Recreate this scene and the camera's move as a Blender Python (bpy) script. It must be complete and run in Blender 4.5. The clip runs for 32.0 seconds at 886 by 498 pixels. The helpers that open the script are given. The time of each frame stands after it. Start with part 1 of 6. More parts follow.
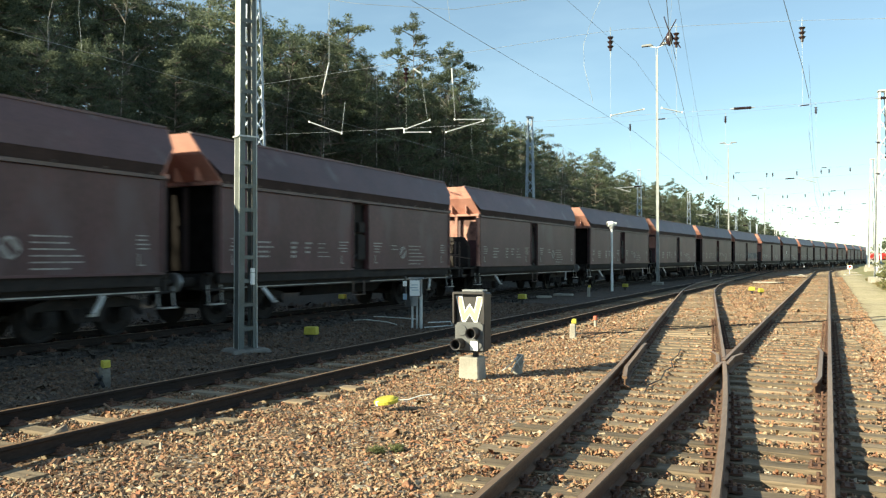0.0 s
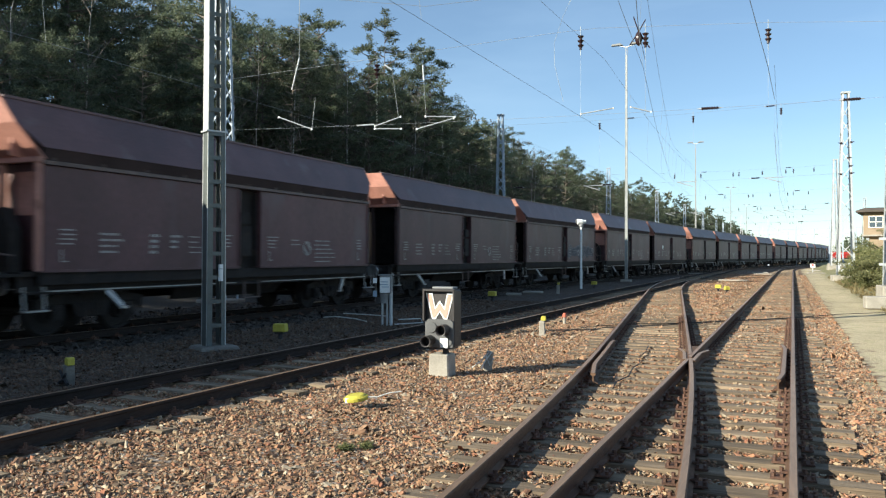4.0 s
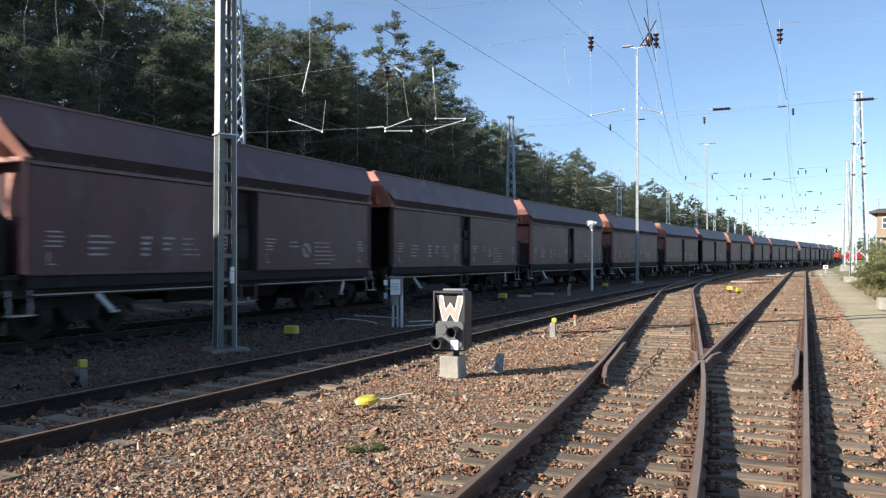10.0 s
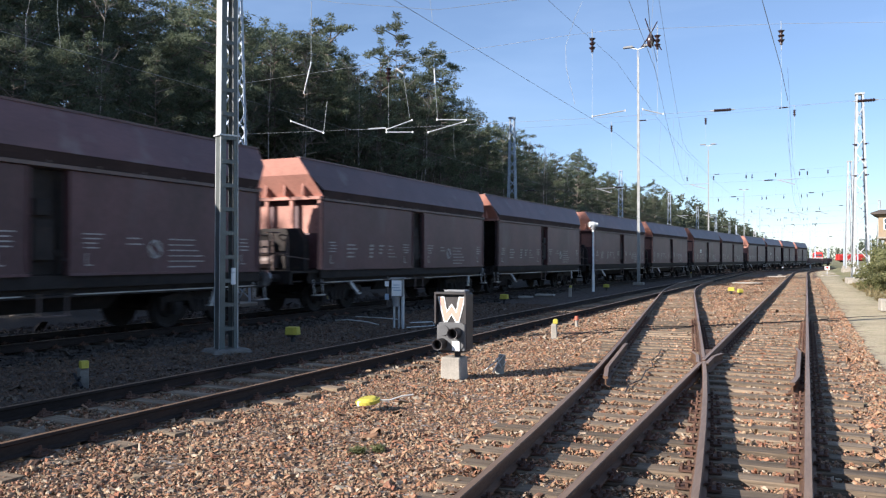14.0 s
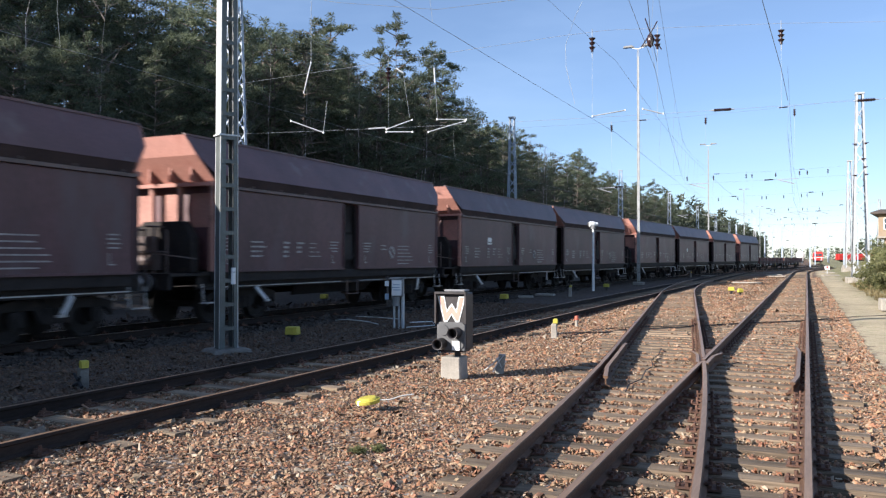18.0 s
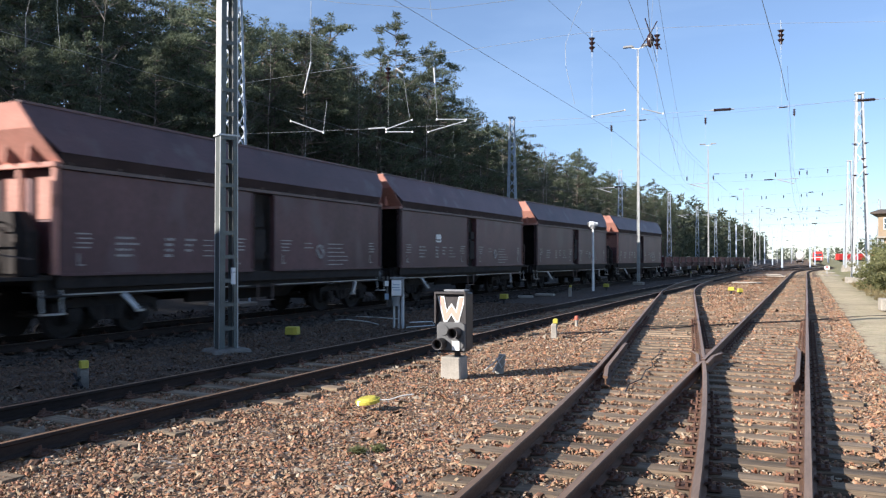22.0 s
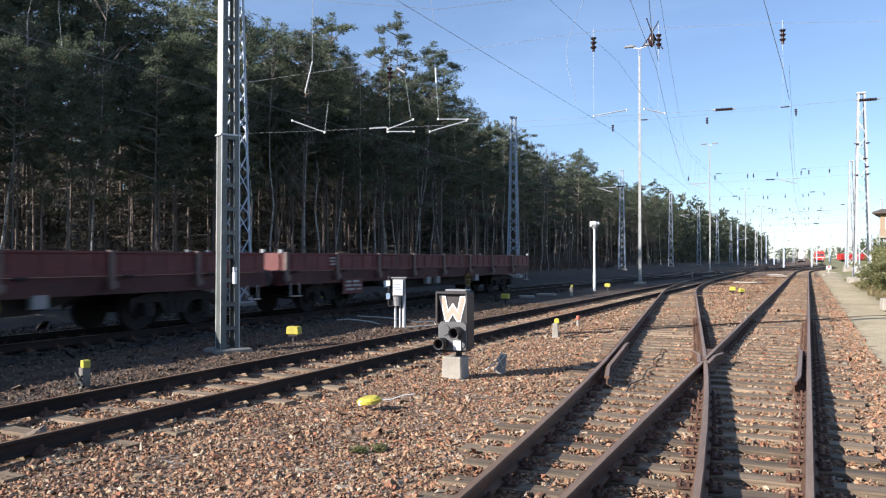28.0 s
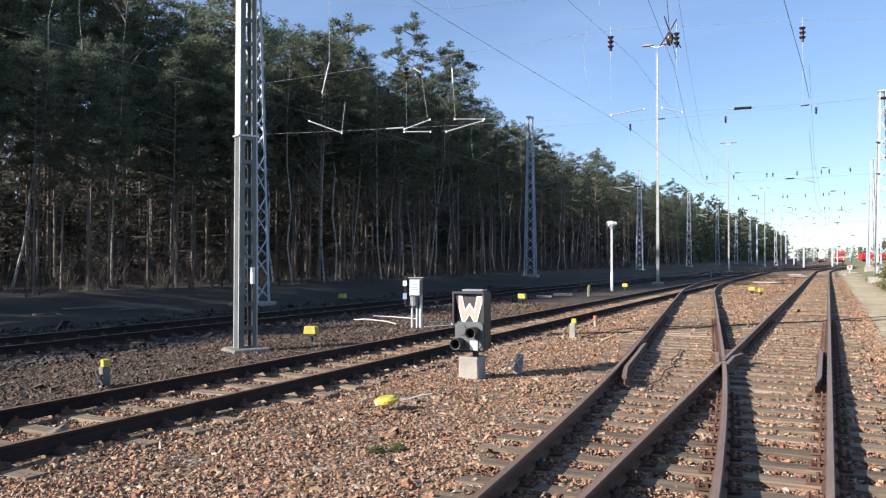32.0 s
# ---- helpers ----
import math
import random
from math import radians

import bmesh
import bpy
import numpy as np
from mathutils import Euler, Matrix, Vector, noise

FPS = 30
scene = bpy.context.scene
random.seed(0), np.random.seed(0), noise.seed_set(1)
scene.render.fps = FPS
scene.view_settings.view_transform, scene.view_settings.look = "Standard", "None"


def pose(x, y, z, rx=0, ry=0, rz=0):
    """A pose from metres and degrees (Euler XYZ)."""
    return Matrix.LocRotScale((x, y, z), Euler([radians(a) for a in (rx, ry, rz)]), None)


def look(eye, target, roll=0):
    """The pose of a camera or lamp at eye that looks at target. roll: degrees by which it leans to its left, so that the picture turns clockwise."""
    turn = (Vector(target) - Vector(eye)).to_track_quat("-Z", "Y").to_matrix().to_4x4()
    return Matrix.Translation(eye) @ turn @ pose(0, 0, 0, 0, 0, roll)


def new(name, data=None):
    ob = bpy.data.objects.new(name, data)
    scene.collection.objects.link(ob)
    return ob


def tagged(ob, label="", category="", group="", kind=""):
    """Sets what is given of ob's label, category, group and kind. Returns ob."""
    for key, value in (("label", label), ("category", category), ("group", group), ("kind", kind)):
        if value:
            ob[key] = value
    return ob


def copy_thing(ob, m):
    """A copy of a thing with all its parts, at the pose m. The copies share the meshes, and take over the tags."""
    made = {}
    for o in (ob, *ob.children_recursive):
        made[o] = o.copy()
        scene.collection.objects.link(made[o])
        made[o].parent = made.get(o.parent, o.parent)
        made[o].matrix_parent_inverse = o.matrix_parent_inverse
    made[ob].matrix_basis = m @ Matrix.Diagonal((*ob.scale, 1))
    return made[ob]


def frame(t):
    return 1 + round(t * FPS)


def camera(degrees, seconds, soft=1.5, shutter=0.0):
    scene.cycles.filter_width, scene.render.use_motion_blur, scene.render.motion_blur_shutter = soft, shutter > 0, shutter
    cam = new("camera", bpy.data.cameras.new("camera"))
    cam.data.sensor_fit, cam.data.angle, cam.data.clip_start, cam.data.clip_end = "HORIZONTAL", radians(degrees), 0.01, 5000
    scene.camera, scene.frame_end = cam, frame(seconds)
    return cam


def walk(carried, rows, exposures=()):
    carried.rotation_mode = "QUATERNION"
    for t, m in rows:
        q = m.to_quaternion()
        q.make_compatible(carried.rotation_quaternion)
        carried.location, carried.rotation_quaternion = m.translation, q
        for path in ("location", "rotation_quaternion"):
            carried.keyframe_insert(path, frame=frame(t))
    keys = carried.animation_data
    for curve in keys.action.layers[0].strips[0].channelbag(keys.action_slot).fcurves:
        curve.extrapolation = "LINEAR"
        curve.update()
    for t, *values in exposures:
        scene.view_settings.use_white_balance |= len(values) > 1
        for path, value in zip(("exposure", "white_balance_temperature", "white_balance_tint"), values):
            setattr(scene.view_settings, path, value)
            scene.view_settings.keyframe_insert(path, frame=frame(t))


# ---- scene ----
DEG = 58.5
cam = camera(DEG, 32.0, soft=1.24, shutter=0.4)
EYE = (0.0, 0.0, 1.77)

# the camera stands on one spot and pans: seconds, heading left of the track, tilt up, roll
PAN = [
    (0.0, 26.0, 0.69, -0.08), (0.5, 26.21, 0.66, -0.05), (1.0, 25.44, 0.65, -0.02), (1.5, 24.72, 0.63, 0.02),
    (2.0, 24.54, 0.58, 0.05), (2.5, 24.54, 0.55, 0.07), (3.0, 24.53, 0.52, 0.1), (3.5, 24.27, 0.49, 0.13),
    (5.5, 22.34, 0.52, 0.12), (6.0, 21.81, 0.54, 0.1), (6.5, 21.18, 0.55, 0.12), (7.0, 20.69, 0.57, 0.13),
    (7.5, 21.01, 0.54, 0.11), (8.0, 22.03, 0.54, 0.1), (8.5, 23.09, 0.55, 0.04), (9.0, 23.91, 0.58, 0.04),
    (9.5, 24.36, 0.61, 0.03), (10.0, 24.61, 0.62, 0.04), (10.5, 24.79, 0.64, 0.05), (11.0, 24.95, 0.64, 0.06),
    (11.5, 24.92, 0.64, 0.06), (12.0, 24.82, 0.66, 0.05), (12.5, 24.72, 0.69, 0.03), (13.0, 24.7, 0.7, 0.04),
    (14.5, 24.7, 0.7, 0.04), (16.5, 24.7, 0.69, 0.03), (18.0, 24.7, 0.68, 0.02), (20.0, 24.69, 0.68, 0.01),
    (25.5, 24.69, 0.68, 0.01), (27.5, 24.69, 0.67, 0.02), (28.0, 24.79, 0.66, 0.03), (28.5, 25.16, 0.66, 0.0),
    (29.0, 25.74, 0.65, -0.02), (29.5, 26.0, 0.65, -0.03), (30.0, 26.08, 0.65, -0.04), (30.5, 26.17, 0.66, -0.03),
    (31.0, 26.26, 0.66, -0.04), (31.5, 26.19, 0.65, -0.02), (32.0, 26.0, 0.66, 0.0),
]
walk(cam, [(t, pose(*EYE, 90 + tilt, 0, head) @ pose(0, 0, 0, 0, 0, roll)) for t, head, tilt, roll in PAN],
     exposures=[(0.0, 1.43, 7600, -5), (1.0, 1.18, 7450, -3), (2.5, 1.1, 6900, 1), (6.0, 1.04, 6450, 3), (9.0, 1.04, 6300, 8), (13.0, 1.08, 6200, 14), (32.0, 1.1, 6200, 14)])

# ---- light ----
SUN_EL, SUN_AZ = radians(23.5), radians(39)      # the sun stands behind the camera, to the left
to_sun = Vector((-math.sin(SUN_AZ) * math.cos(SUN_EL), -math.cos(SUN_AZ) * math.cos(SUN_EL), math.sin(SUN_EL)))
world = bpy.data.worlds.new("sky")
scene.world = world
world.use_nodes = True
wn = world.node_tree.nodes
sky = wn.new("ShaderNodeTexSky")
sky.sky_type = "NISHITA"
sky.sun_disc = False
sky.sun_elevation = SUN_EL
sky.sun_rotation = math.atan2(to_sun.x, to_sun.y)
sky.air_density, sky.dust_density, sky.ozone_density = 0.95, 0.1, 2.2
sky.altitude = 600
# thin streaks of high cloud
wl = world.node_tree.links.new
w_tc, w_map, w_noise, w_ramp, w_mix = (wn.new(k) for k in ("ShaderNodeTexCoord", "ShaderNodeMapping", "ShaderNodeTexNoise", "ShaderNodeMapRange", "ShaderNodeMix"))
w_map.inputs["Scale"].default_value = (1.2, 3.0, 7.0)
w_map.inputs["Rotation"].default_value = (0.3, 0.25, 0.6)
w_noise.inputs["Scale"].default_value, w_noise.inputs["Detail"].default_value = 1.6, 7
w_ramp.inputs[1].default_value, w_ramp.inputs[2].default_value, w_ramp.inputs[3].default_value, w_ramp.inputs[4].default_value = 0.45, 0.85, 0.15, 0.46
w_mix.data_type = "RGBA"
w_mix.inputs[7].default_value = (4.4, 6.0, 8.2, 1)
wl(w_tc.outputs["Generated"], w_map.inputs[0])
wl(w_map.outputs[0], w_noise.inputs["Vector"])
wl(w_noise.outputs[0], w_ramp.inputs[0])
wl(w_ramp.outputs[0], w_mix.inputs[0])
w_tint = wn.new("ShaderNodeMix")
w_tint.data_type, w_tint.blend_type = "RGBA", "MULTIPLY"
w_tint.inputs[0].default_value = 1.0
w_tint.inputs[7].default_value = (0.93, 0.98, 1.05, 1)
wl(sky.outputs[0], w_tint.inputs[6])
wl(w_tint.outputs[2], w_mix.inputs[6])
wl(w_mix.outputs[2], wn["Background"].inputs[0])
wn["Background"].inputs[1].default_value = 0.071
sun = new("sun", bpy.data.lights.new("sun", "SUN"))
sun.data.energy, sun.data.angle, sun.data.color = 5.0, radians(0.6), (1.0, 0.92, 0.80)
sun.matrix_world = look((0, 0, 60), Vector((0, 0, 60)) - to_sun)


# ---- materials ----
def material(name, colour, rough=0.8, metal=0.0, vary=0.3, scale=4.0, fine=40.0, bump=0.3, tint=None, island=0.0, objvar=0.0,
             spots=None, spot_scale=1.5, spot_at=0.6, stretch=(1, 1, 1), spec=0.4):
    """A surface with grain at two scales, stains of a second colour and fine relief."""
    m = bpy.data.materials.new(name)
    m.use_nodes = True
    nt, b = m.node_tree, m.node_tree.nodes["Principled BSDF"]
    N, L = nt.nodes.new, nt.links.new
    b.inputs["Roughness"].default_value, b.inputs["Metallic"].default_value = rough, metal
    b.inputs["Specular IOR Level"].default_value = spec
    tc = N("ShaderNodeTexCoord")
    mp = N("ShaderNodeMapping")
    mp.inputs["Scale"].default_value = stretch
    L(tc.outputs["Object"], mp.inputs[0])
    src = mp.outputs[0]
    if objvar:
        oi = N("ShaderNodeObjectInfo")
        ad = N("ShaderNodeVectorMath")
        ad.operation = "ADD"
        sc = N("ShaderNodeMath")
        sc.operation = "MULTIPLY"
        sc.inputs[1].default_value = 37.0
        L(oi.outputs["Random"], sc.inputs[0])
        L(mp.outputs[0], ad.inputs[0])
        L(sc.outputs[0], ad.inputs[1])
        src = ad.outputs[0]
    big, small = N("ShaderNodeTexNoise"), N("ShaderNodeTexNoise")
    big.inputs["Scale"].default_value, small.inputs["Scale"].default_value = scale, fine
    big.inputs["Detail"].default_value, small.inputs["Detail"].default_value = 5, 3
    L(src, big.inputs["Vector"])
    L(src, small.inputs["Vector"])

    def mix(a, bb, fac, mode="MIX"):
        x = N("ShaderNodeMix")
        x.data_type, x.blend_type = "RGBA", mode
        for k, v in ((6, a), (7, bb), (0, fac)):
            if isinstance(v, (tuple, float, int)):
                x.inputs[k].default_value = (*v, 1) if isinstance(v, tuple) else v
            else:
                L(v, x.inputs[k])
        return x.outputs[2]

    def ramp(v, lo, hi, a=0.0, c=1.0):
        r = N("ShaderNodeMapRange")
        r.inputs[1].default_value, r.inputs[2].default_value = lo, hi
        r.inputs[3].default_value, r.inputs[4].default_value = a, c
        L(v, r.inputs[0])
        return r.outputs[0]

    dark = tuple(c * (1 - vary) for c in colour)
    light = tuple(min(1, c * (1 + vary)) for c in (tint or colour))
    col = mix(dark, light, ramp(big.outputs[0], 0.3, 0.7))
    g = ramp(small.outputs[0], 0.25, 0.75, 1 - vary * 0.8, 1 + vary * 0.8)
    col = mix(col, g, 1.0, "MULTIPLY")
    if spots:
        sp = N("ShaderNodeTexNoise")
        sp.inputs["Scale"].default_value, sp.inputs["Detail"].default_value = spot_scale, 8
        L(src, sp.inputs["Vector"])
        col = mix(col, spots, ramp(sp.outputs[0], spot_at, spot_at + 0.12))
    if island:
        ge = N("ShaderNodeNewGeometry")
        col = mix(col, ramp(ge.outputs["Random Per Island"], 0, 1, 1 - island, 1 + island), 1.0, "MULTIPLY")
    if objvar:
        col = mix(col, ramp(oi.outputs["Random"], 0, 1, 1 - objvar, 1 + objvar), 1.0, "MULTIPLY")
    L(col, b.inputs["Base Color"])
    if bump:
        bp = N("ShaderNodeBump")
        bp.inputs["Strength"].default_value, bp.inputs["Distance"].default_value = bump, 0.01
        L(small.outputs[0], bp.inputs["Height"])
        L(bp.outputs[0], b.inputs["Normal"])
    return m


def stone_material(name, colours, seed_scale=1.0):
    """Gravel: each stone takes one of several colours."""
    m = bpy.data.materials.new(name)
    m.use_nodes = True
    nt, b = m.node_tree, m.node_tree.nodes["Principled BSDF"]
    N, L = nt.nodes.new, nt.links.new
    ge, cr, no, mx = N("ShaderNodeNewGeometry"), N("ShaderNodeValToRGB"), N("ShaderNodeTexNoise"), N("ShaderNodeMix")
    cr.color_ramp.interpolation = "LINEAR"
    el = cr.color_ramp.elements
    while len(el) < len(colours):
        el.new(0.5)
    for i, c in enumerate(colours):
        el[i].position = i / (len(colours) - 1)
        el[i].color = (*c, 1)
    L(ge.outputs["Random Per Island"], cr.inputs[0])
    tc = N("ShaderNodeTexCoord")
    no.inputs["Scale"].default_value, no.inputs["Detail"].default_value = 30 * seed_scale, 4
    L(tc.outputs["Object"], no.inputs["Vector"])
    mr = N("ShaderNodeMapRange")
    mr.inputs[1].default_value, mr.inputs[2].default_value, mr.inputs[3].default_value, mr.inputs[4].default_value = 0.25, 0.75, 0.70, 1.55
    L(no.outputs[0], mr.inputs[0])
    mx.data_type, mx.blend_type = "RGBA", "MULTIPLY"
    mx.inputs[0].default_value = 1
    L(cr.outputs[0], mx.inputs[6])
    L(mr.outputs[0], mx.inputs[7])
    L(mx.outputs[2], b.inputs["Base Color"])
    b.inputs["Roughness"].default_value = 0.85
    return m


RAIL_DARK = material("rail_dark_side", (0.055, 0.040, 0.034), 0.7, 0.2, 0.3, 2.0, 60, 0.4, stretch=(1, 0.2, 1))
RAIL_RUST = material("rail_rust", (0.125, 0.070, 0.042), 0.75, 0.2, 0.35, 2.0, 60, 0.4, stretch=(1, 0.2, 1), spots=(0.090, 0.046, 0.030), spot_scale=3)
# near-black: shade on the rail sides, and far-track oil, put into the colour
RAIL_BLACK = material("rail_shaded_oily_side", (0.030, 0.022, 0.019), 0.85, 0.0, 0.35, 2.0, 60, 0.4, stretch=(1, 0.2, 1), spots=(0.055, 0.034, 0.026), spot_scale=3, spec=0.2)
RAIL_TOP = material("rail_top_worn", (0.36, 0.22, 0.13), 0.45, 0.6, 0.25, 1.5, 50, 0.1, stretch=(1, 0.1, 1))
RAIL_BRIGHT = material("rail_top_bright", (0.48, 0.42, 0.36), 0.32, 0.8, 0.2, 1.5, 50, 0.1, stretch=(1, 0.1, 1))
# dark sleeper copy for the tracks by the wood: tree shade in the colour
SLEEPER_DARK = material("sleeper_shaded_wood", (0.075, 0.058, 0.046), 0.95, 0, 0.4, 1.5, 12, 0.8, stretch=(0.35, 6, 6), objvar=0.35, spots=(0.11, 0.085, 0.065), spot_scale=2)
SLEEPER = material("sleeper_wood", (0.175, 0.130, 0.088), 0.9, 0, 0.4, 1.5, 12, 0.8, stretch=(0.35, 6, 6), objvar=0.35, spots=(0.23, 0.18, 0.115), spot_scale=2)
PLATE = material("plate_rust", (0.115, 0.062, 0.044), 0.8, 0.2, 0.3, 8, 60, 0.4, objvar=0.2)
BALLAST = stone_material("ballast_stone", [(0.225, 0.096, 0.050), (0.285, 0.153, 0.081), (0.120, 0.068, 0.043), (0.33, 0.234, 0.142), (0.19, 0.118, 0.073), (0.30, 0.138, 0.076), (0.36, 0.302, 0.223),
                                            (0.085, 0.057, 0.043), (0.265, 0.156, 0.089), (0.255, 0.200, 0.126), (0.21, 0.083, 0.047), (0.32, 0.200, 0.113)])
# its own duller brown, darkened further for the train's shadow
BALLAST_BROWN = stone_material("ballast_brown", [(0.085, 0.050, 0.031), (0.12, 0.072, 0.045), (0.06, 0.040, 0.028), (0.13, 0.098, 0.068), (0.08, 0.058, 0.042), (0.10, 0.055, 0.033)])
# old bed of the far track, with its shade put into the colour
BALLAST_OLD_SHADED = stone_material("ballast_old_shaded", [(0.028, 0.024, 0.021), (0.05, 0.040, 0.033), (0.04, 0.030, 0.024), (0.07, 0.056, 0.046), (0.022, 0.019, 0.018), (0.045, 0.032, 0.025)])
CONCRETE = material("concrete", (0.31, 0.285, 0.245), 0.9, 0, 0.2, 3, 40, 0.4, spots=(0.28, 0.26, 0.22), spot_scale=4)
GALV = material("galvanised_steel", (0.50, 0.52, 0.53), 0.5, 0.35, 0.18, 2, 30, 0.1, stretch=(1, 1, 0.3), spots=(0.38, 0.38, 0.37))
# pale copy of the mast paint for faces drawn as sunlit
MAST_LIT = material("mast_sunlit_paint", (0.56, 0.57, 0.56), 0.42, 0.3, 0.15, 1.5, 30, 0.15)
LAMP_GREY = material("weathered_lamp_paint", (0.30, 0.31, 0.305), 0.45, 0.35, 0.2, 1.5, 30, 0.15)
MAST_GREY = material("grey_mast_paint", (0.125, 0.14, 0.138), 0.45, 0.35, 0.2, 1.5, 30, 0.15, spots=(0.20, 0.17, 0.14), spot_at=0.66)
WHITE = material("white_paint", (0.78, 0.79, 0.78), 0.5, 0, 0.07, 3, 40, 0.05)
YELLOW = material("yellow_paint", (0.46, 0.40, 0.06), 0.6, 0, 0.2, 5, 50, 0.1)
BLACK = material("black_paint", (0.034, 0.030, 0.031), 0.5, 0, 0.3, 5, 60, 0.1, spots=(0.06, 0.05, 0.045), spot_scale=5)
GREY_BOX = material("grey_paint", (0.22, 0.225, 0.23), 0.55, 0, 0.2, 4, 50, 0.1, spots=(0.2, 0.19, 0.18))
RUBBER = material("dark_rubber", (0.02, 0.02, 0.022), 0.7, 0, 0.2, 5, 60, 0.1)
WIRE = material("copper_wire", (0.27, 0.29, 0.30), 0.6, 0.4, 0.2, 1, 10, 0)
INSUL = material("brown_insulator", (0.034, 0.019, 0.020), 0.25, 0, 0.15, 4, 30, 0)
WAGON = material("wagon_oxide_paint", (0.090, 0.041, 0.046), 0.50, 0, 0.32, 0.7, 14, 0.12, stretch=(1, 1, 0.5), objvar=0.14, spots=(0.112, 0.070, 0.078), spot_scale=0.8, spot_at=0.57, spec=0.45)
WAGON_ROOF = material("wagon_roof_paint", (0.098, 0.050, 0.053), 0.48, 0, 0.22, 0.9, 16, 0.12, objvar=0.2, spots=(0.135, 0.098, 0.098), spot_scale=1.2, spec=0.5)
# the side paint again in paler tones: sunlight on the ends, put into colour
WAGON_END_LIT = material("wagon_end_sunlit_paint", (0.43, 0.205, 0.160), 0.7, 0, 0.16, 1.1, 18, 0.12, objvar=0.14, spots=(0.34, 0.145, 0.110), spot_scale=1.1, spot_at=0.55)
WAGON_END_LOW_LIT = material("wagon_end_low_sunlit_paint", (0.40, 0.205, 0.165), 0.75, 0, 0.2, 1.1, 18, 0.12, objvar=0.2, spots=(0.13, 0.065, 0.055), spot_scale=1.4, spot_at=0.55)
# darker copies of the wagon paint, with shade put into the colour
WAGON_SHADED = material("wagon_shaded_paint", (0.042, 0.026, 0.026), 0.8, 0, 0.3, 1.2, 20, 0.15, spots=(0.07, 0.042, 0.042), spot_scale=1.6)
END_SHADE_BLACK = material("shaded_end_steel", (0.011, 0.010, 0.010), 1.0, 0, 0.3, 3, 30, 0.2, spec=0.0)
WAGON_DARK = material("wagon_underframe", (0.022, 0.018, 0.017), 0.8, 0.1, 0.35, 3, 30, 0.2, spots=(0.042, 0.029, 0.024), spot_scale=4)
WAGON_TRIM = material("wagon_trim", (0.13, 0.095, 0.088), 0.55, 0.1, 0.25, 2, 30, 0.1)
STEEL = material("worn_steel", (0.34, 0.34, 0.35), 0.4, 0.7, 0.2, 3, 40, 0.1)
MARK = material("white_marking", (0.36, 0.34, 0.33), 0.7, 0, 0.25, 6, 60, 0)
FLAT_SOLE = material("flat_wagon_sole_paint", (0.060, 0.020, 0.020), 0.7, 0, 0.3, 1.2, 20, 0.15, spots=(0.05, 0.026, 0.025), spot_scale=1.6)
CONCRETE_OLD = material("weathered_concrete", (0.17, 0.158, 0.14), 0.95, 0, 0.25, 4, 40, 0.5, spots=(0.11, 0.10, 0.09), spot_scale=5)
FLAT_RED = material("flat_wagon_red", (0.112, 0.028, 0.028), 0.6, 0, 0.25, 1.2, 20, 0.15, objvar=0.12, spots=(0.075, 0.032, 0.030), spot_scale=1.6)
BARK = material("pine_bark", (0.145, 0.120, 0.102), 0.95, 0, 0.35, 3, 25, 0.9, stretch=(1, 1, 0.25), objvar=0.3)
BIRCH = material("birch_bark", (0.36, 0.345, 0.325), 0.85, 0, 0.2, 3, 22, 0.3, stretch=(1, 1, 2.5), objvar=0.2, spots=(0.09, 0.08, 0.07), spot_scale=4, spot_at=0.52)
TWIG = material("bare_twigs", (0.135, 0.115, 0.10), 0.9, 0, 0.25, 2, 10, 0, objvar=0.2)
# darker than the other twigs: shade under the pines is in the colour
DEAD_TWIG = material("dead_brush", (0.075, 0.062, 0.052), 0.95, 0, 0.3, 2, 10, 0, island=0.5)


def leaf_material(name, dark, light):
    m = bpy.data.materials.new(name)
    m.use_nodes = True
    nt, b = m.node_tree, m.node_tree.nodes["Principled BSDF"]
    N, L = nt.nodes.new, nt.links.new
    ge, oi, mx, ml = N("ShaderNodeNewGeometry"), N("ShaderNodeObjectInfo"), N("ShaderNodeMix"), N("ShaderNodeMix")
    mx.data_type = ml.data_type = "RGBA"
    mx.inputs[6].default_value, mx.inputs[7].default_value = (*dark, 1), (*light, 1)
    L(ge.outputs["Random Per Island"], mx.inputs[0])
    mr = N("ShaderNodeMapRange")
    mr.inputs[3].default_value, mr.inputs[4].default_value = 0.7, 1.3
    L(oi.outputs["Random"], mr.inputs[0])
    ml.blend_type = "MULTIPLY"
    ml.inputs[0].default_value = 1
    L(mx.outputs[2], ml.inputs[6])
    L(mr.outputs[0], ml.inputs[7])
    L(ml.outputs[2], b.inputs["Base Color"])
    b.inputs["Roughness"].default_value = 0.6
    tr, ms = N("ShaderNodeBsdfTranslucent"), N("ShaderNodeMixShader")
    L(ml.outputs[2], tr.inputs[0])
    ms.inputs[0].default_value = 0.45
    L(b.outputs[0], ms.inputs[1])
    L(tr.outputs[0], ms.inputs[2])
    L(ms.outputs[0], nt.nodes["Material Output"].inputs[0])
    return m


NEEDLE = leaf_material("pine_needles", (0.048, 0.068, 0.040), (0.175, 0.20, 0.125))
# needle copy that carries the deep wood's shade and haze in its colour
NEEDLE_SHADED = leaf_material("shaded_wood_needles", (0.055, 0.056, 0.044), (0.125, 0.120, 0.094))
SHRUB = leaf_material("shrub_leaves", (0.11, 0.13, 0.05), (0.31, 0.30, 0.14))


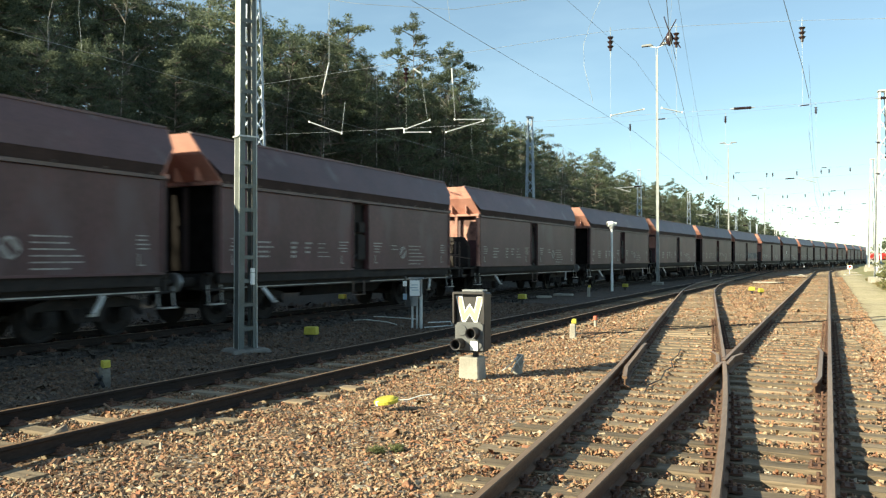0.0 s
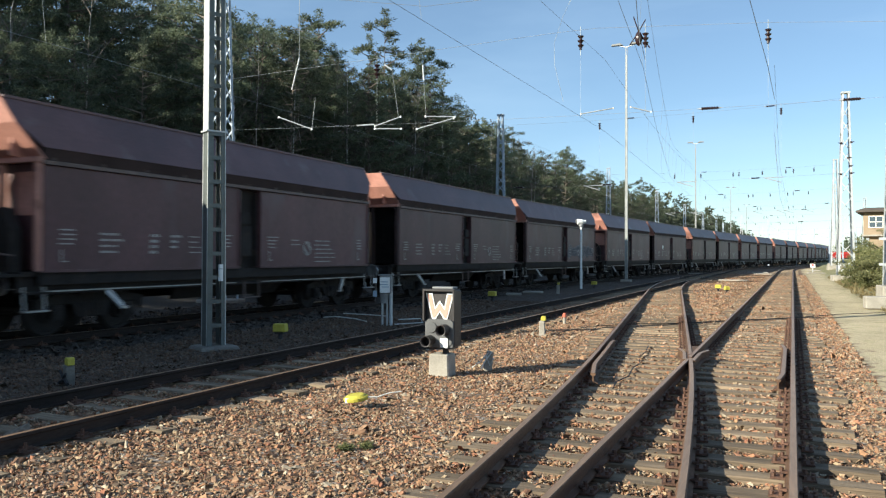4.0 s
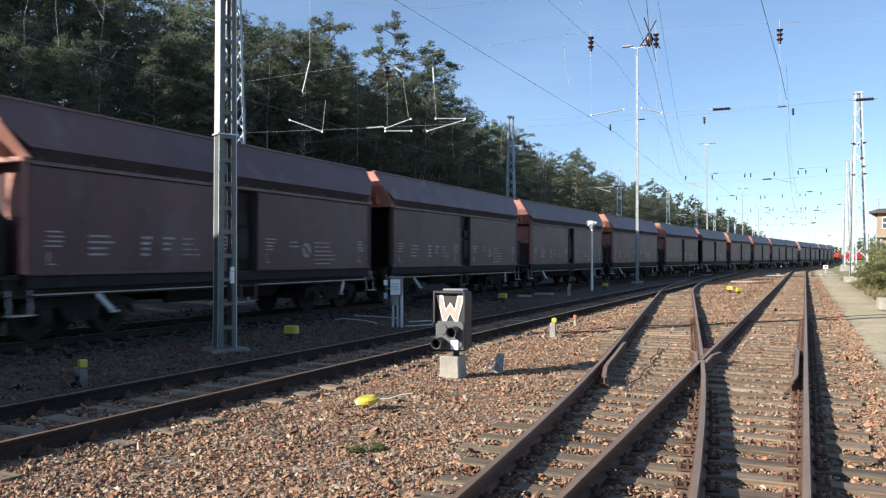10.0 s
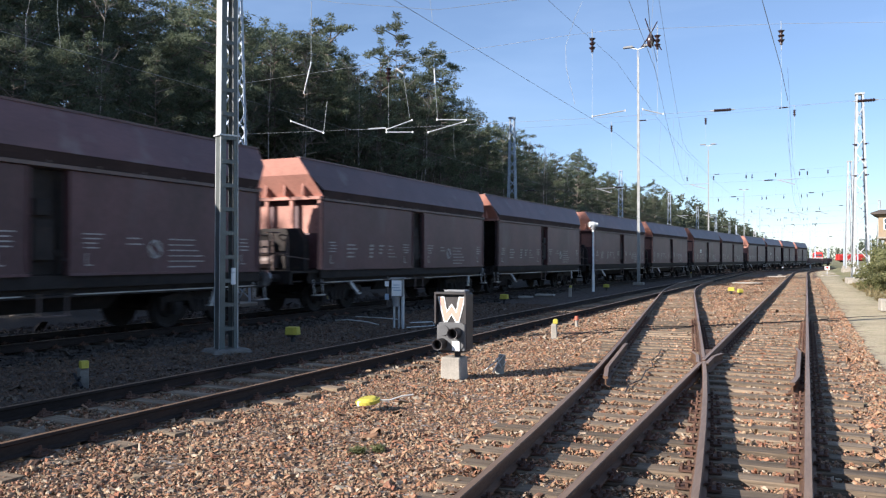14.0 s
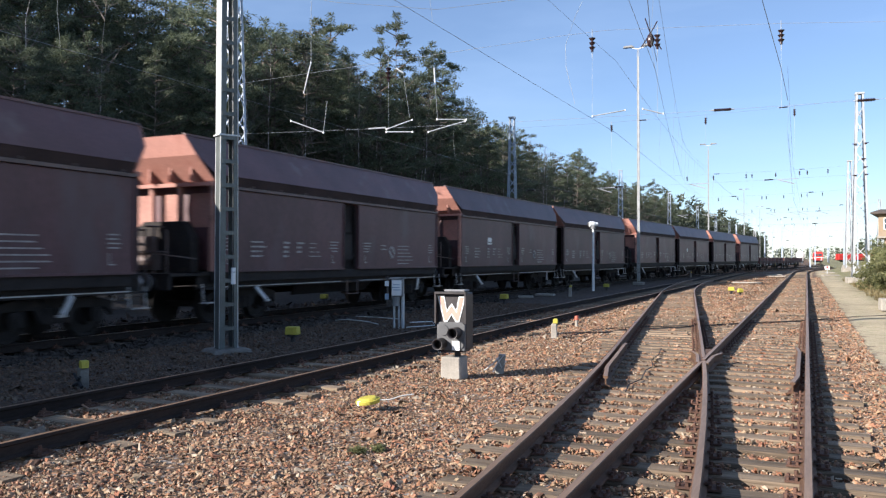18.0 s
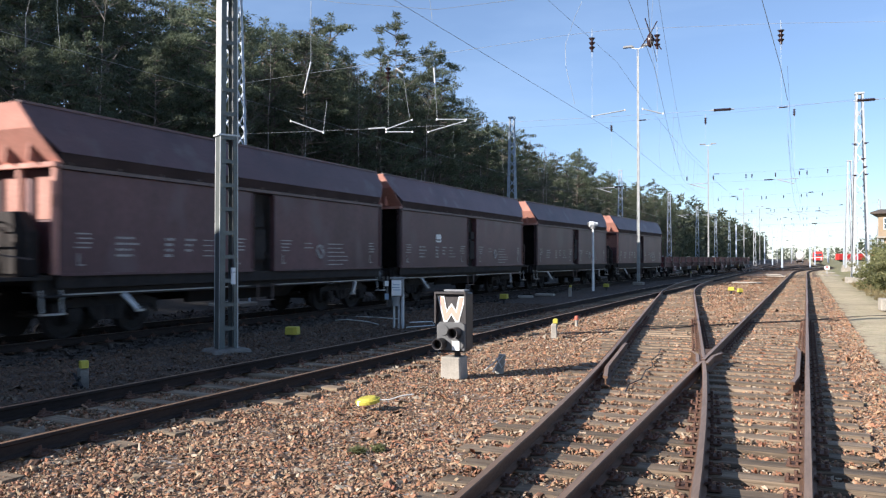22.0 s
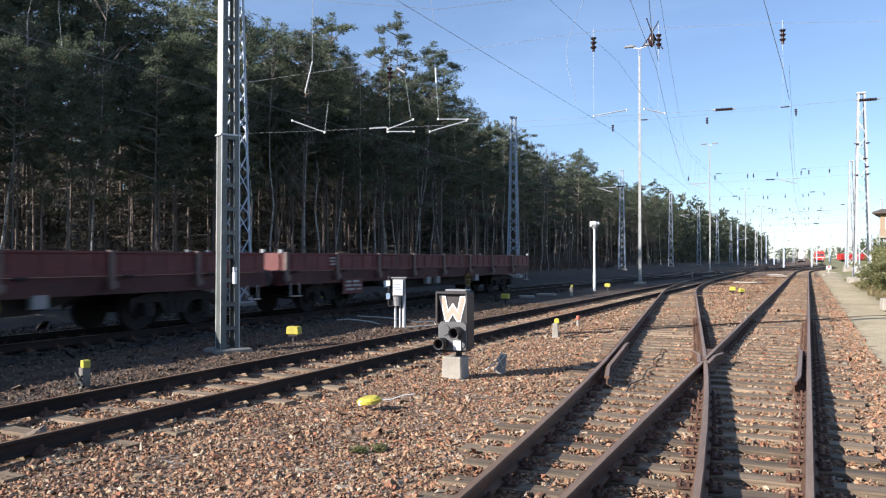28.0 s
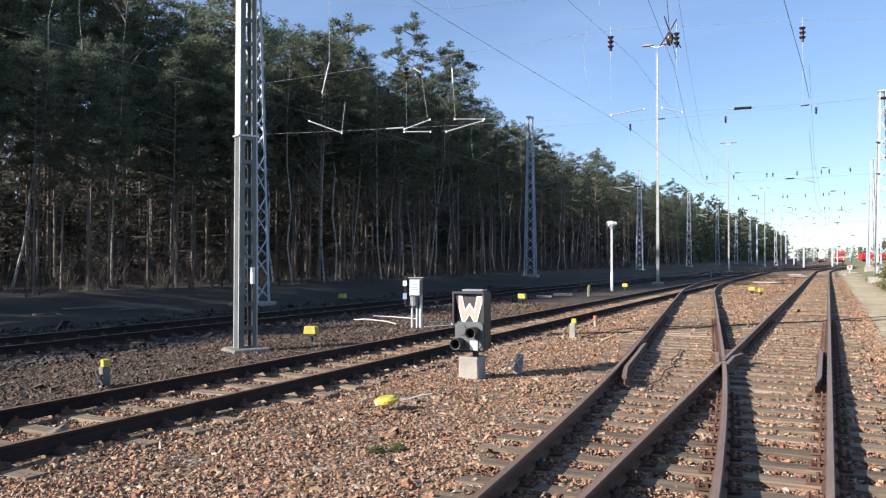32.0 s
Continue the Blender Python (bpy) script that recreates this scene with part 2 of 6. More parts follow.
# ---- mesh building ----
class Shape:
    """Collects pieces of one mesh."""

    def __init__(self):
        self.v, self.f, self.mi, self.cur = [], [], [], 0

    def add(self, verts, faces, m=None):
        n = len(self.v)
        if m is not None:
            verts = [m @ Vector(p) for p in verts]
        self.v += [tuple(p) for p in verts]
        self.f += [tuple(n + i for i in q) for q in faces]
        self.mi += [self.cur] * len(faces)
        return self

    def box(self, c, s, m=None):
        x, y, z = c
        a, b, d = s[0] / 2, s[1] / 2, s[2] / 2
        vs = [(x + i * a, y + j * b, z + k * d) for k in (-1, 1) for j in (-1, 1) for i in (-1, 1)]
        return self.add(vs, [(0, 2, 3, 1), (4, 5, 7, 6), (0, 1, 5, 4), (2, 6, 7, 3), (0, 4, 6, 2), (1, 3, 7, 5)], m)

    def rod(self, p, q, r, r2=None, n=8, caps=True):
        p, q = Vector(p), Vector(q)
        r2 = r if r2 is None else r2
        d = (q - p).normalized()
        u = d.orthogonal().normalized()
        w = d.cross(u)
        vs = []
        for c, rr in ((p, r), (q, r2)):
            for i in range(n):
                a = 2 * math.pi * i / n
                vs.append(c + (u * math.cos(a) + w * math.sin(a)) * rr)
        fs = [(i, (i + 1) % n, n + (i + 1) % n, n + i) for i in range(n)]
        if caps:
            fs += [tuple(range(n))[::-1], tuple(range(n, 2 * n))]
        return self.add(vs, fs)

    def bar(self, p, q, w, t, up=(0, 0, 1)):
        """A flat bar from p to q, w wide and t thick."""
        p, q = Vector(p), Vector(q)
        d = (q - p).normalized()
        s = d.cross(Vector(up))
        s = (s if s.length > 1e-4 else d.orthogonal()).normalized()
        h = s.cross(d)
        vs = [c + s * (i * w / 2) + h * (j * t / 2) for c in (p, q) for i, j in ((-1, -1), (1, -1), (1, 1), (-1, 1))]
        return self.add(vs, [(0, 1, 2, 3), (7, 6, 5, 4), (0, 4, 5, 1), (1, 5, 6, 2), (2, 6, 7, 3), (3, 7, 4, 0)])

    def tube(self, pts, r, n=6):
        pts = [Vector(p) for p in pts]
        rings = []
        for i, p in enumerate(pts):
            d = (pts[min(i + 1, len(pts) - 1)] - pts[max(i - 1, 0)])
            if d.length < 1e-6:
                d = pts[min(i + 1, len(pts) - 1)] - p
            d.normalize()
            u = d.cross(Vector((0.31, 0.17, 0.93))).normalized()
            w = d.cross(u)
            rings.append([p + (u * math.cos(6.28319 * k / n) + w * math.sin(6.28319 * k / n)) * r for k in range(n)])
        return self.loft(rings)

    def extrude(self, outline, axis, a, b, m=None):
        """A closed outline of 2D points drawn out from a to b along an axis."""
        put = {"x": lambda u, v, w: (w, u, v), "y": lambda u, v, w: (u, w, v), "z": lambda u, v, w: (u, v, w)}[axis]
        n = len(outline)
        vs = [put(u, v, a) for u, v in outline] + [put(u, v, b) for u, v in outline]
        fs = [(i, (i + 1) % n, n + (i + 1) % n, n + i) for i in range(n)] + [tuple(range(n))[::-1], tuple(range(n, 2 * n))]
        return self.add(vs, fs, m)

    def loft(self, rings, closed=True, caps=True):
        n = len(rings[0])
        vs = [p for r in rings for p in r]
        fs = []
        for k in range(len(rings) - 1):
            for i in range(n if closed else n - 1):
                j = (i + 1) % n
                fs.append((k * n + i, k * n + j, (k + 1) * n + j, (k + 1) * n + i))
        if caps:
            fs += [tuple(range(n))[::-1], tuple(range((len(rings) - 1) * n, len(rings) * n))]
        return self.add(vs, fs)

    def mesh(self, name, bevel=0.0, smooth=False):
        me = bpy.data.meshes.new(name)
        me.from_pydata(self.v, [], self.f)
        bm = bmesh.new()
        bm.from_mesh(me)
        bmesh.ops.recalc_face_normals(bm, faces=bm.faces)
        if bevel:
            ed = [e for e in bm.edges if len(e.link_faces) == 2 and e.calc_face_angle() > 0.6 and e.calc_length() > bevel * 2.5]
            bmesh.ops.bevel(bm, geom=ed, offset=bevel, segments=1, affect="EDGES", clamp_overlap=True)
        if smooth:
            for f in bm.faces:
                f.smooth = True
        bm.to_mesh(me)
        bm.free()
        return me


def part(name, shape, mat, parent=None, label="", at=None, bevel=0.0, smooth=False):
    """Links a shape as one mesh object under a thing or a part."""
    me = shape if isinstance(shape, bpy.types.Mesh) else shape.mesh(name, bevel, smooth)
    if not me.materials:
        me.materials.append(mat)
    ob = new(name, me)
    if parent is not None:
        ob.parent = parent
    if at is not None:
        ob.matrix_basis = at
    if label:
        ob["label"] = label
    return ob


def tri_mesh(name, tris, mat):
    """A mesh of loose triangles: an array of n x 3 x 3."""
    tris = np.asarray(tris, np.float32)
    n = len(tris)
    me = bpy.data.meshes.new(name)
    me.vertices.add(n * 3)
    me.vertices.foreach_set("co", tris.reshape(-1))
    me.loops.add(n * 3)
    me.loops.foreach_set("vertex_index", np.arange(n * 3, dtype=np.int32))
    me.polygons.add(n)
    me.polygons.foreach_set("loop_start", (np.arange(n) * 3).astype(np.int32))
    me.polygons.foreach_set("loop_total", np.full(n, 3, np.int32))
    me.update(calc_edges=True)
    me.materials.append(mat)
    return me


def spray(rng, centres, radii, per, length, width):
    """Tufts of thin needles blades round each centre."""
    out = []
    for c, r in zip(centres, radii):
        d = rng.normal(0, 1, (per, 3))
        d /= np.linalg.norm(d, axis=1)[:, None] + 1e-6
        d[:, 2] = d[:, 2] * 0.7 + 0.15
        p = c + d * (r * rng.uniform(0.25, 1.0, per))[:, None] * np.array([1, 1, 0.6])
        ax = d + rng.normal(0, 0.5, (per, 3))
        ax /= np.linalg.norm(ax, axis=1)[:, None] + 1e-6
        sd = np.cross(ax, rng.normal(0, 1, (per, 3)))
        sd /= np.linalg.norm(sd, axis=1)[:, None] + 1e-6
        ln, wd = length * rng.uniform(0.6, 1.3, per)[:, None], width * rng.uniform(0.6, 1.3, per)[:, None]
        out.append(np.stack([p - sd * wd, p + sd * wd, p + ax * ln], 1))
    return np.concatenate(out)


def thing(name, label, category, at=None, group="", kind=""):
    ob = new(name)
    ob.empty_display_size = 0.2
    if at is not None:
        ob.matrix_basis = at
    return tagged(ob, label, category, group, kind)


def smoothstep(a, b, x):
    x = min(1, max(0, (x - a) / (b - a)))
    return x * x * (3 - 2 * x)


# ---- the lines of the tracks: metres to the side at y metres along the straight track ----
RAIL_Z, HALF = 0.17, 0.752
B_X, C_X, D_X = -0.75, -7.1, -14.2
SLOPE, FROG_Y = 0.13, 13.2


def line_b(y):
    if y < 100:
        return B_X
    s = y - 100
    return B_X + (s * s / 560 if s < 36 else 36 * 36 / 560 + (s - 36) * 0.1286)


def line_a(y):
    """The branch: leaves track B, runs on at a slope and swings into track C."""
    y0 = FROG_Y - 2 * HALF / SLOPE
    t = 12.3
    if y < y0 - t:
        return B_X
    if y < y0 + t:
        return B_X - (y - y0 + t) ** 2 * SLOPE / (4 * t)
    y1 = y0 + (B_X - C_X) / SLOPE
    if y < y1 - t:
        return B_X - (y - y0) * SLOPE
    if y < y1 + t:
        return C_X + (y1 + t - y) ** 2 * SLOPE / (4 * t)
    return C_X


D_KNOTS = [(-200, -14.2), (0, -14.2), (25, -14.2), (40, -13.9), (55, -13.0), (70, -11.9), (84, -10.6), (98, -9.2), (123, -6.3),
           (147, -3.4), (174, 0.1), (198, 3.1), (224, 6.2), (260, 9.0), (300, 10.3), (340, 10.6), (420, 10.6), (520, 10.6)]


def line_d(y):
    """The train's way: along the wood, then across the fan of tracks."""
    k = D_KNOTS
    i = max(1, min(len(k) - 3, next((j for j in range(len(k) - 1) if k[j + 1][0] > y), len(k) - 3)))
    (xa, a), (xb, b), (xc, c), (xd, d) = k[i - 1], k[i], k[i + 1], k[i + 2]
    m1, m2 = (c - a) / (xc - xa), (d - b) / (xd - xb)
    h = xc - xb
    t = (y - xb) / h
    return (2 * t**3 - 3 * t * t + 1) * b + (t**3 - 2 * t * t + t) * h * m1 + (3 * t * t - 2 * t**3) * c + (t**3 - t * t) * h * m2


def line_d_pose(y, z=RAIL_Z):
    dx = (line_d(y + 1) - line_d(y - 1)) / 2
    return pose(line_d(y), y, z, 0, 0, -math.degrees(math.atan(dx)))


# ---- ground ----
def ground_material():
    m = bpy.data.materials.new("yard_ground")
    m.use_nodes = True
    nt, b = m.node_tree, m.node_tree.nodes["Principled BSDF"]
    N, L = nt.nodes.new, nt.links.new
    tc, sx = N("ShaderNodeTexCoord"), N("ShaderNodeSeparateXYZ")
    L(tc.outputs["Object"], sx.inputs[0])

    def noise_tex(scale, detail=5):
        n = N("ShaderNodeTexNoise")
        n.inputs["Scale"].default_value, n.inputs["Detail"].default_value = scale, detail
        L(tc.outputs["Object"], n.inputs["Vector"])
        return n.outputs[0]

    def rng(v, lo, hi, a=0.0, c=1.0):
        r = N("ShaderNodeMapRange")
        r.inputs[1].default_value, r.inputs[2].default_value, r.inputs[3].default_value, r.inputs[4].default_value = lo, hi, a, c
        L(v, r.inputs[0])
        return r.outputs[0]

    def op(kind, a, c):
        x = N("ShaderNodeMath")
        x.operation = kind
        for k, v in ((0, a), (1, c)):
            if isinstance(v, (int, float)):
                x.inputs[k].default_value = v
            else:
                L(v, x.inputs[k])
        return x.outputs[0]

    def mix(a, c, fac, mode="MIX"):
        x = N("ShaderNodeMix")
        x.data_type, x.blend_type = "RGBA", mode
        for k, v in ((6, a), (7, c), (0, fac)):
            if isinstance(v, (tuple, float)):
                x.inputs[k].default_value = (*v, 1) if isinstance(v, tuple) else v
            else:
                L(v, x.inputs[k])
        return x.outputs[2]

    n_big, n_mid, n_fine = noise_tex(0.35), noise_tex(2.5), noise_tex(22, 8)
    vo = N("ShaderNodeTexVoronoi")
    vo.inputs["Scale"].default_value = 17
    L(tc.outputs["Object"], vo.inputs["Vector"])
    cell = N("ShaderNodeSeparateXYZ")
    L(vo.outputs["Color"], cell.inputs[0])
    wob = op("ADD", sx.outputs[0], rng(n_mid, 0.2, 0.8, -0.65, 0.65))
    stone = mix((0.14, 0.078, 0.042), (0.36, 0.215, 0.115), cell.outputs[0])
    stone = mix(stone, (0.36, 0.31, 0.27), rng(cell.outputs[1], 0.8, 0.86))
    stone = mix(stone, rng(vo.outputs["Distance"], 0.0, 0.5, 1.25, 0.45), 1.0, "MULTIPLY")
    # old bed and forest floor: shade of train and trees deepens these tones
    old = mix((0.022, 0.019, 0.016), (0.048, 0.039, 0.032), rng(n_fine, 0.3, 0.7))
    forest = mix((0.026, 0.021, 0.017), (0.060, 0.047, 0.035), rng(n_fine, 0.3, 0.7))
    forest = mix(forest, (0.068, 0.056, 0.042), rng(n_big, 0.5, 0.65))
    sand = mix((0.35, 0.285, 0.175), (0.51, 0.425, 0.28), rng(n_fine, 0.3, 0.7))
    sand = mix(sand, (0.27, 0.25, 0.13), rng(n_mid, 0.52, 0.70, 0.0, 0.75))
    grass = mix((0.24, 0.20, 0.11), (0.17, 0.18, 0.07), rng(n_mid, 0.35, 0.65))
    grass = mix(grass, rng(n_fine, 0.3, 0.7, 0.7, 1.3), 1.0, "MULTIPLY")
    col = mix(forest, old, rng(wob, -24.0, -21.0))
    # brown ballast beside the mast, multiplied down to carry the train's shadow
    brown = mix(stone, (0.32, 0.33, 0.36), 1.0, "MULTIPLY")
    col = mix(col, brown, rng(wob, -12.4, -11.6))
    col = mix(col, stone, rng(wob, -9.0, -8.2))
    col = mix(col, sand, rng(wob, 0.9, 1.2))
    col = mix(col, grass, rng(wob, 2.2, 3.4))
    col = mix(col, rng(n_big, 0.3, 0.7, 0.8, 1.2), 1.0, "MULTIPLY")
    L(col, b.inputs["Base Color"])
    b.inputs["Roughness"].default_value = 0.95
    bp = N("ShaderNodeBump")
    bp.inputs["Strength"].default_value, bp.inputs["Distance"].default_value = 0.8, 0.03
    L(op("ADD", n_fine, op("MULTIPLY", vo.outputs["Distance"], -0.6)), bp.inputs["Height"])
    L(bp.outputs[0], b.inputs["Normal"])
    return m


def ground_height(x, y):
    """Uneven ground: level between the tracks, a low bank under the wood."""
    h = 0.035 * noise.noise((x * 0.5, y * 0.5, 3.1)) + 0.02 * noise.noise((x * 1.7, y * 1.7, 9.0))
    h += 0.55 * smoothstep(-19.5, -25.0, x) + 5.0 * smoothstep(-30, -75, x)
    h += 0.25 * smoothstep(3.2, 5.5, x) + 0.06 * noise.noise((x * 0.12, y * 0.12, 1.0)) * smoothstep(-16, -22, x)
    return h - 0.035


def build_ground():
    def spaced(lo, hi, near_lo, near_hi, fine, grow=1.25):
        vals = list(np.arange(near_lo, near_hi + 1e-6, fine))
        s, v = fine, near_hi
        while v < hi:
            s *= grow
            v += s
            vals.append(v)
        s, v = fine, near_lo
        while v > lo:
            s *= grow
            v -= s
            vals.insert(0, v)
        return vals

    xs, ys = spaced(-2500, 2500, -30, 8, 0.45), spaced(-900, 4500, -4, 60, 0.6, 1.12)
    sh = Shape()
    nx = len(xs)
    sh.v = [(x, y, ground_height(x, y) if abs(x) < 400 and abs(y) < 900 else 0.3) for y in ys for x in xs]
    sh.f = [(j * nx + i, j * nx + i + 1, (j + 1) * nx + i + 1, (j + 1) * nx + i) for j in range(len(ys) - 1) for i in range(nx - 1)]
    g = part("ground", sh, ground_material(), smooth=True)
    return tagged(g, "stony railway yard ground with a sandy path and forest floor", "ground", kind="structure")


build_ground()

# ---- tracks ----
RAIL_OUTLINE = [(-0.062, 0.0), (0.062, 0.0), (0.062, 0.012), (0.012, 0.028), (0.009, 0.105), (0.034, 0.12), (0.034, 0.142), (0.026, 0.149),
                (-0.026, 0.149), (-0.034, 0.142), (-0.034, 0.12), (-0.009, 0.105), (-0.012, 0.028), (-0.062, 0.012)]


def rail_shape(line, side, y0, y1, step=1.5, z=RAIL_Z - 0.149, push=None):
    sh = Shape()
    rings, n = [], max(1, int((y1 - y0) / step))
    for i in range(n + 1):
        y = y0 + (y1 - y0) * i / n
        d = (line(y + 0.5) - line(y - 0.5))
        c = 1 / math.sqrt(1 + d * d)
        off = side + (push(y) if push else 0)
        x, yy = line(y) + off * c, y - off * d * c
        rings.append([(x + u * c, yy - u * d * c, z + v) for u, v in RAIL_OUTLINE])
    sh.loft(rings)
    return sh


def add_rail(track, line, side, y0, y1, top=RAIL_TOP, name="rail", push=None, step=1.5, mat=RAIL_RUST):
    sh = rail_shape(line, side, y0, y1, step, push=push)
    me = sh.mesh(name)
    me.materials.append(mat)
    me.materials.append(top)
    for p in me.polygons:
        p.material_index = 1 if p.normal.z > 0.9 and p.center.z > RAIL_Z - 0.01 else 0
    return part(name, me, None, track)


def sleeper_mesh(length, seed, mat):
    rnd = random.Random(seed)
    sh = Shape()
    n, rings = 5, []
    for i in range(n + 1):
        x = -length / 2 + length * i / n
        j = lambda a: rnd.uniform(-a, a)
        rings.append([(x + (j(0.02) if i in (0, n) else 0), -0.112 + j(0.01), -0.14), (x, 0.112 + j(0.01), -0.14), (x, 0.112 + j(0.01), -0.012 + j(0.004)),
                      (x, 0.10 + j(0.006), j(0.006)), (x, -0.10 + j(0.006), j(0.006)), (x, -0.112 + j(0.01), -0.012 + j(0.004))])
    sh.loft(rings)
    me = sh.mesh("sleeper")
    me.materials.append(mat)
    return me


def fastening_mesh():
    """Ribbed base plate with two clamps and screws."""
    sh = Shape()
    sh.box((0, 0, 0.010), (0.34, 0.16, 0.016))
    for s in (-1, 1):
        sh.box((s * 0.085, 0, 0.03), (0.022, 0.14, 0.03))
        sh.box((s * 0.066, 0, 0.048), (0.05, 0.06, 0.018))
        sh.rod((s * 0.085, 0, 0.03), (s * 0.085, 0, 0.085), 0.017, None, 6)
        for t in (-1, 1):
            sh.rod((s * 0.145, t * 0.05, 0.015), (s * 0.145, t * 0.05, 0.045), 0.016, None, 6)
    me = sh.mesh("fastening")
    me.materials.append(PLATE)
    return me


SLEEPERS = {}
FASTENING = fastening_mesh()
SLEEPER_TOP = RAIL_Z - 0.149 - 0.018
srand = random.Random(5)


def add_sleeper(track, x, y, length, turn=0.0, mat=SLEEPER):
    k = (round(length, 1), srand.randrange(4), mat.name)
    if k not in SLEEPERS:
        SLEEPERS[k] = sleeper_mesh(k[0], int(k[0] * 10) % 97 + k[1], mat)
    ob = part("sleeper", SLEEPERS[k], None, track)
    ob.matrix_basis = pose(x + srand.uniform(-0.03, 0.03), y + srand.uniform(-0.015, 0.015), SLEEPER_TOP + srand.uniform(-0.006, 0.003), 0, 0, turn + srand.uniform(-0.6, 0.6))
    return ob


def add_fastening(track, x, y, turn=0.0):
    ob = part("fastening", FASTENING, None, track)
    ob.matrix_basis = pose(x, y, SLEEPER_TOP + 0.004, 0, 0, turn)


def track_thing(name, label):
    return thing(name, label, "railway track", kind="structure")


turnout = track_thing("railway_track", "rusty straight track with a turnout on wooden sleepers")
branch = track_thing("railway_track", "branch track swinging from the turnout to the next line")
track_c = track_thing("railway_track", "straight track with worn rails beside red ballast")
track_d = track_thing("railway_track", "track along the wood carrying the coal train")
track_f = track_thing("railway_track", "far track of the fan crossing the yard")
track_e = track_thing("railway_track", "straight siding along the edge of the pine wood")

# rails of the straight track and its crossing: the inner rails break at the frog
frog_a = lambda y: line_a(y)
add_rail(turnout, line_b, HALF, -14, 215)
add_rail(turnout, line_b, -HALF, -14, FROG_Y - 0.32)
add_rail(turnout, line_b, -HALF, FROG_Y - 0.05, 215)
add_rail(branch, frog_a, -HALF, -8, 62)
add_rail(branch, frog_a, HALF, -2, FROG_Y - 0.30)
add_rail(branch, frog_a, HALF, FROG_Y + 0.15, 38.6)
add_rail(branch, frog_a, HALF, 39.4, 62)
# wing rails beside the frog and the check rails opposite it
wing = lambda y: 0.0
add_rail(turnout, line_b, -HALF + 0.115, FROG_Y - 0.5, FROG_Y + 1.0, name="wing_rail", step=0.25, push=lambda y: 0.0 + 0.09 * max(0, (y - FROG_Y - 0.55) / 0.45) - 0.02)
add_rail(branch, frog_a, HALF - 0.115, FROG_Y - 0.5, FROG_Y + 1.0, name="wing_rail", step=0.25, push=lambda y: -0.09 * max(0, (y - FROG_Y - 0.55) / 0.45) + 0.02)
flare = lambda y, s: s * 0.05 * max(0, (abs(y - FROG_Y - 0.2) - 1.6) / 0.55)
add_rail(turnout, line_b, HALF - 0.125, FROG_Y - 2.0, FROG_Y + 2.4, name="check_rail", step=0.3, push=lambda y: flare(y, -1))
add_rail(branch, frog_a, -HALF + 0.125, FROG_Y - 2.4, FROG_Y + 2.0, name="check_rail", step=0.3, push=lambda y: flare(y, 1))
frog = Shape()
frog.extrude([(-HALF - 0.02 + B_X, FROG_Y - 0.35), (-HALF + 0.02 + B_X, FROG_Y - 0.35), (-HALF + 0.035 + B_X, FROG_Y + 1.6), (-HALF - 0.25 + B_X, FROG_Y + 1.6)], "z", 0.03, 0.158)
part("frog", frog, RAIL_RUST, turnout, "cast steel crossing nose")

line_c = lambda y: C_X
line_e = lambda y: D_X
for s in (-1, 1):
    if s < 0:
        add_rail(track_c, line_c, s * HALF, -14, 300, mat=RAIL_BLACK)
    else:
        add_rail(track_c, line_c, s * HALF, -14, 38.7, mat=RAIL_BLACK)
        add_rail(track_c, line_c, s * HALF, 39.6, 300, mat=RAIL_BLACK)
    add_rail(track_d, line_d, s * HALF, -14, 420, RAIL_BRIGHT, step=3, mat=RAIL_BLACK)
    add_rail(track_e, line_e, s * HALF, 46, 330, step=30, mat=RAIL_DARK)

line_f = lambda y: line_d(y) - 4.6 * smoothstep(70, 110, y)
line_g = lambda y: line_d(y) + 4.4 * smoothstep(95, 140, y)
for s in (-1, 1):
    add_rail(track_f, line_f, s * HALF, 72, 330, RAIL_BRIGHT, step=6)
    add_rail(track_f, line_g, s * HALF, 97, 330, RAIL_BRIGHT, step=6)
# sleepers, and plates with clamps on those that lie near
y = -3.0
while y < 150:
    gap = line_b(y) - line_a(y)
    turn = 0.0
    if y < 30:
        spread = max(0.0, gap)
        if spread < 2.4:
            length = round((2.6 + spread) / 0.4) * 0.4
            x = (line_b(y) + line_a(y)) / 2
            add_sleeper(turnout, x, y, length)
        else:
            add_sleeper(turnout, line_b(y), y, 2.6)
            add_sleeper(branch, line_a(y), y + 0.1, 2.6, 7)
    else:
        add_sleeper(turnout, line_b(y), y, 2.6)
        if y < 58:
            add_sleeper(branch, line_a(y), y + 0.1, 2.6, 6 if y < 50 else 2)
    if 2 < y < 24:
        for ln, tr in ((line_b, turnout), (line_a, branch)):
            for s in (-HALF, HALF):
                if not (abs(ln(y) + s - (B_X - HALF)) < 0.3 and abs(y - FROG_Y) < 2.2):
                    add_fastening(tr, ln(y) + s, y, 0 if ln is line_b else 6)
    y += 0.52
y = 0.0
while y < 110:
    add_sleeper(track_c, C_X, y, 2.6)
    if 3 < y < 26:
        for s in (-HALF, HALF):
            add_fastening(track_c, C_X + s, y)
    y += 0.62
y = 4.0
while y < 120:
    dx = line_d(y + 0.5) - line_d(y - 0.5)
    add_sleeper(track_d, line_d(y), y, 2.6, -math.degrees(math.atan(dx)), SLEEPER_DARK)
    if y < 22:
        for s in (-HALF, HALF):
            add_fastening(track_d, D_X + s, y)
    y += 0.63
y = 60.0
while y < 110:
    add_sleeper(track_e, D_X, y, 2.6, 0, SLEEPER_DARK)
    y += 0.65


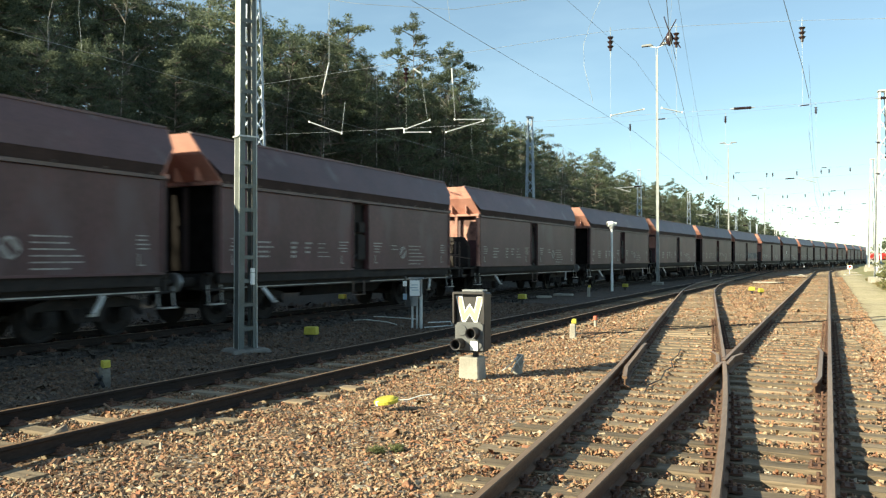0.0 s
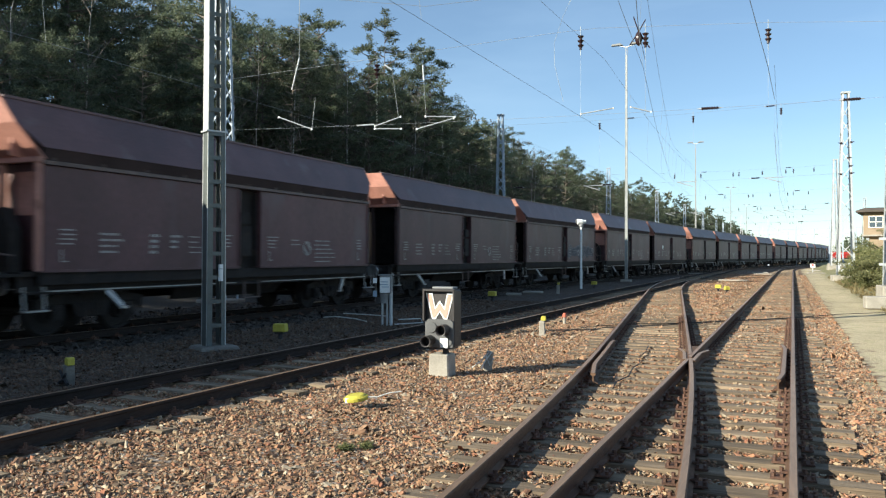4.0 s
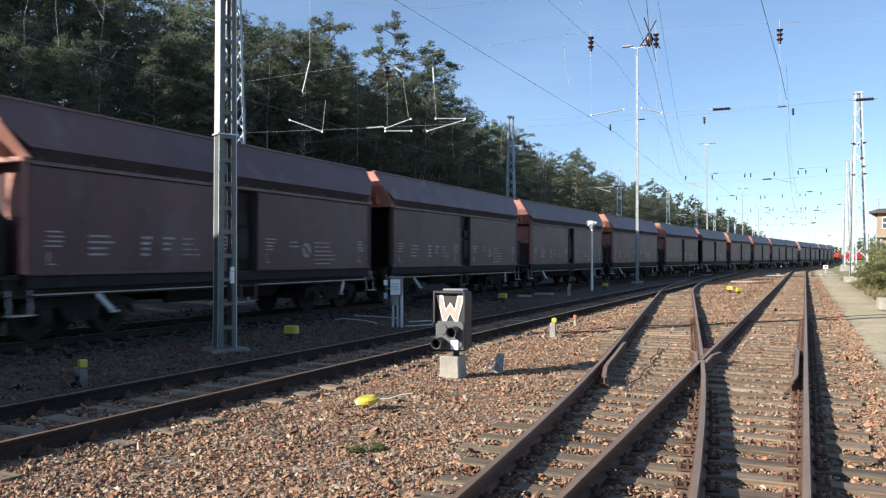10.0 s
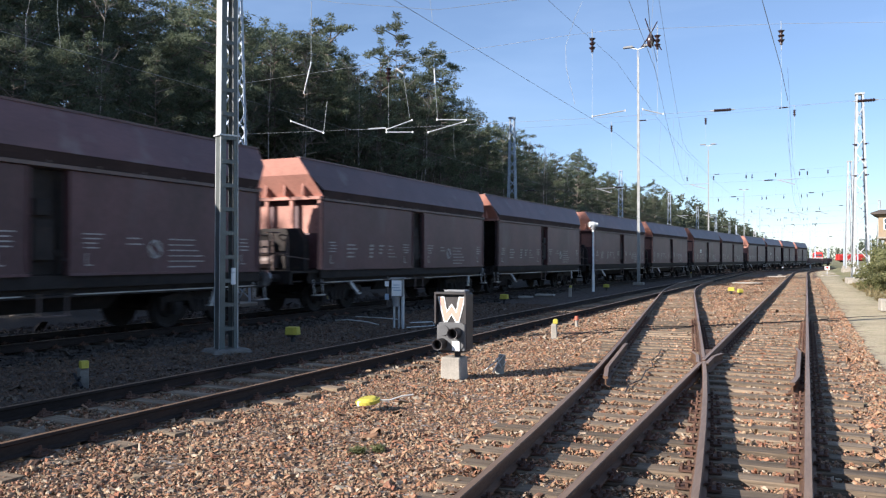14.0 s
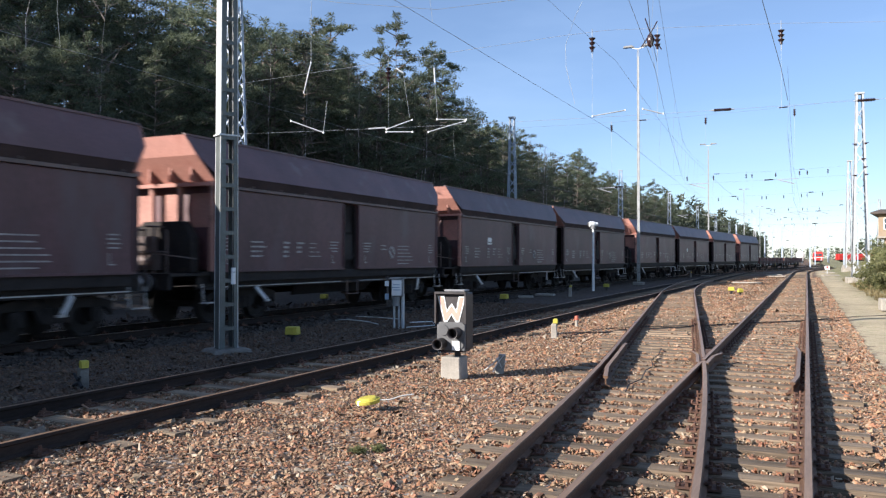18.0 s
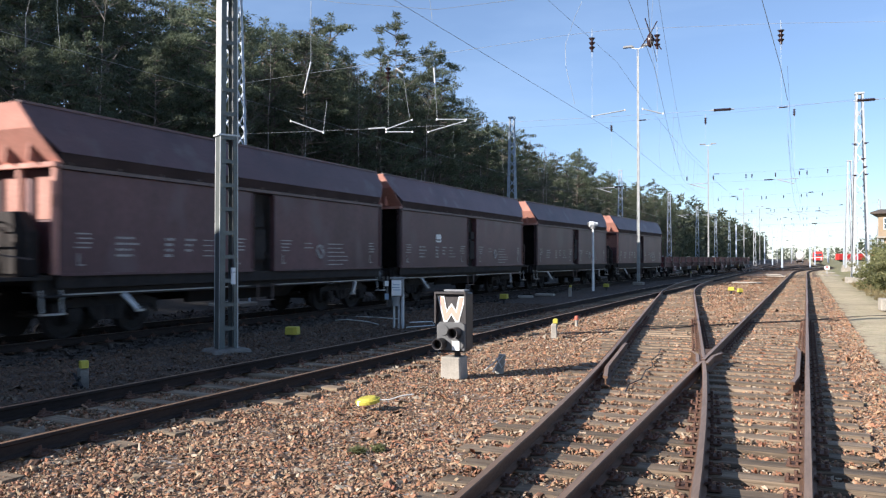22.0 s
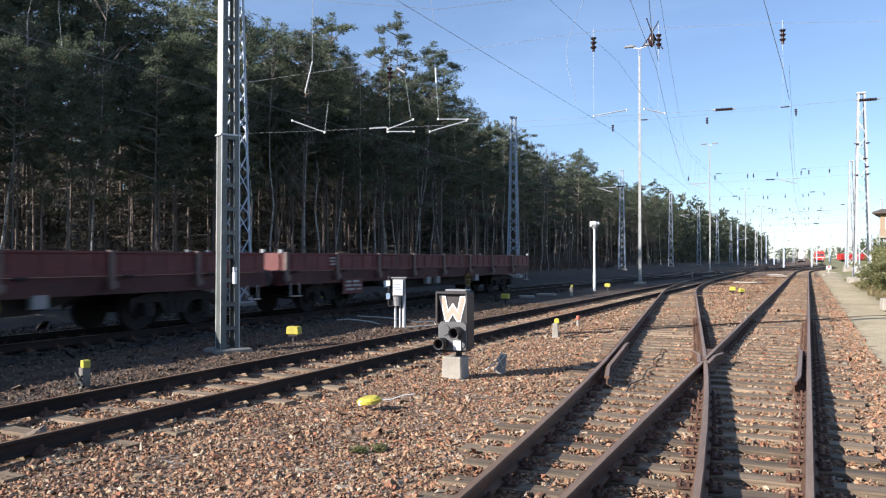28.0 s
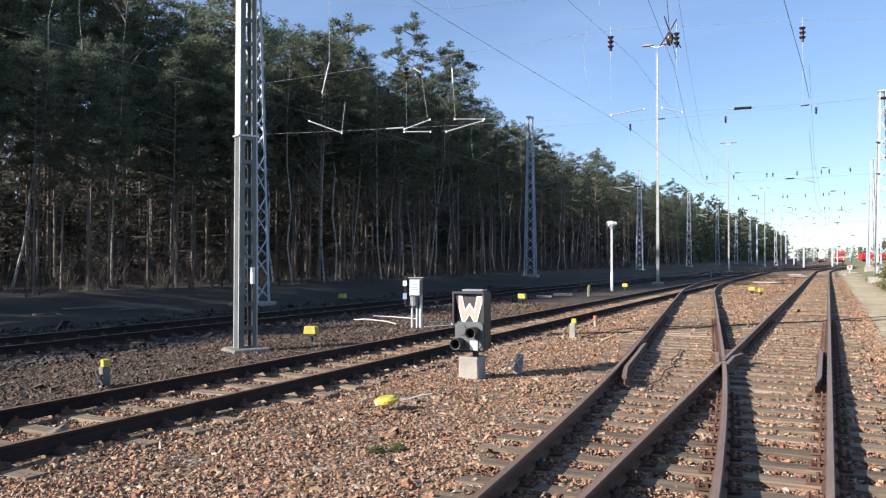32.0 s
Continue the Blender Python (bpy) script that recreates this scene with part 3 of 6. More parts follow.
# ---- ballast stones ----
def scatter_stones(name, mat, n, x0, x1, y0, y1, size, label, bias=1.0, seed=1, keep=None, lift=0.0, grow=0.02):
    """Broken stones as real pieces, denser and finer where the camera stands near."""
    rng = np.random.default_rng(seed)
    u = rng.random(n)
    ys = y0 + (y1 - y0) * u**bias
    xs = x0 + (x1 - x0) * rng.random(n)
    if keep is not None:
        ok = np.array([keep(a, b) for a, b in zip(xs, ys)])
        xs, ys = xs[ok], ys[ok]
    n = len(xs)
    base = np.array([(-1, -0.8, -0.5), (1, -0.9, -0.6), (0.9, 1, -0.5), (-1, 0.8, -0.6), (-0.55, -0.35, 0.75), (0.5, -0.75, 0.35), (0.85, 0.35, 0.8), (-0.75, 0.7, 0.3)])
    quads = np.array([(4, 5, 6, 7), (0, 1, 5, 4), (1, 2, 6, 5), (2, 3, 7, 6), (3, 0, 4, 7)])
    sz = size * np.exp(rng.normal(0, 0.42, n)) * (1 + grow * np.maximum(0, ys - 10))
    sc = sz[:, None] * np.stack([rng.uniform(0.75, 1.7, n), rng.uniform(0.55, 1.05, n), rng.uniform(0.35, 0.85, n)], 1)
    a, tx, ty = rng.uniform(0, 6.28, n), rng.normal(0, 0.55, n), rng.normal(0, 0.55, n)
    v = base[None] * sc[:, None] * (1 + rng.normal(0, 0.30, (n, 8, 3)))
    c, s = np.cos(tx)[:, None], np.sin(tx)[:, None]
    v = np.stack([v[..., 0], v[..., 1] * c - v[..., 2] * s, v[..., 1] * s + v[..., 2] * c], -1)
    c, s = np.cos(ty)[:, None], np.sin(ty)[:, None]
    v = np.stack([v[..., 0] * c + v[..., 2] * s, v[..., 1], v[..., 2] * c - v[..., 0] * s], -1)
    c, s = np.cos(a)[:, None], np.sin(a)[:, None]
    v = np.stack([v[..., 0] * c - v[..., 1] * s, v[..., 0] * s + v[..., 1] * c, v[..., 2]], -1)
    zs = np.array([ground_height(p, q) for p, q in zip(xs, ys)]) + sz * 0.25 + lift
    zs += np.array([0.03 if abs(p - C_X) < 1.25 or line_a(q) - 1.25 < p < line_b(q) + 1.25 else 0.0 for p, q in zip(xs, ys)]) * rng.random(n)
    v += np.stack([xs, ys, zs], 1)[:, None]
    me = bpy.data.meshes.new(name)
    f = (quads[None] + (np.arange(n) * 8)[:, None, None]).reshape(-1)
    me.vertices.add(n * 8)
    me.vertices.foreach_set("co", v.reshape(-1).astype(np.float32))
    me.loops.add(n * 20)
    me.loops.foreach_set("vertex_index", f.astype(np.int32))
    me.polygons.add(n * 5)
    me.polygons.foreach_set("loop_start", (np.arange(n * 5) * 4).astype(np.int32))
    me.polygons.foreach_set("loop_total", np.full(n * 5, 4, np.int32))
    me.update(calc_edges=True)
    me.shade_flat()
    me.materials.append(mat)
    return tagged(new(name, me), label, "ballast", kind="stuff")


RAIL_LINES = [(line_b, -HALF), (line_b, HALF), (line_a, -HALF), (line_a, HALF), (line_c, -HALF), (line_c, HALF)]


def clear_of_rails(x, y):
    return all(abs(x - (ln(y) + s)) > 0.10 for ln, s in RAIL_LINES)


def near_keep(x, y):
    """Only the wedge that the camera looks over; the tops of the sleepers stay mostly bare."""
    if x < -1.46 * y - 2 or not clear_of_rails(x, y):
        return False
    if line_a(y) - 1.2 < x < line_b(y) + 1.2 and (line_b(y) - line_a(y) < 2.4 or min(abs(x - line_a(y)), abs(x - line_b(y))) < 1.2):
        f = ((y + 3.0) / 0.52) % 1
        return 0.27 < f < 0.73 or srand.random() < 0.13
    if abs(x - C_X) < 1.2:
        f = (y / 0.62) % 1
        return 0.15 < f < 0.85 or srand.random() < (0.45 if abs(x - C_X) > 0.95 else 0.12)
    return True


scatter_stones("ballast", BALLAST, 200000, -8.5, 1.1, 3.6, 30, 0.0106, "rusty brown broken ballast stones between the tracks", 1.7, 1, near_keep)
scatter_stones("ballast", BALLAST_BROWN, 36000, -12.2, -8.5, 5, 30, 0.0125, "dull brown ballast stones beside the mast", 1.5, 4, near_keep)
scatter_stones("ballast", BALLAST, 38000, -6.3, 1.1, 28, 85, 0.0145, "reddish ballast stretching along the tracks", 1.4, 2, clear_of_rails, grow=0.004)
scatter_stones("ballast", BALLAST_OLD_SHADED, 14000, -18.5, -11.8, 7, 45, 0.028, "old ballast under the far track, dark with shade in its colour", 1.3, 3, None)


# ---- coal wagons ----
PITCH = 14.58
def bogie(parent, y, n_axles=2, base=1.8):
    sh = Shape()
    sh.box((0, y, 0.66), (1.88, 0.4, 0.22))
    b = part("bogie", sh, WAGON_DARK, parent)
    for s in (-1, 1):
        sh = Shape()
        sh.extrude([(-1.35, 0.42), (-1.15, 0.62), (-0.5, 0.62), (-0.35, 0.36), (0.35, 0.36), (0.5, 0.62), (1.15, 0.62), (1.35, 0.42), (1.35, 0.72), (0.9, 0.82), (-0.9, 0.82), (-1.35, 0.72)],
                   "x", s * 1.0 - 0.05, s * 1.0 + 0.05, pose(0, y, 0))
        for q in (-0.22, 0, 0.22):
            sh.rod((s * 1.02, y + q, 0.34), (s * 1.02, y + q, 0.64), 0.075, None, 8)
        sh.box((s * 1.0, y, 0.78), (0.16, 0.7, 0.12))
        part("side_frame", sh, WAGON_DARK, b)
        for a in (-base / 2, base / 2):
            sh = Shape()
            sh.box((s * 1.06, y + a, 0.47), (0.16, 0.28, 0.28))
            sh.rod((s * 1.10, y + a, 0.47), (s * 1.17, y + a, 0.47), 0.10, None, 10)
            part("axle_box", sh, WAGON_DARK, b)
    for a in (-base / 2, base / 2):
        for s in (-1, 1):
            prof = ((0.64, 0.10), (0.655, 0.49), (0.69, 0.485), (0.695, 0.46), (0.80, 0.45), (0.80, 0.39), (0.765, 0.37), (0.77, 0.22), (0.83, 0.19), (0.84, 0.08))
            wh = Shape()
            wh.loft([[(s * x, y + a + r * math.cos(6.28319 * k / 20), 0.46 + r * math.sin(6.28319 * k / 20)) for k in range(20)] for x, r in prof])
            part("wheel", wh, WAGON_DARK, b)
        ax = Shape()
        ax.rod((-0.66, y + a, 0.46), (0.66, y + a, 0.46), 0.08, None, 8)
        part("axle", ax, WAGON_DARK, b)
    return b


def buffers(parent, y, s, z=1.06):
    for x in (-0.875, 0.875):
        sh = Shape()
        sh.box((x, y, z), (0.36, 0.04, 0.36))
        sh.rod((x, y, z), (x, y + s * 0.36, z), 0.12, 0.10, 12)
        sh.rod((x, y + s * 0.3, z), (x, y + s * 0.58, z), 0.075, None, 10)
        part("buffer", sh, WAGON_DARK, parent)
        d = Shape()
        d.rod((x, y + s * 0.56, z), (x, y + s * 0.60, z), 0.23, 0.22, 16)
        part("buffer_head", d, STEEL, parent)
    c = Shape()
    c.rod((0, y, z - 0.02), (0, y + s * 0.3, z - 0.02), 0.05, None, 8)
    c.tube([(0, y + s * 0.3, z), (0.04, y + s * 0.38, z - 0.18), (0, y + s * 0.52, z - 0.34)], 0.028)
    part("coupling", c, WAGON_DARK, parent)


def text_block(parent, x, rows, mat=MARK, name="stencil_lettering"):
    """Unreadable stencilled lettering as plain bars: y, z, length, height of each bar of one block."""
    sh = Shape()
    for y, z, ln, h in rows:
        sh.box((x + math.copysign(0.003, x), y, z), (0.004, ln, h))
    tagged(part(name, sh, mat, parent), kind="stuff")


END_Y = 6.15          # half the length of the side walls
def hopper_wagon():
    w = thing("hopper_wagon", "brown bogie hopper wagon with sloped top and stencilled side walls", "freight wagon", group="coal train wagons")
    L = END_Y
    # lower body: side walls with a recess in the middle
    for sx in (1, -1):
        for y0, y1 in ((-L, -0.42), (0.42, L)):
            sh = Shape()
            sh.extrude([(sx * 1.30, 1.27), (sx * 1.46, 1.27), (sx * 1.47, 3.28), (sx * 1.30, 3.28)], "y", y0, y1)
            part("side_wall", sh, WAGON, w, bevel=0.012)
            lip = Shape()
            lip.box((sx * 1.475, (y0 + y1) / 2, 1.29), (0.05, y1 - y0, 0.05))
            lip.box((sx * 1.475, y0 + 0.02, 2.3), (0.045, 0.04, 1.9))
            lip.box((sx * 1.475, y1 - 0.02, 2.3), (0.045, 0.04, 1.9))
            part("wall_frame", lip, WAGON, w)
        sk = Shape()
        sk.box((sx * 1.40, 0, 1.15), (0.05, 2 * L, 0.24))
        part("skirt_plate", sk, WAGON_DARK, w)
        rc = Shape()
        rc.box((sx * 1.22, 0, 2.25), (0.1, 0.9, 2.0))
        rc.box((sx * 1.36, -0.12, 2.55), (0.16, 0.34, 0.30))
        rc.box((sx * 1.36, -0.1, 1.95), (0.16, 0.42, 0.75))
        rc.rod((sx * 1.42, 0.3, 1.3), (sx * 1.42, 0.3, 3.2), 0.03, None, 6)
        rc.rod((sx * 1.42, 0.16, 1.75), (sx * 1.42, 0.36, 1.55), 0.03, None, 6)
        part("release_gear", rc, WAGON_DARK, w)
        # ledge and slanted upper hopper side
        lg = Shape()
        lg.extrude([(sx * 1.28, 3.26), (sx * 1.53, 3.29), (sx * 1.53, 3.36), (sx * 1.40, 3.38), (sx * 1.28, 3.38)], "y", -L, L)
        for k in range(11):
            lg.box((sx * 1.42, -L + 0.3 + k * (2 * L - 0.6) / 10, 3.47), (0.05, 0.05, 0.17))
        part("ledge", lg, WAGON_TRIM, w)
        # strip under the slanted top: the overhang's shade is in its colour
        st = Shape()
        st.extrude([(sx * 1.38, 3.37), (sx * 1.42, 3.37), (sx * 1.51, 3.60), (sx * 1.47, 3.62)], "y", -L, L)
        part("hopper_skirt", st, WAGON_SHADED, w)
        up = Shape()
        rings = [[(sx * 1.47, y * (L + (0.0)), 3.60), (sx * 1.52, y * L, 3.60), (sx * 1.31, y * (L + 0.43), 4.02), (sx * 1.03, y * (L + 0.54), 4.50), (sx * 0.98, y * (L + 0.50), 4.46), (sx * 1.26, y * (L + 0.39), 4.0)] for y in (-1, 1)]
        up.loft(rings)
        part("hopper_side", up, WAGON_ROOF, w)
        rim = Shape()
        rim.box((sx * 1.01, 0, 4.51), (0.09, 2 * L + 1.06, 0.05))
        part("rim", rim, WAGON_ROOF, w)
        sill = Shape()
        sill.extrude([(sx * 1.20, 0.86), (sx * 1.44, 0.86), (sx * 1.44, 0.90), (sx * 1.24, 0.91), (sx * 1.24, 1.24), (sx * 1.37, 1.25), (sx * 1.37, 1.28), (sx * 1.20, 1.28)], "y", -L - 0.35, L + 0.35)
        part("sole_bar", sill, WAGON_DARK, w)
        step = Shape()
        step.box((sx * 1.45, -L * 0.5 - 0.2, 0.91), (0.03, L - 0.7, 0.025))
        step.box((sx * 1.45, L * 0.5 + 0.2, 0.91), (0.03, L - 0.7, 0.025))
        part("sill_edge", step, STEEL, w)
        # hanging steps under the recess and at the ends, and the slanted chute levers
        for y in (0.1,):
            hs = Shape()
            for q in (-0.3, 0.3):
                hs.bar((sx * 1.46, y + q, 0.95), (sx * 1.46, y + q, 0.52), 0.04, 0.012)
            hs.box((sx * 1.46, y, 0.52), (0.12, 0.64, 0.02))
            part("footstep", hs, WAGON_TRIM, w)
        for e in (-1, 1):
            hs = Shape()
            for q in (-0.22, 0.22):
                hs.tube([(sx * 1.40, e * (L + 0.12) + q, 1.0), (sx * 1.44, e * (L + 0.12) + q, 0.56)], 0.018)
            hs.box((sx * 1.44, e * (L + 0.12), 0.55), (0.16, 0.50, 0.03))
            part("end_step", hs, STEEL, w)
            lv = Shape()
            lv.bar((sx * 1.46, e * (L - 1.55), 0.88), (sx * 1.56, e * (L - 1.55) - 0.3 * e, 0.54), 0.10, 0.05, (1, 0, 0))
            lv.box((sx * 1.57, e * (L - 1.88), 0.52), (0.06, 0.2, 0.05))
            part("chute_lever", lv, STEEL, w)
    # hopper ends: crease in the slanted upper plate, ribs, beam and posts below
    for e in (-1, 1):
        up = Shape()
        out = lambda d: e * (L + d)
        hw = [(1.50, 3.40, 0.0), (1.31, 4.02, 0.45), (1.03, 4.50, 0.56)]
        vs = [(s * x, out(d - th), z) for th in (0.0, 0.05) for x, z, d in hw for s in (-1, 1)]
        up.add(vs, [(0, 1, 3, 2), (2, 3, 5, 4), (6, 8, 9, 7), (8, 10, 11, 9), (0, 2, 8, 6), (2, 4, 10, 8), (1, 7, 9, 3), (3, 9, 11, 5), (4, 5, 11, 10), (0, 6, 7, 1)])
        part("end_plate", up, WAGON_END_LIT, w)
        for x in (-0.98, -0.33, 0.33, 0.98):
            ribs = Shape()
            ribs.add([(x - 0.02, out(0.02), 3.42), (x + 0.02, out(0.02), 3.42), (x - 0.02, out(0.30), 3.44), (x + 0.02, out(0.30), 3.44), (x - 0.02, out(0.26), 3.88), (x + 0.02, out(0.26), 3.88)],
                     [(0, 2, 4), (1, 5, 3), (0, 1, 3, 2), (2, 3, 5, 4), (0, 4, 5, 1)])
            part("gusset", ribs, WAGON_END_LIT, w)
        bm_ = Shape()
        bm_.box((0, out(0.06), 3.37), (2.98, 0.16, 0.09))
        part("end_beam", bm_, WAGON_END_LOW_LIT, w)
        for x in (-1.42, -0.45, 0.45, 1.42):
            ps = Shape()
            ps.box((x, out(0.05), 2.32), (0.10, 0.10, 2.06))
            # sunlit tone at the platform end, shaded tone at the other
            part("end_post", ps, WAGON_END_LOW_LIT if e < 0 else WAGON_SHADED, w)
        # the end wall stands back behind the posts
        ew = Shape()
        ew.box((0, out(-0.18), 2.32), (2.84, 0.05, 2.02))
        # near-black at the plain end: the next wagon's shadow put into the colour
        part("end_wall", ew, WAGON if e < 0 else END_SHADE_BLACK, w)
        # pale plates stand for the sunlit upper part of the wall
        for x in (-0.95, 0.0, 0.95) if e < 0 else ():
            pn = Shape()
            pn.extrude([(x - 0.36, 2.35), (x + 0.36, 2.35), (x + 0.36, 3.18), (x - 0.36, 3.18)], "y", out(-0.155), out(-0.14))
            part("end_panel", pn, WAGON_END_LOW_LIT, w, bevel=0.006)
        d = 1.32 if e < 0 else 0.26      # the platform end reaches further out
        pl = Shape()
        pl.box((0, out(d / 2), 1.22), (2.7, d, 0.06))
        part("platform", pl, WAGON_DARK, w)
        pl = Shape()
        pl.box((0, out(d - 0.05), 1.05), (2.6, 0.10, 0.34))
        part("headstock", pl, WAGON_DARK, w)
        buffers(w, out(d), e)
    # brake platform with a dark equipment cabinet, railing, air tank and hand brake
    cb = Shape()
    cb.extrude([(-0.62, 1.25), (1.12, 1.25), (1.12, 2.10), (0.86, 2.48), (-0.40, 2.48), (-0.62, 2.30)], "y", -L - 0.40, -L - 0.14)
    part("equipment_cabinet", cb, WAGON_DARK, w, bevel=0.02)
    yb = -L - 1.22
    for x in (-1.15, -0.35, 0.5, 1.15):
        rl = Shape()
        rl.rod((x, yb, 1.25), (x, yb, 2.25), 0.022, None, 6)
        part("railing_post", rl, WAGON_TRIM, w)
    for z, r in ((2.25, 0.022), (1.75, 0.018)):
        rl = Shape()
        rl.tube([(-1.15, yb, z), (0.5, yb, z)] if z > 2 else [(-1.15, yb, z), (1.15, yb, z)], r)
        part("railing_bar", rl, WAGON_TRIM, w)
    rl = Shape()
    rl.bar((0.5, yb, 1.75), (1.4, yb + 0.7, 1.58), 0.03, 0.03)
    part("stay", rl, WAGON_TRIM, w)
    tk = Shape()
    tk.rod((-1.0, -L - 0.45, 1.52), (0.2, -L - 0.45, 1.52), 0.2, None, 14)
    part("air_tank", tk, WAGON_TRIM, w)
    tk = Shape()
    tk.box((-0.2, -L - 0.5, 1.92), (0.55, 0.3, 0.42))
    part("brake_box", tk, WAGON_TRIM, w, bevel=0.02)
    tk = Shape()
    tk.rod((0.25, -L - 0.7, 1.25), (0.25, -L - 0.7, 2.35), 0.03, None, 8)
    tk.tube([(0.25 + 0.2 * math.cos(k * 0.524), -L - 0.7 + 0.2 * math.sin(k * 0.524), 2.35) for k in range(13)], 0.018, 5)
    part("hand_brake", tk, WAGON_TRIM, w)
    for s in (-1, 1):
        hp = Shape()
        hp.add([(s * 1.30, -2.4, 1.3), (s * 1.30, 2.4, 1.3), (s * 0.75, -2.0, 0.55), (s * 0.75, 2.0, 0.55), (s * 1.2, -2.4, 1.3), (s * 1.2, 2.4, 1.3), (s * 0.65, -2.0, 0.55), (s * 0.65, 2.0, 0.55)],
               [(0, 1, 3, 2), (4, 6, 7, 5), (0, 2, 6, 4), (1, 5, 7, 3), (2, 3, 7, 6), (0, 4, 5, 1)])
        part("chute", hp, WAGON_DARK, w)
    hp = Shape()
    hp.box((0, 0, 1.12), (2.3, 2 * L, 0.12))
    part("centre_sill", hp, WAGON_DARK, w)
    ld = Shape()
    ld.box((0, 0, 4.30), (1.98, 2 * L + 0.7, 0.12))
    part("coal_load", ld, WAGON_DARK, w)
    bogie(w, -L + 1.55)
    bogie(w, L - 1.55)
    # stencilled lettering and the round emblem
    rnd = random.Random(11)
    blocks = []
    for y, k, wd in ((-5.6, 4, 0.42), (-0.95, 4, 0.5), (0.95, 4, 0.5), (5.6, 4, 0.36)):
        blocks.append([(y + rnd.uniform(-0.04, 0.04), 2.08 - i * 0.09, wd * rnd.uniform(0.6, 1), 0.028) for i in range(k)] + [(y - 0.12, 1.58, 0.03, 0.24), (y - 0.05, 1.47, 0.14, 0.028)])
    for y, wd, k, h in ((-4.5, 0.6, 4, 0.045), (-3.3, 0.30, 4, 0.06), (-2.6, 0.45, 3, 0.05), (-1.95, 0.55, 4, 0.025), (2.1, 0.5, 2, 0.03), (3.6, 1.15, 6, 0.030)):
        rows = []
        for i in range(k):
            y0, left = y - wd / 2, wd * rnd.uniform(0.6, 1)
            while left > 0.05:
                q = min(left, rnd.uniform(0.06, 0.24))
                rows.append((y0 + q / 2, 2.02 - i * 0.12, q, h))
                y0 += q + 0.03
                left -= q + 0.03
        blocks.append(rows)
    for sx in (1, -1):
        text_block(w, sx * 1.472, [(sx * yy, z, ln, h) for rows in blocks for yy, z, ln, h in rows])
        em = Shape()
        n, yc = 20, sx * 2.62
        em.loft([[(sx * (1.474 + d), yc + r * math.cos(6.2832 * i / n), 1.80 + r * math.sin(6.2832 * i / n)) for i in range(n)] for r, d in ((0.20, 0), (0.20, 0.005), (0.17, 0.005), (0.17, 0))], caps=False)
        for q in (-0.07, 0.07):
            em.bar((sx * 1.478, yc - 0.12 + q, 1.92 + q), (sx * 1.478, yc + 0.12 + q, 1.68 + q), 0.07, 0.006, (1, 0, 0))
        part("emblem_ring", em, MARK, w)
    return w


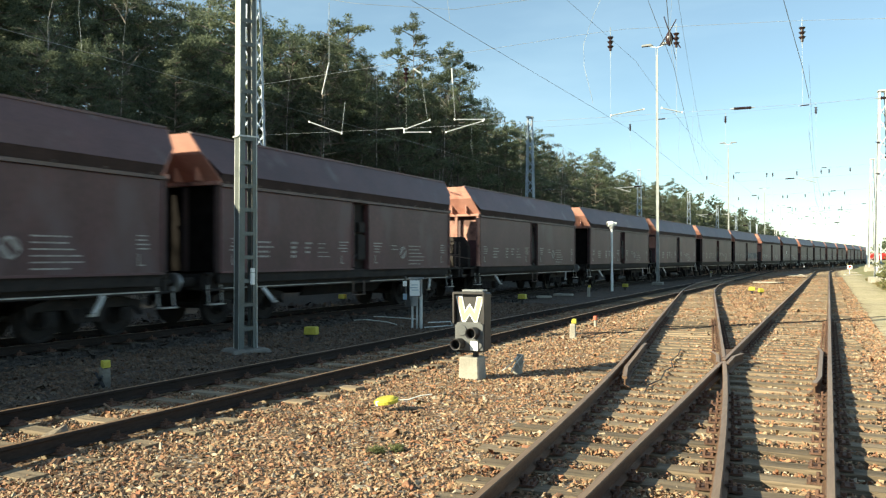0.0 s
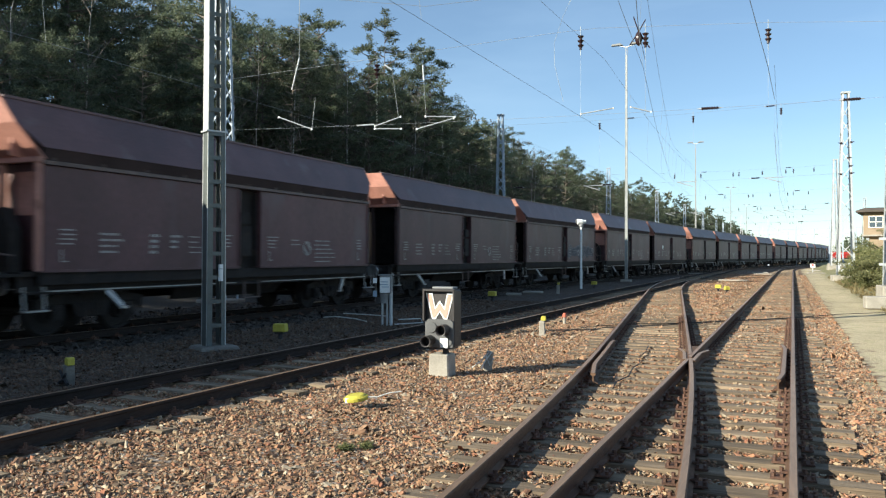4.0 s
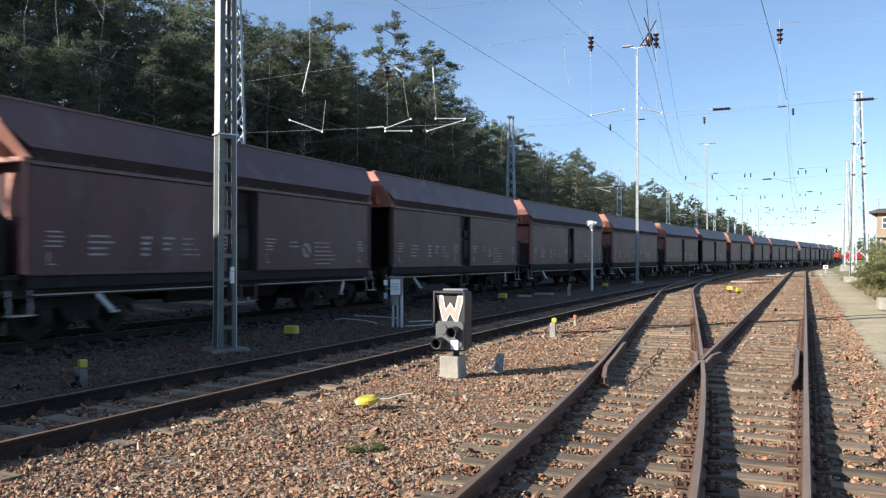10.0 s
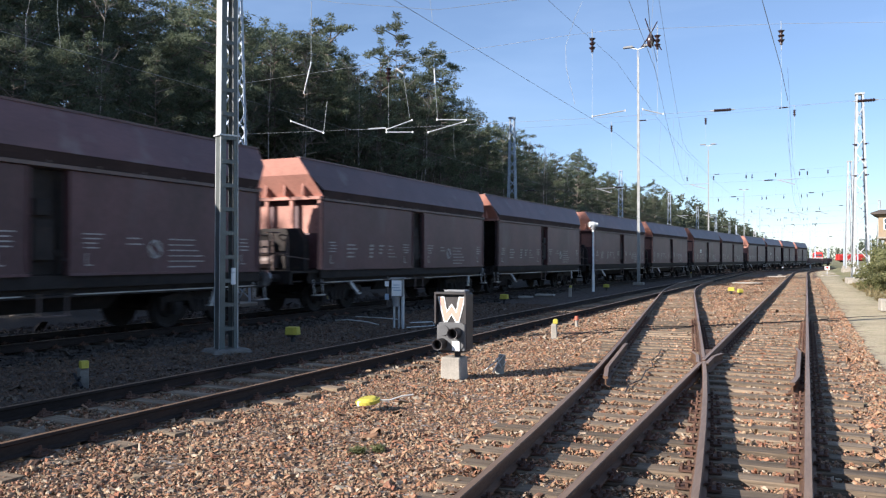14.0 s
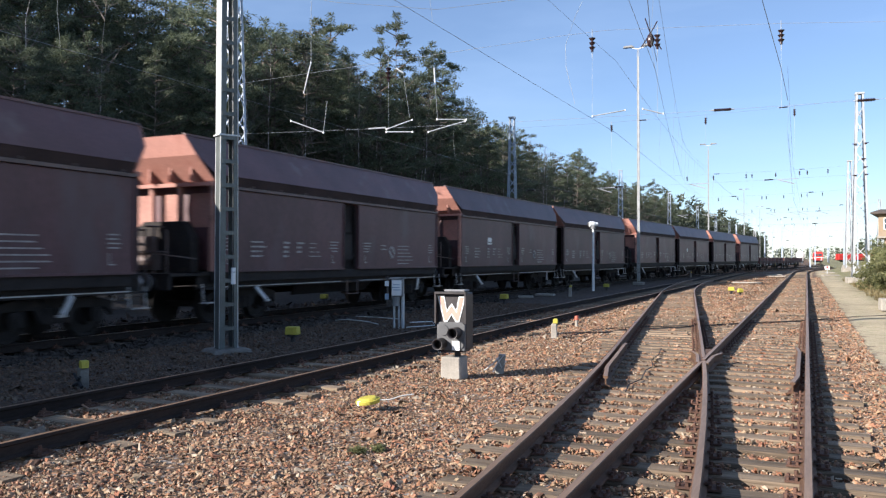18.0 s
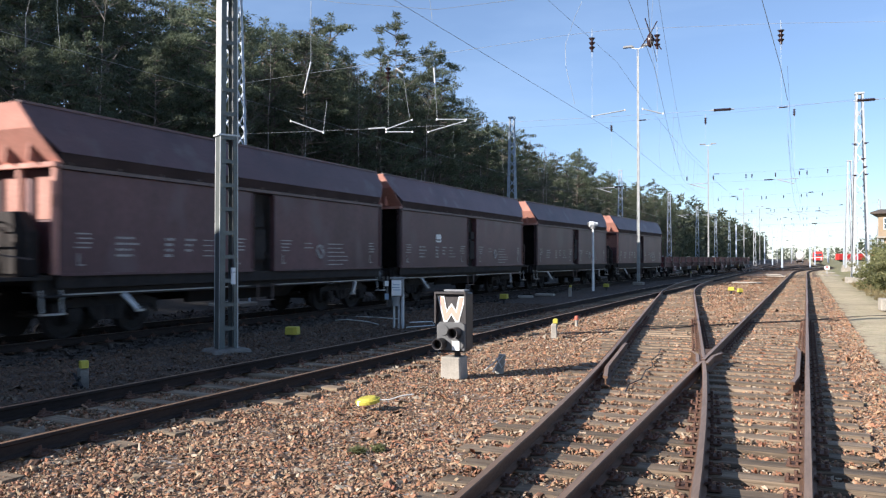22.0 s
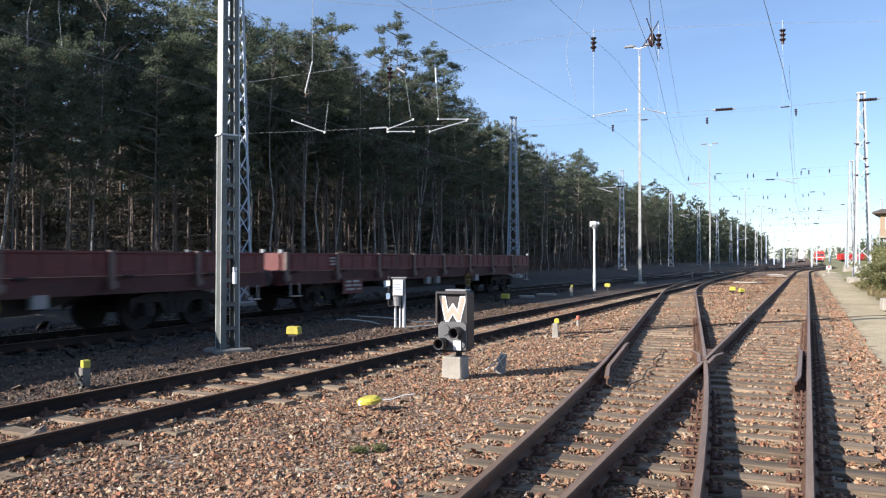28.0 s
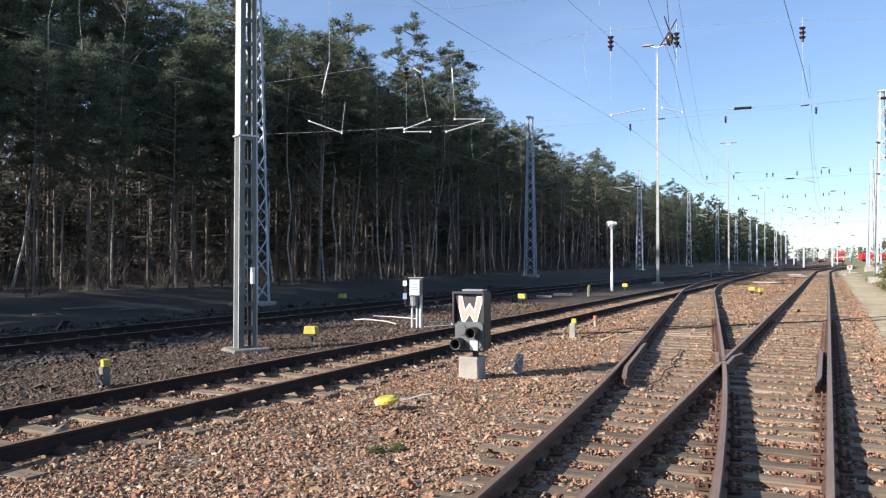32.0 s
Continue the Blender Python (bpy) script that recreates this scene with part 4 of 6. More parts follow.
def flat_wagon():
    w = thing("flat_wagon", "red bogie flat wagon with low drop sides and stakes", "freight wagon", group="red flat wagons")
    L, H = 10.05, 1.24
    fl = Shape()
    fl.box((0, 0, H - 0.05), (2.7, 2 * L, 0.08))
    part("floor", fl, WAGON_DARK, w)
    n = 8
    for s in (-1, 1):
        for k in range(n):
            y0 = -L + 0.05 + k * (2 * L - 0.1) / n
            y1 = y0 + (2 * L - 0.1) / n - 0.06
            sh = Shape()
            sh.extrude([(s * 1.345, H), (s * 1.43, H + 0.005), (s * 1.43, H + 0.055), (s * 1.395, H + 0.06), (s * 1.395, H + 0.445), (s * 1.43, H + 0.45), (s * 1.43, H + 0.50), (s * 1.345, H + 0.50)], "y", y0, y1)
            side = part("drop_side", sh, FLAT_RED, w, bevel=0.006)
            for q in (0.12, 0.37, 0.63, 0.88):
                rb = Shape()
                rb.extrude([(s * 1.396, -0.05), (s * 1.42, -0.035), (s * 1.42, 0.035), (s * 1.396, 0.05)], "z", H + 0.06, H + 0.445, pose(0, y0 + (y1 - y0) * q, 0))
                part("rib", rb, FLAT_RED, side)
            hg = Shape()
            hg.rod((s * 1.43, y0 + 0.3, H - 0.02), (s * 1.43, y0 + 0.55, H - 0.02), 0.035, None, 8)
            part("hinge", hg, WAGON_DARK, side)
            st = Shape()
            st.box((s * 1.43, y0 - 0.03, H + 0.12), (0.08, 0.12, 0.80))
            st.box((s * 1.45, y0 - 0.03, H - 0.18), (0.14, 0.2, 0.14))
            part("stake", st, WAGON_TRIM, w)
        sb = Shape()
        sb.extrude([(s * 1.30, 0.86), (s * 1.36, 0.86), (s * 1.36, H - 0.01), (s * 1.30, H - 0.01)], "y", -L, L)
        part("sole_bar", sb, FLAT_SOLE, w)
        tr = Shape()
        tr.extrude([(-5.2, 0.92), (5.2, 0.92), (3.4, 0.52), (-3.4, 0.52)], "x", s * 0.95 - 0.03, s * 0.95 + 0.03)
        part("truss", tr, WAGON_DARK, w)
    for e in (-1, 1):
        ed = Shape()
        ed.box((0, e * (L - 0.02), H + 0.26), (2.68, 0.06, 0.48))
        for x in (-1.2, -0.6, 0.0, 0.6, 1.2):
            ed.box((x, e * (L + 0.03), H + 0.24), (0.10, 0.06, 0.46))
        part("end_board", ed, FLAT_RED, w)
        hs = Shape()
        hs.box((0, e * (L + 0.02), 1.03), (2.62, 0.14, 0.36))
        part("headstock", hs, FLAT_RED, w)
        for x in (-1.28, 1.28):
            lt = Shape()
            lt.rod((x, e * (L + 0.02), H + 0.5), (x, e * (L + 0.02), H + 0.59), 0.05, None, 10)
            part("stake_cap", lt, GALV, w)
        buffers(w, e * (L + 0.1), e)
        for s in (-1, 1):
            fs = Shape()
            fs.tube([(s * 1.36, e * (L - 0.3), 0.9), (s * 1.38, e * (L - 0.3), 0.56)], 0.018)
            fs.tube([(s * 1.36, e * (L - 0.7), 0.9), (s * 1.38, e * (L - 0.7), 0.56)], 0.018)
            fs.box((s * 1.38, e * (L - 0.5), 0.55), (0.16, 0.46, 0.03))
            part("end_step", fs, STEEL, w)
    pn = Shape()
    pn.box((1.40, -6.6, 0.74), (0.03, 1.15, 0.46))
    part("label_board", pn, FLAT_RED, w)
    text_block(w, 1.415, [(-6.85, 0.88, 0.30, 0.06), (-6.40, 0.88, 0.35, 0.06), (-6.85, 0.76, 0.35, 0.06), (-6.35, 0.76, 0.45, 0.06), (-6.75, 0.64, 0.5, 0.05), (-6.25, 0.64, 0.25, 0.05)])
    lb = Shape()
    lb.box((1.40, -4.5, 0.74), (0.02, 0.28, 0.22))
    part("white_plate", lb, WHITE, w)
    text_block(w, 1.432, [(-7.7, H + 0.36, 0.5, 0.04), (-7.7, H + 0.27, 0.5, 0.04), (-7.7, H + 0.18, 0.4, 0.04)])
    hb = Shape()
    for r, q in ((0.25, 0.02),):
        pts = [(1.44, 2.25 + r * math.cos(a * 0.3927), 0.72 + r * math.sin(a * 0.3927)) for a in range(17)]
        hb.tube(pts, q)
    hb.bar((1.44, 2.0, 0.72), (1.44, 2.5, 0.72), 0.03, 0.03)
    hb.bar((1.44, 2.25, 0.47), (1.44, 2.25, 0.97), 0.03, 0.03, (0, 1, 0))
    part("handbrake_wheel", hb, material("dull_yellow", (0.22, 0.16, 0.04), 0.6), w)
    for y, mt in ((-1.2, GREY_BOX), (3.4, GREY_BOX), (-0.4, GREY_BOX)):
        bx = Shape()
        bx.box((1.30, y, 0.78), (0.14, 0.34, 0.26))
        part("equipment_box", bx, mt, w, bevel=0.01)
    bogie(w, -7.2)
    bogie(w, 7.2)
    return w


# gaps between the wagons at the start, counted from the camera; slack and spread differ a little
SLACK = {-1: 0.0, 0: 0.5, 1: -0.15, 2: -0.4, 3: -0.45, 4: -0.45, 5: 0.1, 6: -0.3, 7: 0.3, 8: -0.2, 9: 0.45, 10: 0.55, 11: 0.5, 12: -0.2, 13: 0.15,
         14: -0.2, 15: -0.4, 16: -0.5, 17: 0.5, 18: -0.45, 19: 0.3, 20: 0.3, 21: -0.1}
wall_end = lambda n: 27.12 + n * PITCH - SLACK.get(n, 0.0)
TURNED = {0, 2, 4, 5, 7, 9, 13, 17, 19, 20}      # wagons that run with the platform at the far end
FIRST_HOPPER = hopper_wagon()
TRAIN = []
for n in range(-1, 22):
    ob = FIRST_HOPPER if n == -1 else copy_thing(FIRST_HOPPER, pose(0, 0, 0))
    TRAIN.append((ob, wall_end(n) - END_Y, n in TURNED))
DARK_BAR = material("dark_lettering", (0.05, 0.05, 0.055), 0.7, 0, 0.2, 5, 40, 0)
GRAFFITI = material("pale_spray_paint", (0.20, 0.205, 0.23), 0.7, 0, 0.4, 3, 30, 0, spots=(0.10, 0.09, 0.10), spot_scale=3, spot_at=0.5)
GRAFFITI_FILL = material("dark_spray_paint", (0.040, 0.040, 0.062), 0.6, 0, 0.3, 3, 30, 0, spots=(0.07, 0.065, 0.085), spot_scale=2.5, spot_at=0.52)
gr, gf = Shape(), Shape()
for k, (c, wd, hi) in enumerate(((0.95, 0.42, 0.72), (1.75, 0.5, 0.60), (2.72, 0.60, 0.72), (3.7, 0.52, 0.66), (4.5, 0.42, 0.74), (5.25, 0.4, 0.62))):
    rim = []
    for a in range(22):
        th = 6.2832 * a / 22
        r = 1 + 0.16 * math.sin(2 * th + 1.7 * k) + 0.10 * math.sin(5 * th + k)
        rim.append((c + wd * r * math.cos(th), 1.78 + hi * 0.62 * r * math.sin(th) * (1.0 if math.sin(th) > 0 else 0.62)))
    gf.loft([[(x, -u, v) for u, v in rim] for x in (-1.4745, -1.4765)])
    for a in range(0, 13):
        (u0, v0), (u1, v1) = rim[a % 22], rim[(a + 1) % 22]
        gr.bar((-1.478, -u0, v0), (-1.478, -u1, v1), 0.03 + 0.03 * abs(math.sin(a + k)), 0.003, (1, 0, 0))
    for a in range(3):
        gr.bar((-1.478, -c - 0.2, 1.95 - a * 0.16), (-1.478, -c + 0.25 * math.sin(k + a + 1), 1.90 - a * 0.14), 0.05, 0.003, (1, 0, 0))
part("graffiti_fill", gf, GRAFFITI_FILL, TRAIN[6][0], "dark blue sprayed letter shapes")
part("graffiti", gr, GRAFFITI, TRAIN[6][0], "pale sprayed graffiti outlines")
TRAIN[6][0]["label"] = "brown hopper wagon with pale sprayed graffiti on its side"
# white notice plates on a few wagons
for n in (7, 16, 19):
    sx = -1 if n in TURNED else 1
    pl = Shape()
    pl.box((sx * 1.480, -sx * 3.2, 2.36), (0.012, 0.42, 0.30))
    plate = part("notice_plate", pl, WHITE, TRAIN[n + 1][0], "white notice plate")
    ln = Shape()
    ln.box((sx * 1.4875, -sx * 3.2, 2.30), (0.003, 0.30, 0.05))
    part("notice_bar", ln, DARK_BAR, plate)
FIRST_FLAT = flat_wagon()
LAST_FLAT = copy_thing(FIRST_FLAT, pose(0, 0, 0))
FIRST_FLAT["label"] = "red bogie flat wagon behind the coal wagons, sides up"
LAST_FLAT["label"] = "last red bogie flat wagon of the train, empty"
TRAIN.append((FIRST_FLAT, 355.0 - 10.1, False))
TRAIN.append((LAST_FLAT, 376.0 - 10.1, False))


def travelled(t):
    """Metres that the train has rolled towards the camera after t seconds."""
    return 12.104 * t + 0.01249 * t * t - 0.00048 * t**3

# ---- signal, posts and boxes beside the tracks ----
DARK_GREY = material("dark_grey_paint", (0.10, 0.102, 0.105), 0.5, 0, 0.2, 4, 50, 0.1, spots=(0.13, 0.12, 0.11))
W_FACE = material("signal_letter_salmon", (0.58, 0.31, 0.245), 0.5, 0, 0.06, 4, 40, 0)
RED = material("faded_red_paint", (0.50, 0.13, 0.08), 0.6, 0, 0.15, 4, 40, 0.1)
CABLE = material("pale_cable", (0.60, 0.60, 0.57), 0.5, 0, 0.08, 3, 30, 0)
BLUE = material("blue_plate_paint", (0.25, 0.34, 0.45), 0.5, 0, 0.1, 4, 40, 0)


def flat_outline(pts, y, thick):
    """A plate in the x-z plane cut to an outline."""
    sh = Shape()
    return sh.extrude(pts, "y", y, y + thick)


def ring_shape(c, r0, r1, y0, y1, n=18):
    sh = Shape()
    rings = [[(c[0] + r * math.cos(6.28319 * i / n), y, c[1] + r * math.sin(6.28319 * i / n)) for i in range(n)] for r, y in ((r0, y0), (r0, y1), (r1, y1), (r1, y0), (r0, y0))]
    return sh.loft(rings, caps=False)


def shunting_signal(x, y):
    w = thing("shunting_signal", "black dwarf signal with white letter and hooded lamps", "signal", pose(x, y, 0.0, 0, 0, 2))
    b = Shape()
    b.extrude([(-0.165, -0.12), (0.165, -0.12), (0.15, 0.30), (-0.15, 0.30)], "y", -0.15, 0.17)
    part("base_block", b, CONCRETE, w, "weathered concrete block", bevel=0.018)
    ft = Shape()
    ft.rod((0.05, 0.02, 0.28), (0.05, 0.02, 0.42), 0.05, None, 8)
    ft.box((0.05, 0.02, 0.39), (0.30, 0.26, 0.03))
    part("foot", ft, BLACK, w)
    c = Shape()
    c.box((0, 0.06, 0.83), (0.46, 0.30, 0.86))
    part("case", c, BLACK, w, bevel=0.02)
    rim = Shape()
    rim.box((0, -0.12, 1.255), (0.50, 0.10, 0.03))
    part("hood", rim, BLACK, w)
    for s in (-1, 1):
        rim = Shape()
        rim.box((s * 0.24, -0.12, 1.02), (0.025, 0.09, 0.44))
        part("side_shield", rim, BLACK, w)
    tp = Shape()
    tp.box((0.02, 0.06, 1.285), (0.34, 0.2, 0.03))
    part("lid", tp, GREY_BOX, w, bevel=0.008)
    lt = Shape()
    z0, z1 = 0.82, 1.21
    w_out = [(-0.228, z1), (-0.118, z1), (-0.074, 0.995), (0.0, 1.10), (0.074, 0.995), (0.118, z1), (0.228, z1), (0.122, z0), (0.066, z0), (0.0, 0.925), (-0.066, z0), (-0.122, z0)]
    lt.extrude(w_out, "y", -0.102, -0.094)
    part("letter", lt, WHITE, w, "white letter W")
    li = Shape()
    li.extrude([(-0.196, z1 - 0.02), (-0.134, z1 - 0.02), (-0.080, 0.955), (0.0, 1.062), (0.080, 0.955), (0.134, z1 - 0.02), (0.196, z1 - 0.02), (0.112, z0 + 0.02), (0.076, z0 + 0.02), (0.0, 0.958), (-0.076, z0 + 0.02), (-0.112, z0 + 0.02)], "y", -0.107, -0.103)
    part("letter_fill", li, W_FACE, w, "faded salmon filling of the letter")
    fp = flat_outline([(-0.225, 0.40), (0.225, 0.40), (0.225, 0.78), (0.18, 0.82), (-0.18, 0.82), (-0.225, 0.78)], -0.13, 0.04)
    part("lamp_panel", fp, DARK_GREY, w, "dark grey lamp panel", bevel=0.006)
    for cx, cz in ((0.10, 0.67), (-0.14, 0.50)):
        part("lamp_hood", ring_shape((cx, cz), 0.082, 0.070, -0.33, -0.13), BLACK, w, smooth=True)
        ln = Shape()
        ln.rod((cx, -0.15, cz), (cx, -0.135, cz), 0.069, None, 16)
        part("lens", ln, RUBBER, w)
    for cx, cz in ((-0.12, 0.70), (0.13, 0.50)):
        ln = Shape()
        ln.rod((cx, -0.145, cz), (cx, -0.128, cz), 0.085, None, 16)
        part("blind_cover", ln, DARK_GREY, w, bevel=0.004)
    pl = Shape()
    pl.box((0.09, -0.155, 0.475), (0.12, 0.01, 0.14))
    part("white_plate", pl, WHITE, w)
    return w


shunting_signal(-4.83, 10.9)


def cable_stub(x, y, z=0.0):
    w = thing("cable_marker_stub", "short concrete stub wound with pale cable", "marker", pose(x, y, z, 0, 8, 20))
    s = Shape()
    s.extrude([(-0.07, -0.1), (0.08, -0.1), (0.06, 0.26), (-0.05, 0.26)], "y", -0.06, 0.06)
    part("stub", s, CONCRETE, w, bevel=0.01)
    for k, pts in enumerate(([(-0.24, -0.12, -0.02), (-0.12, -0.10, 0.10), (-0.02, -0.075, 0.24)], [(-0.10, -0.14, -0.02), (-0.05, -0.10, 0.12), (0.03, -0.07, 0.25)], [(-0.06, -0.075, 0.2), (0.03, -0.08, 0.05), (0.08, -0.07, 0.18)])):
        c = Shape()
        c.tube(pts, 0.009)
        part("cable", c, CABLE, w)


cable_stub(-4.42, 11.75)


def marker_post(x, y, z=0.0, h=0.34, turn=0, label="short concrete marker post with a yellow cap", dark=False):
    w = thing("marker_post", label, "marker post", pose(x, y, z, 0, 0, turn), "yellow-capped markers")
    s = Shape()
    s.extrude([(-0.072, -0.1), (0.072, -0.1), (0.058, h - 0.1), (-0.058, h - 0.1)], "y", -0.06, 0.06)
    part("post", s, CONCRETE_OLD if dark else CONCRETE, w, bevel=0.012)
    c = Shape()
    c.extrude([(-0.055, 0), (0.055, 0), (0.05, 0.09), (0.035, 0.105), (-0.035, 0.105), (-0.05, 0.09)], "y", -0.05, 0.05, pose(0.03, 0, h - 0.1))
    part("cap", c, YELLOW, w, "yellow cap", bevel=0.01)
    if dark:
        b = Shape()
        b.tube([(-0.1, -0.09, 0.02), (0.1, -0.09, 0.08), (0.22, -0.1, 0.03)], 0.025)
        b.tube([(-0.09, -0.085, 0.18), (0.05, -0.09, 0.1), (0.16, -0.1, 0.16)], 0.02)
        part("cable", b, RUBBER, w)


marker_post(-9.07, 7.85, 0.0, 0.36, -20, "concrete marker post with yellow cap and dark cables", True)
marker_post(-5.13, 17.1, 0.0, 0.42, 10)
marker_post(-10.2, 36.6, 0.0, 0.5, 0, "far concrete marker post with a small yellow cap")
marker_post(-10.0, 78.0, 0.0, 0.5, 0, "distant concrete marker post with a yellow cap")


def red_post(x, y):
    w = thing("marker_post", "short faded red marker post with pale top", "marker post", pose(x, y, 0))
    s = Shape()
    s.rod((0, 0, -0.1), (0, 0, 0.17), 0.04, None, 10)
    part("post", s, CONCRETE, w)
    s = Shape()
    s.rod((0, 0, 0.13), (0, 0, 0.24), 0.06, 0.05, 10)
    part("cap", s, RED, w, bevel=0.008)


red_post(-5.59, 20.7)


def point_machine_box(x, y, z=0.0, s=1.0, turn=0, label="yellow cable junction box on a dark stand"):
    w = thing("junction_box", label, "junction box", pose(x, y, z, 0, 0, turn), "yellow junction boxes")
    b = Shape()
    b.extrude([(-0.145 * s, 0.14 * s), (0.145 * s, 0.14 * s), (0.13 * s, 0.31 * s), (-0.13 * s, 0.31 * s)], "y", -0.10 * s, 0.10 * s)
    part("cover", b, YELLOW, w, "yellow cover", bevel=0.015)
    f = Shape()
    f.rod((0, 0, -0.08), (0, 0, 0.15 * s), 0.045 * s, None, 10)
    f.box((0, 0, 0.12 * s), (0.20 * s, 0.15 * s, 0.04))
    part("stand", f, BLACK, w)


point_machine_box(-10.0, 14.05, 0.0, 1.0, 12)
point_machine_box(-17.3, 26.4, 0.05, 1.0, 5, "dusty yellow junction box beside the far track")
point_machine_box(-10.9, 29.5, 0.02, 1.1, 0, "yellow junction box between the running tracks")
point_machine_box(-10.3, 44.5, 0.0, 1.1)
for k, (dx, dy, s) in enumerate(((0, 0, 1.1), (0.35, 0.7, 0.8), (0.5, -1.2, 0.9))):
    point_machine_box(-3.45 + dx, 42.2 + dy, 0.0, s, 15 * k, "yellow point machine cover beside the branch track")


def warning_lid(x, y):
    w = thing("cable_end_cap", "bright yellow round cap lying on ballast with a white cord", "cable cap", pose(x, y, 0.06, 4, -6, 10))
    s = Shape()
    s.rod((0, 0, 0), (0, 0, 0.045), 0.145, 0.15, 20)
    s.rod((0, 0, 0.045), (0, 0, 0.07), 0.13, 0.10, 20)
    part("cap", s, YELLOW, w, bevel=0.006)
    s = Shape()
    s.rod((-0.07, -0.10, 0.0), (-0.07, -0.10, 0.05), 0.03, None, 8)
    part("plug", s, WHITE, w)
    s = Shape()
    s.tube([(0.12, 0, 0.03), (0.25, 0.05, 0.012), (0.38, 0.14, 0.03), (0.5, 0.22, 0.02)], 0.008)
    part("cord", s, CABLE, w)


warning_lid(-4.72, 8.15)


def control_cabinet(x, y):
    w = thing("control_cabinet", "small white-fronted cabinet on steel legs with signs", "cabinet", pose(x, y, 0, 0, 0, 20))
    b = Shape()
    b.box((0, 0, 1.02), (0.30, 0.26, 0.44))
    part("box", b, GREY_BOX, w, bevel=0.012)
    d = Shape()
    d.box((-0.015, -0.14, 1.02), (0.25, 0.02, 0.39))
    part("door", d, WHITE, w, "white door", bevel=0.004)
    r = Shape()
    r.box((0, 0, 1.27), (0.38, 0.30, 0.03))
    part("roof", r, GREY_BOX, w)
    nk = Shape()
    nk.rod((-0.05, 0, 0.55), (-0.05, 0, 0.80), 0.09, 0.12, 10)
    part("cable_gland", nk, GREY_BOX, w)
    for px, r0, mt in ((-0.10, 0.03, GALV), (0.02, 0.025, GALV), (0.12, 0.045, GALV)):
        lg = Shape()
        lg.rod((px, 0.03, -0.1), (px, 0.03, 0.85), r0, None, 10)
        part("leg", lg, mt, w)
    sg = Shape()
    sg.box((-0.27, 0.0, 0.95), (0.025, 0.2, 0.72))
    sg.box((-0.22, 0.0, 0.62), (0.12, 0.10, 0.16))
    part("side_board", sg, BLACK, w)
    for z, h, mt in ((1.13, 0.13, WHITE), (0.80, 0.15, BLUE)):
        s = Shape()
        s.box((-0.27, -0.108, z), (0.10, 0.012, h))
        part("sign", s, mt, w)
    for a, bb, z in ((-0.02, 0.05, 1.10), (-0.04, 0.08, 1.03), (0.0, 0.06, 0.97)):
        s = Shape()
        s.box((a, -0.152, z), (0.12 + bb, 0.004, 0.02))
        part("notice_bar", s, BLUE, w)


control_cabinet(-9.5, 17.9)


def ground_cable(name, pts, r=0.014):
    s = Shape()
    s.tube(pts, r, 7)
    ob = part(name, s, CABLE)
    return tagged(ob, "loose pale cable lying on the ballast", "cable", group="loose cables")


ground_cable("ground_cable", [(-12.0, 18.9, 0.04), (-11.5, 18.7, 0.09), (-10.8, 18.6, 0.06), (-10.3, 18.3, 0.03)])
ground_cable("ground_cable", [(-12.2, 20.3, 0.05), (-11.4, 20.2, 0.05), (-10.6, 20.0, 0.04)])
ground_cable("ground_cable", [(-9.3, 18.2, 0.12), (-8.9, 18.7, 0.12), (-8.75, 18.5, 0.04), (-9.2, 17.8, 0.03)])


def concrete_slab(x, y, sx, sy, turn=0, h=0.1, label="flat concrete cable trough cover beside the track"):
    s = Shape()
    s.box((0, 0, 0), (sx, sy, h))
    ob = part("concrete_slab", s, CONCRETE, bevel=0.015, at=pose(x, y, h / 2 - 0.02, 0, 0, turn))
    return tagged(ob, label, "concrete slab", group="concrete slabs")


for x, y, sx, sy in ((-11.4, 36.5, 0.9, 0.5), (-11.6, 34.2, 0.7, 0.4), (-3.9, 61.0, 2.0, 0.5), (-2.6, 84.0, 1.8, 0.6), (-3.2, 92, 1.6, 0.5), (-9.0, 84.0, 1.5, 0.5), (2.2, 92, 1.6, 0.8), (2.4, 108, 1.4, 0.9)):
    concrete_slab(x, y, sx, sy, random.Random(x).uniform(-20, 20))


def dark_cable(pts, label):
    s = Shape()
    s.tube(pts, 0.009, 6)
    tagged(part("ground_cable", s, RUBBER), label, "cable", group="loose cables")


dark_cable([(-2.57, 15.7, 0.03), (-2.44, 14.6, 0.035), (-2.42, 13.8, 0.03), (-2.26, 13.0, 0.03), (-2.28, 12.5, 0.035), (-2.18, 11.6, 0.03), (-2.24, 11.0, 0.03), (-2.16, 10.4, 0.03)], "dark cable winding over the sleepers of the branch")
dark_cable([(-4.9, 17.2, 0.03), (-4.6, 19.4, 0.03), (-3.6, 20.6, 0.035), (-2.7, 21.3, 0.03), (-1.4, 22.9, 0.035), (-0.1, 24.4, 0.03), (1.2, 26.6, 0.03), (2.9, 28.5, 0.03)], "dark cable crossing under the rails to the path")


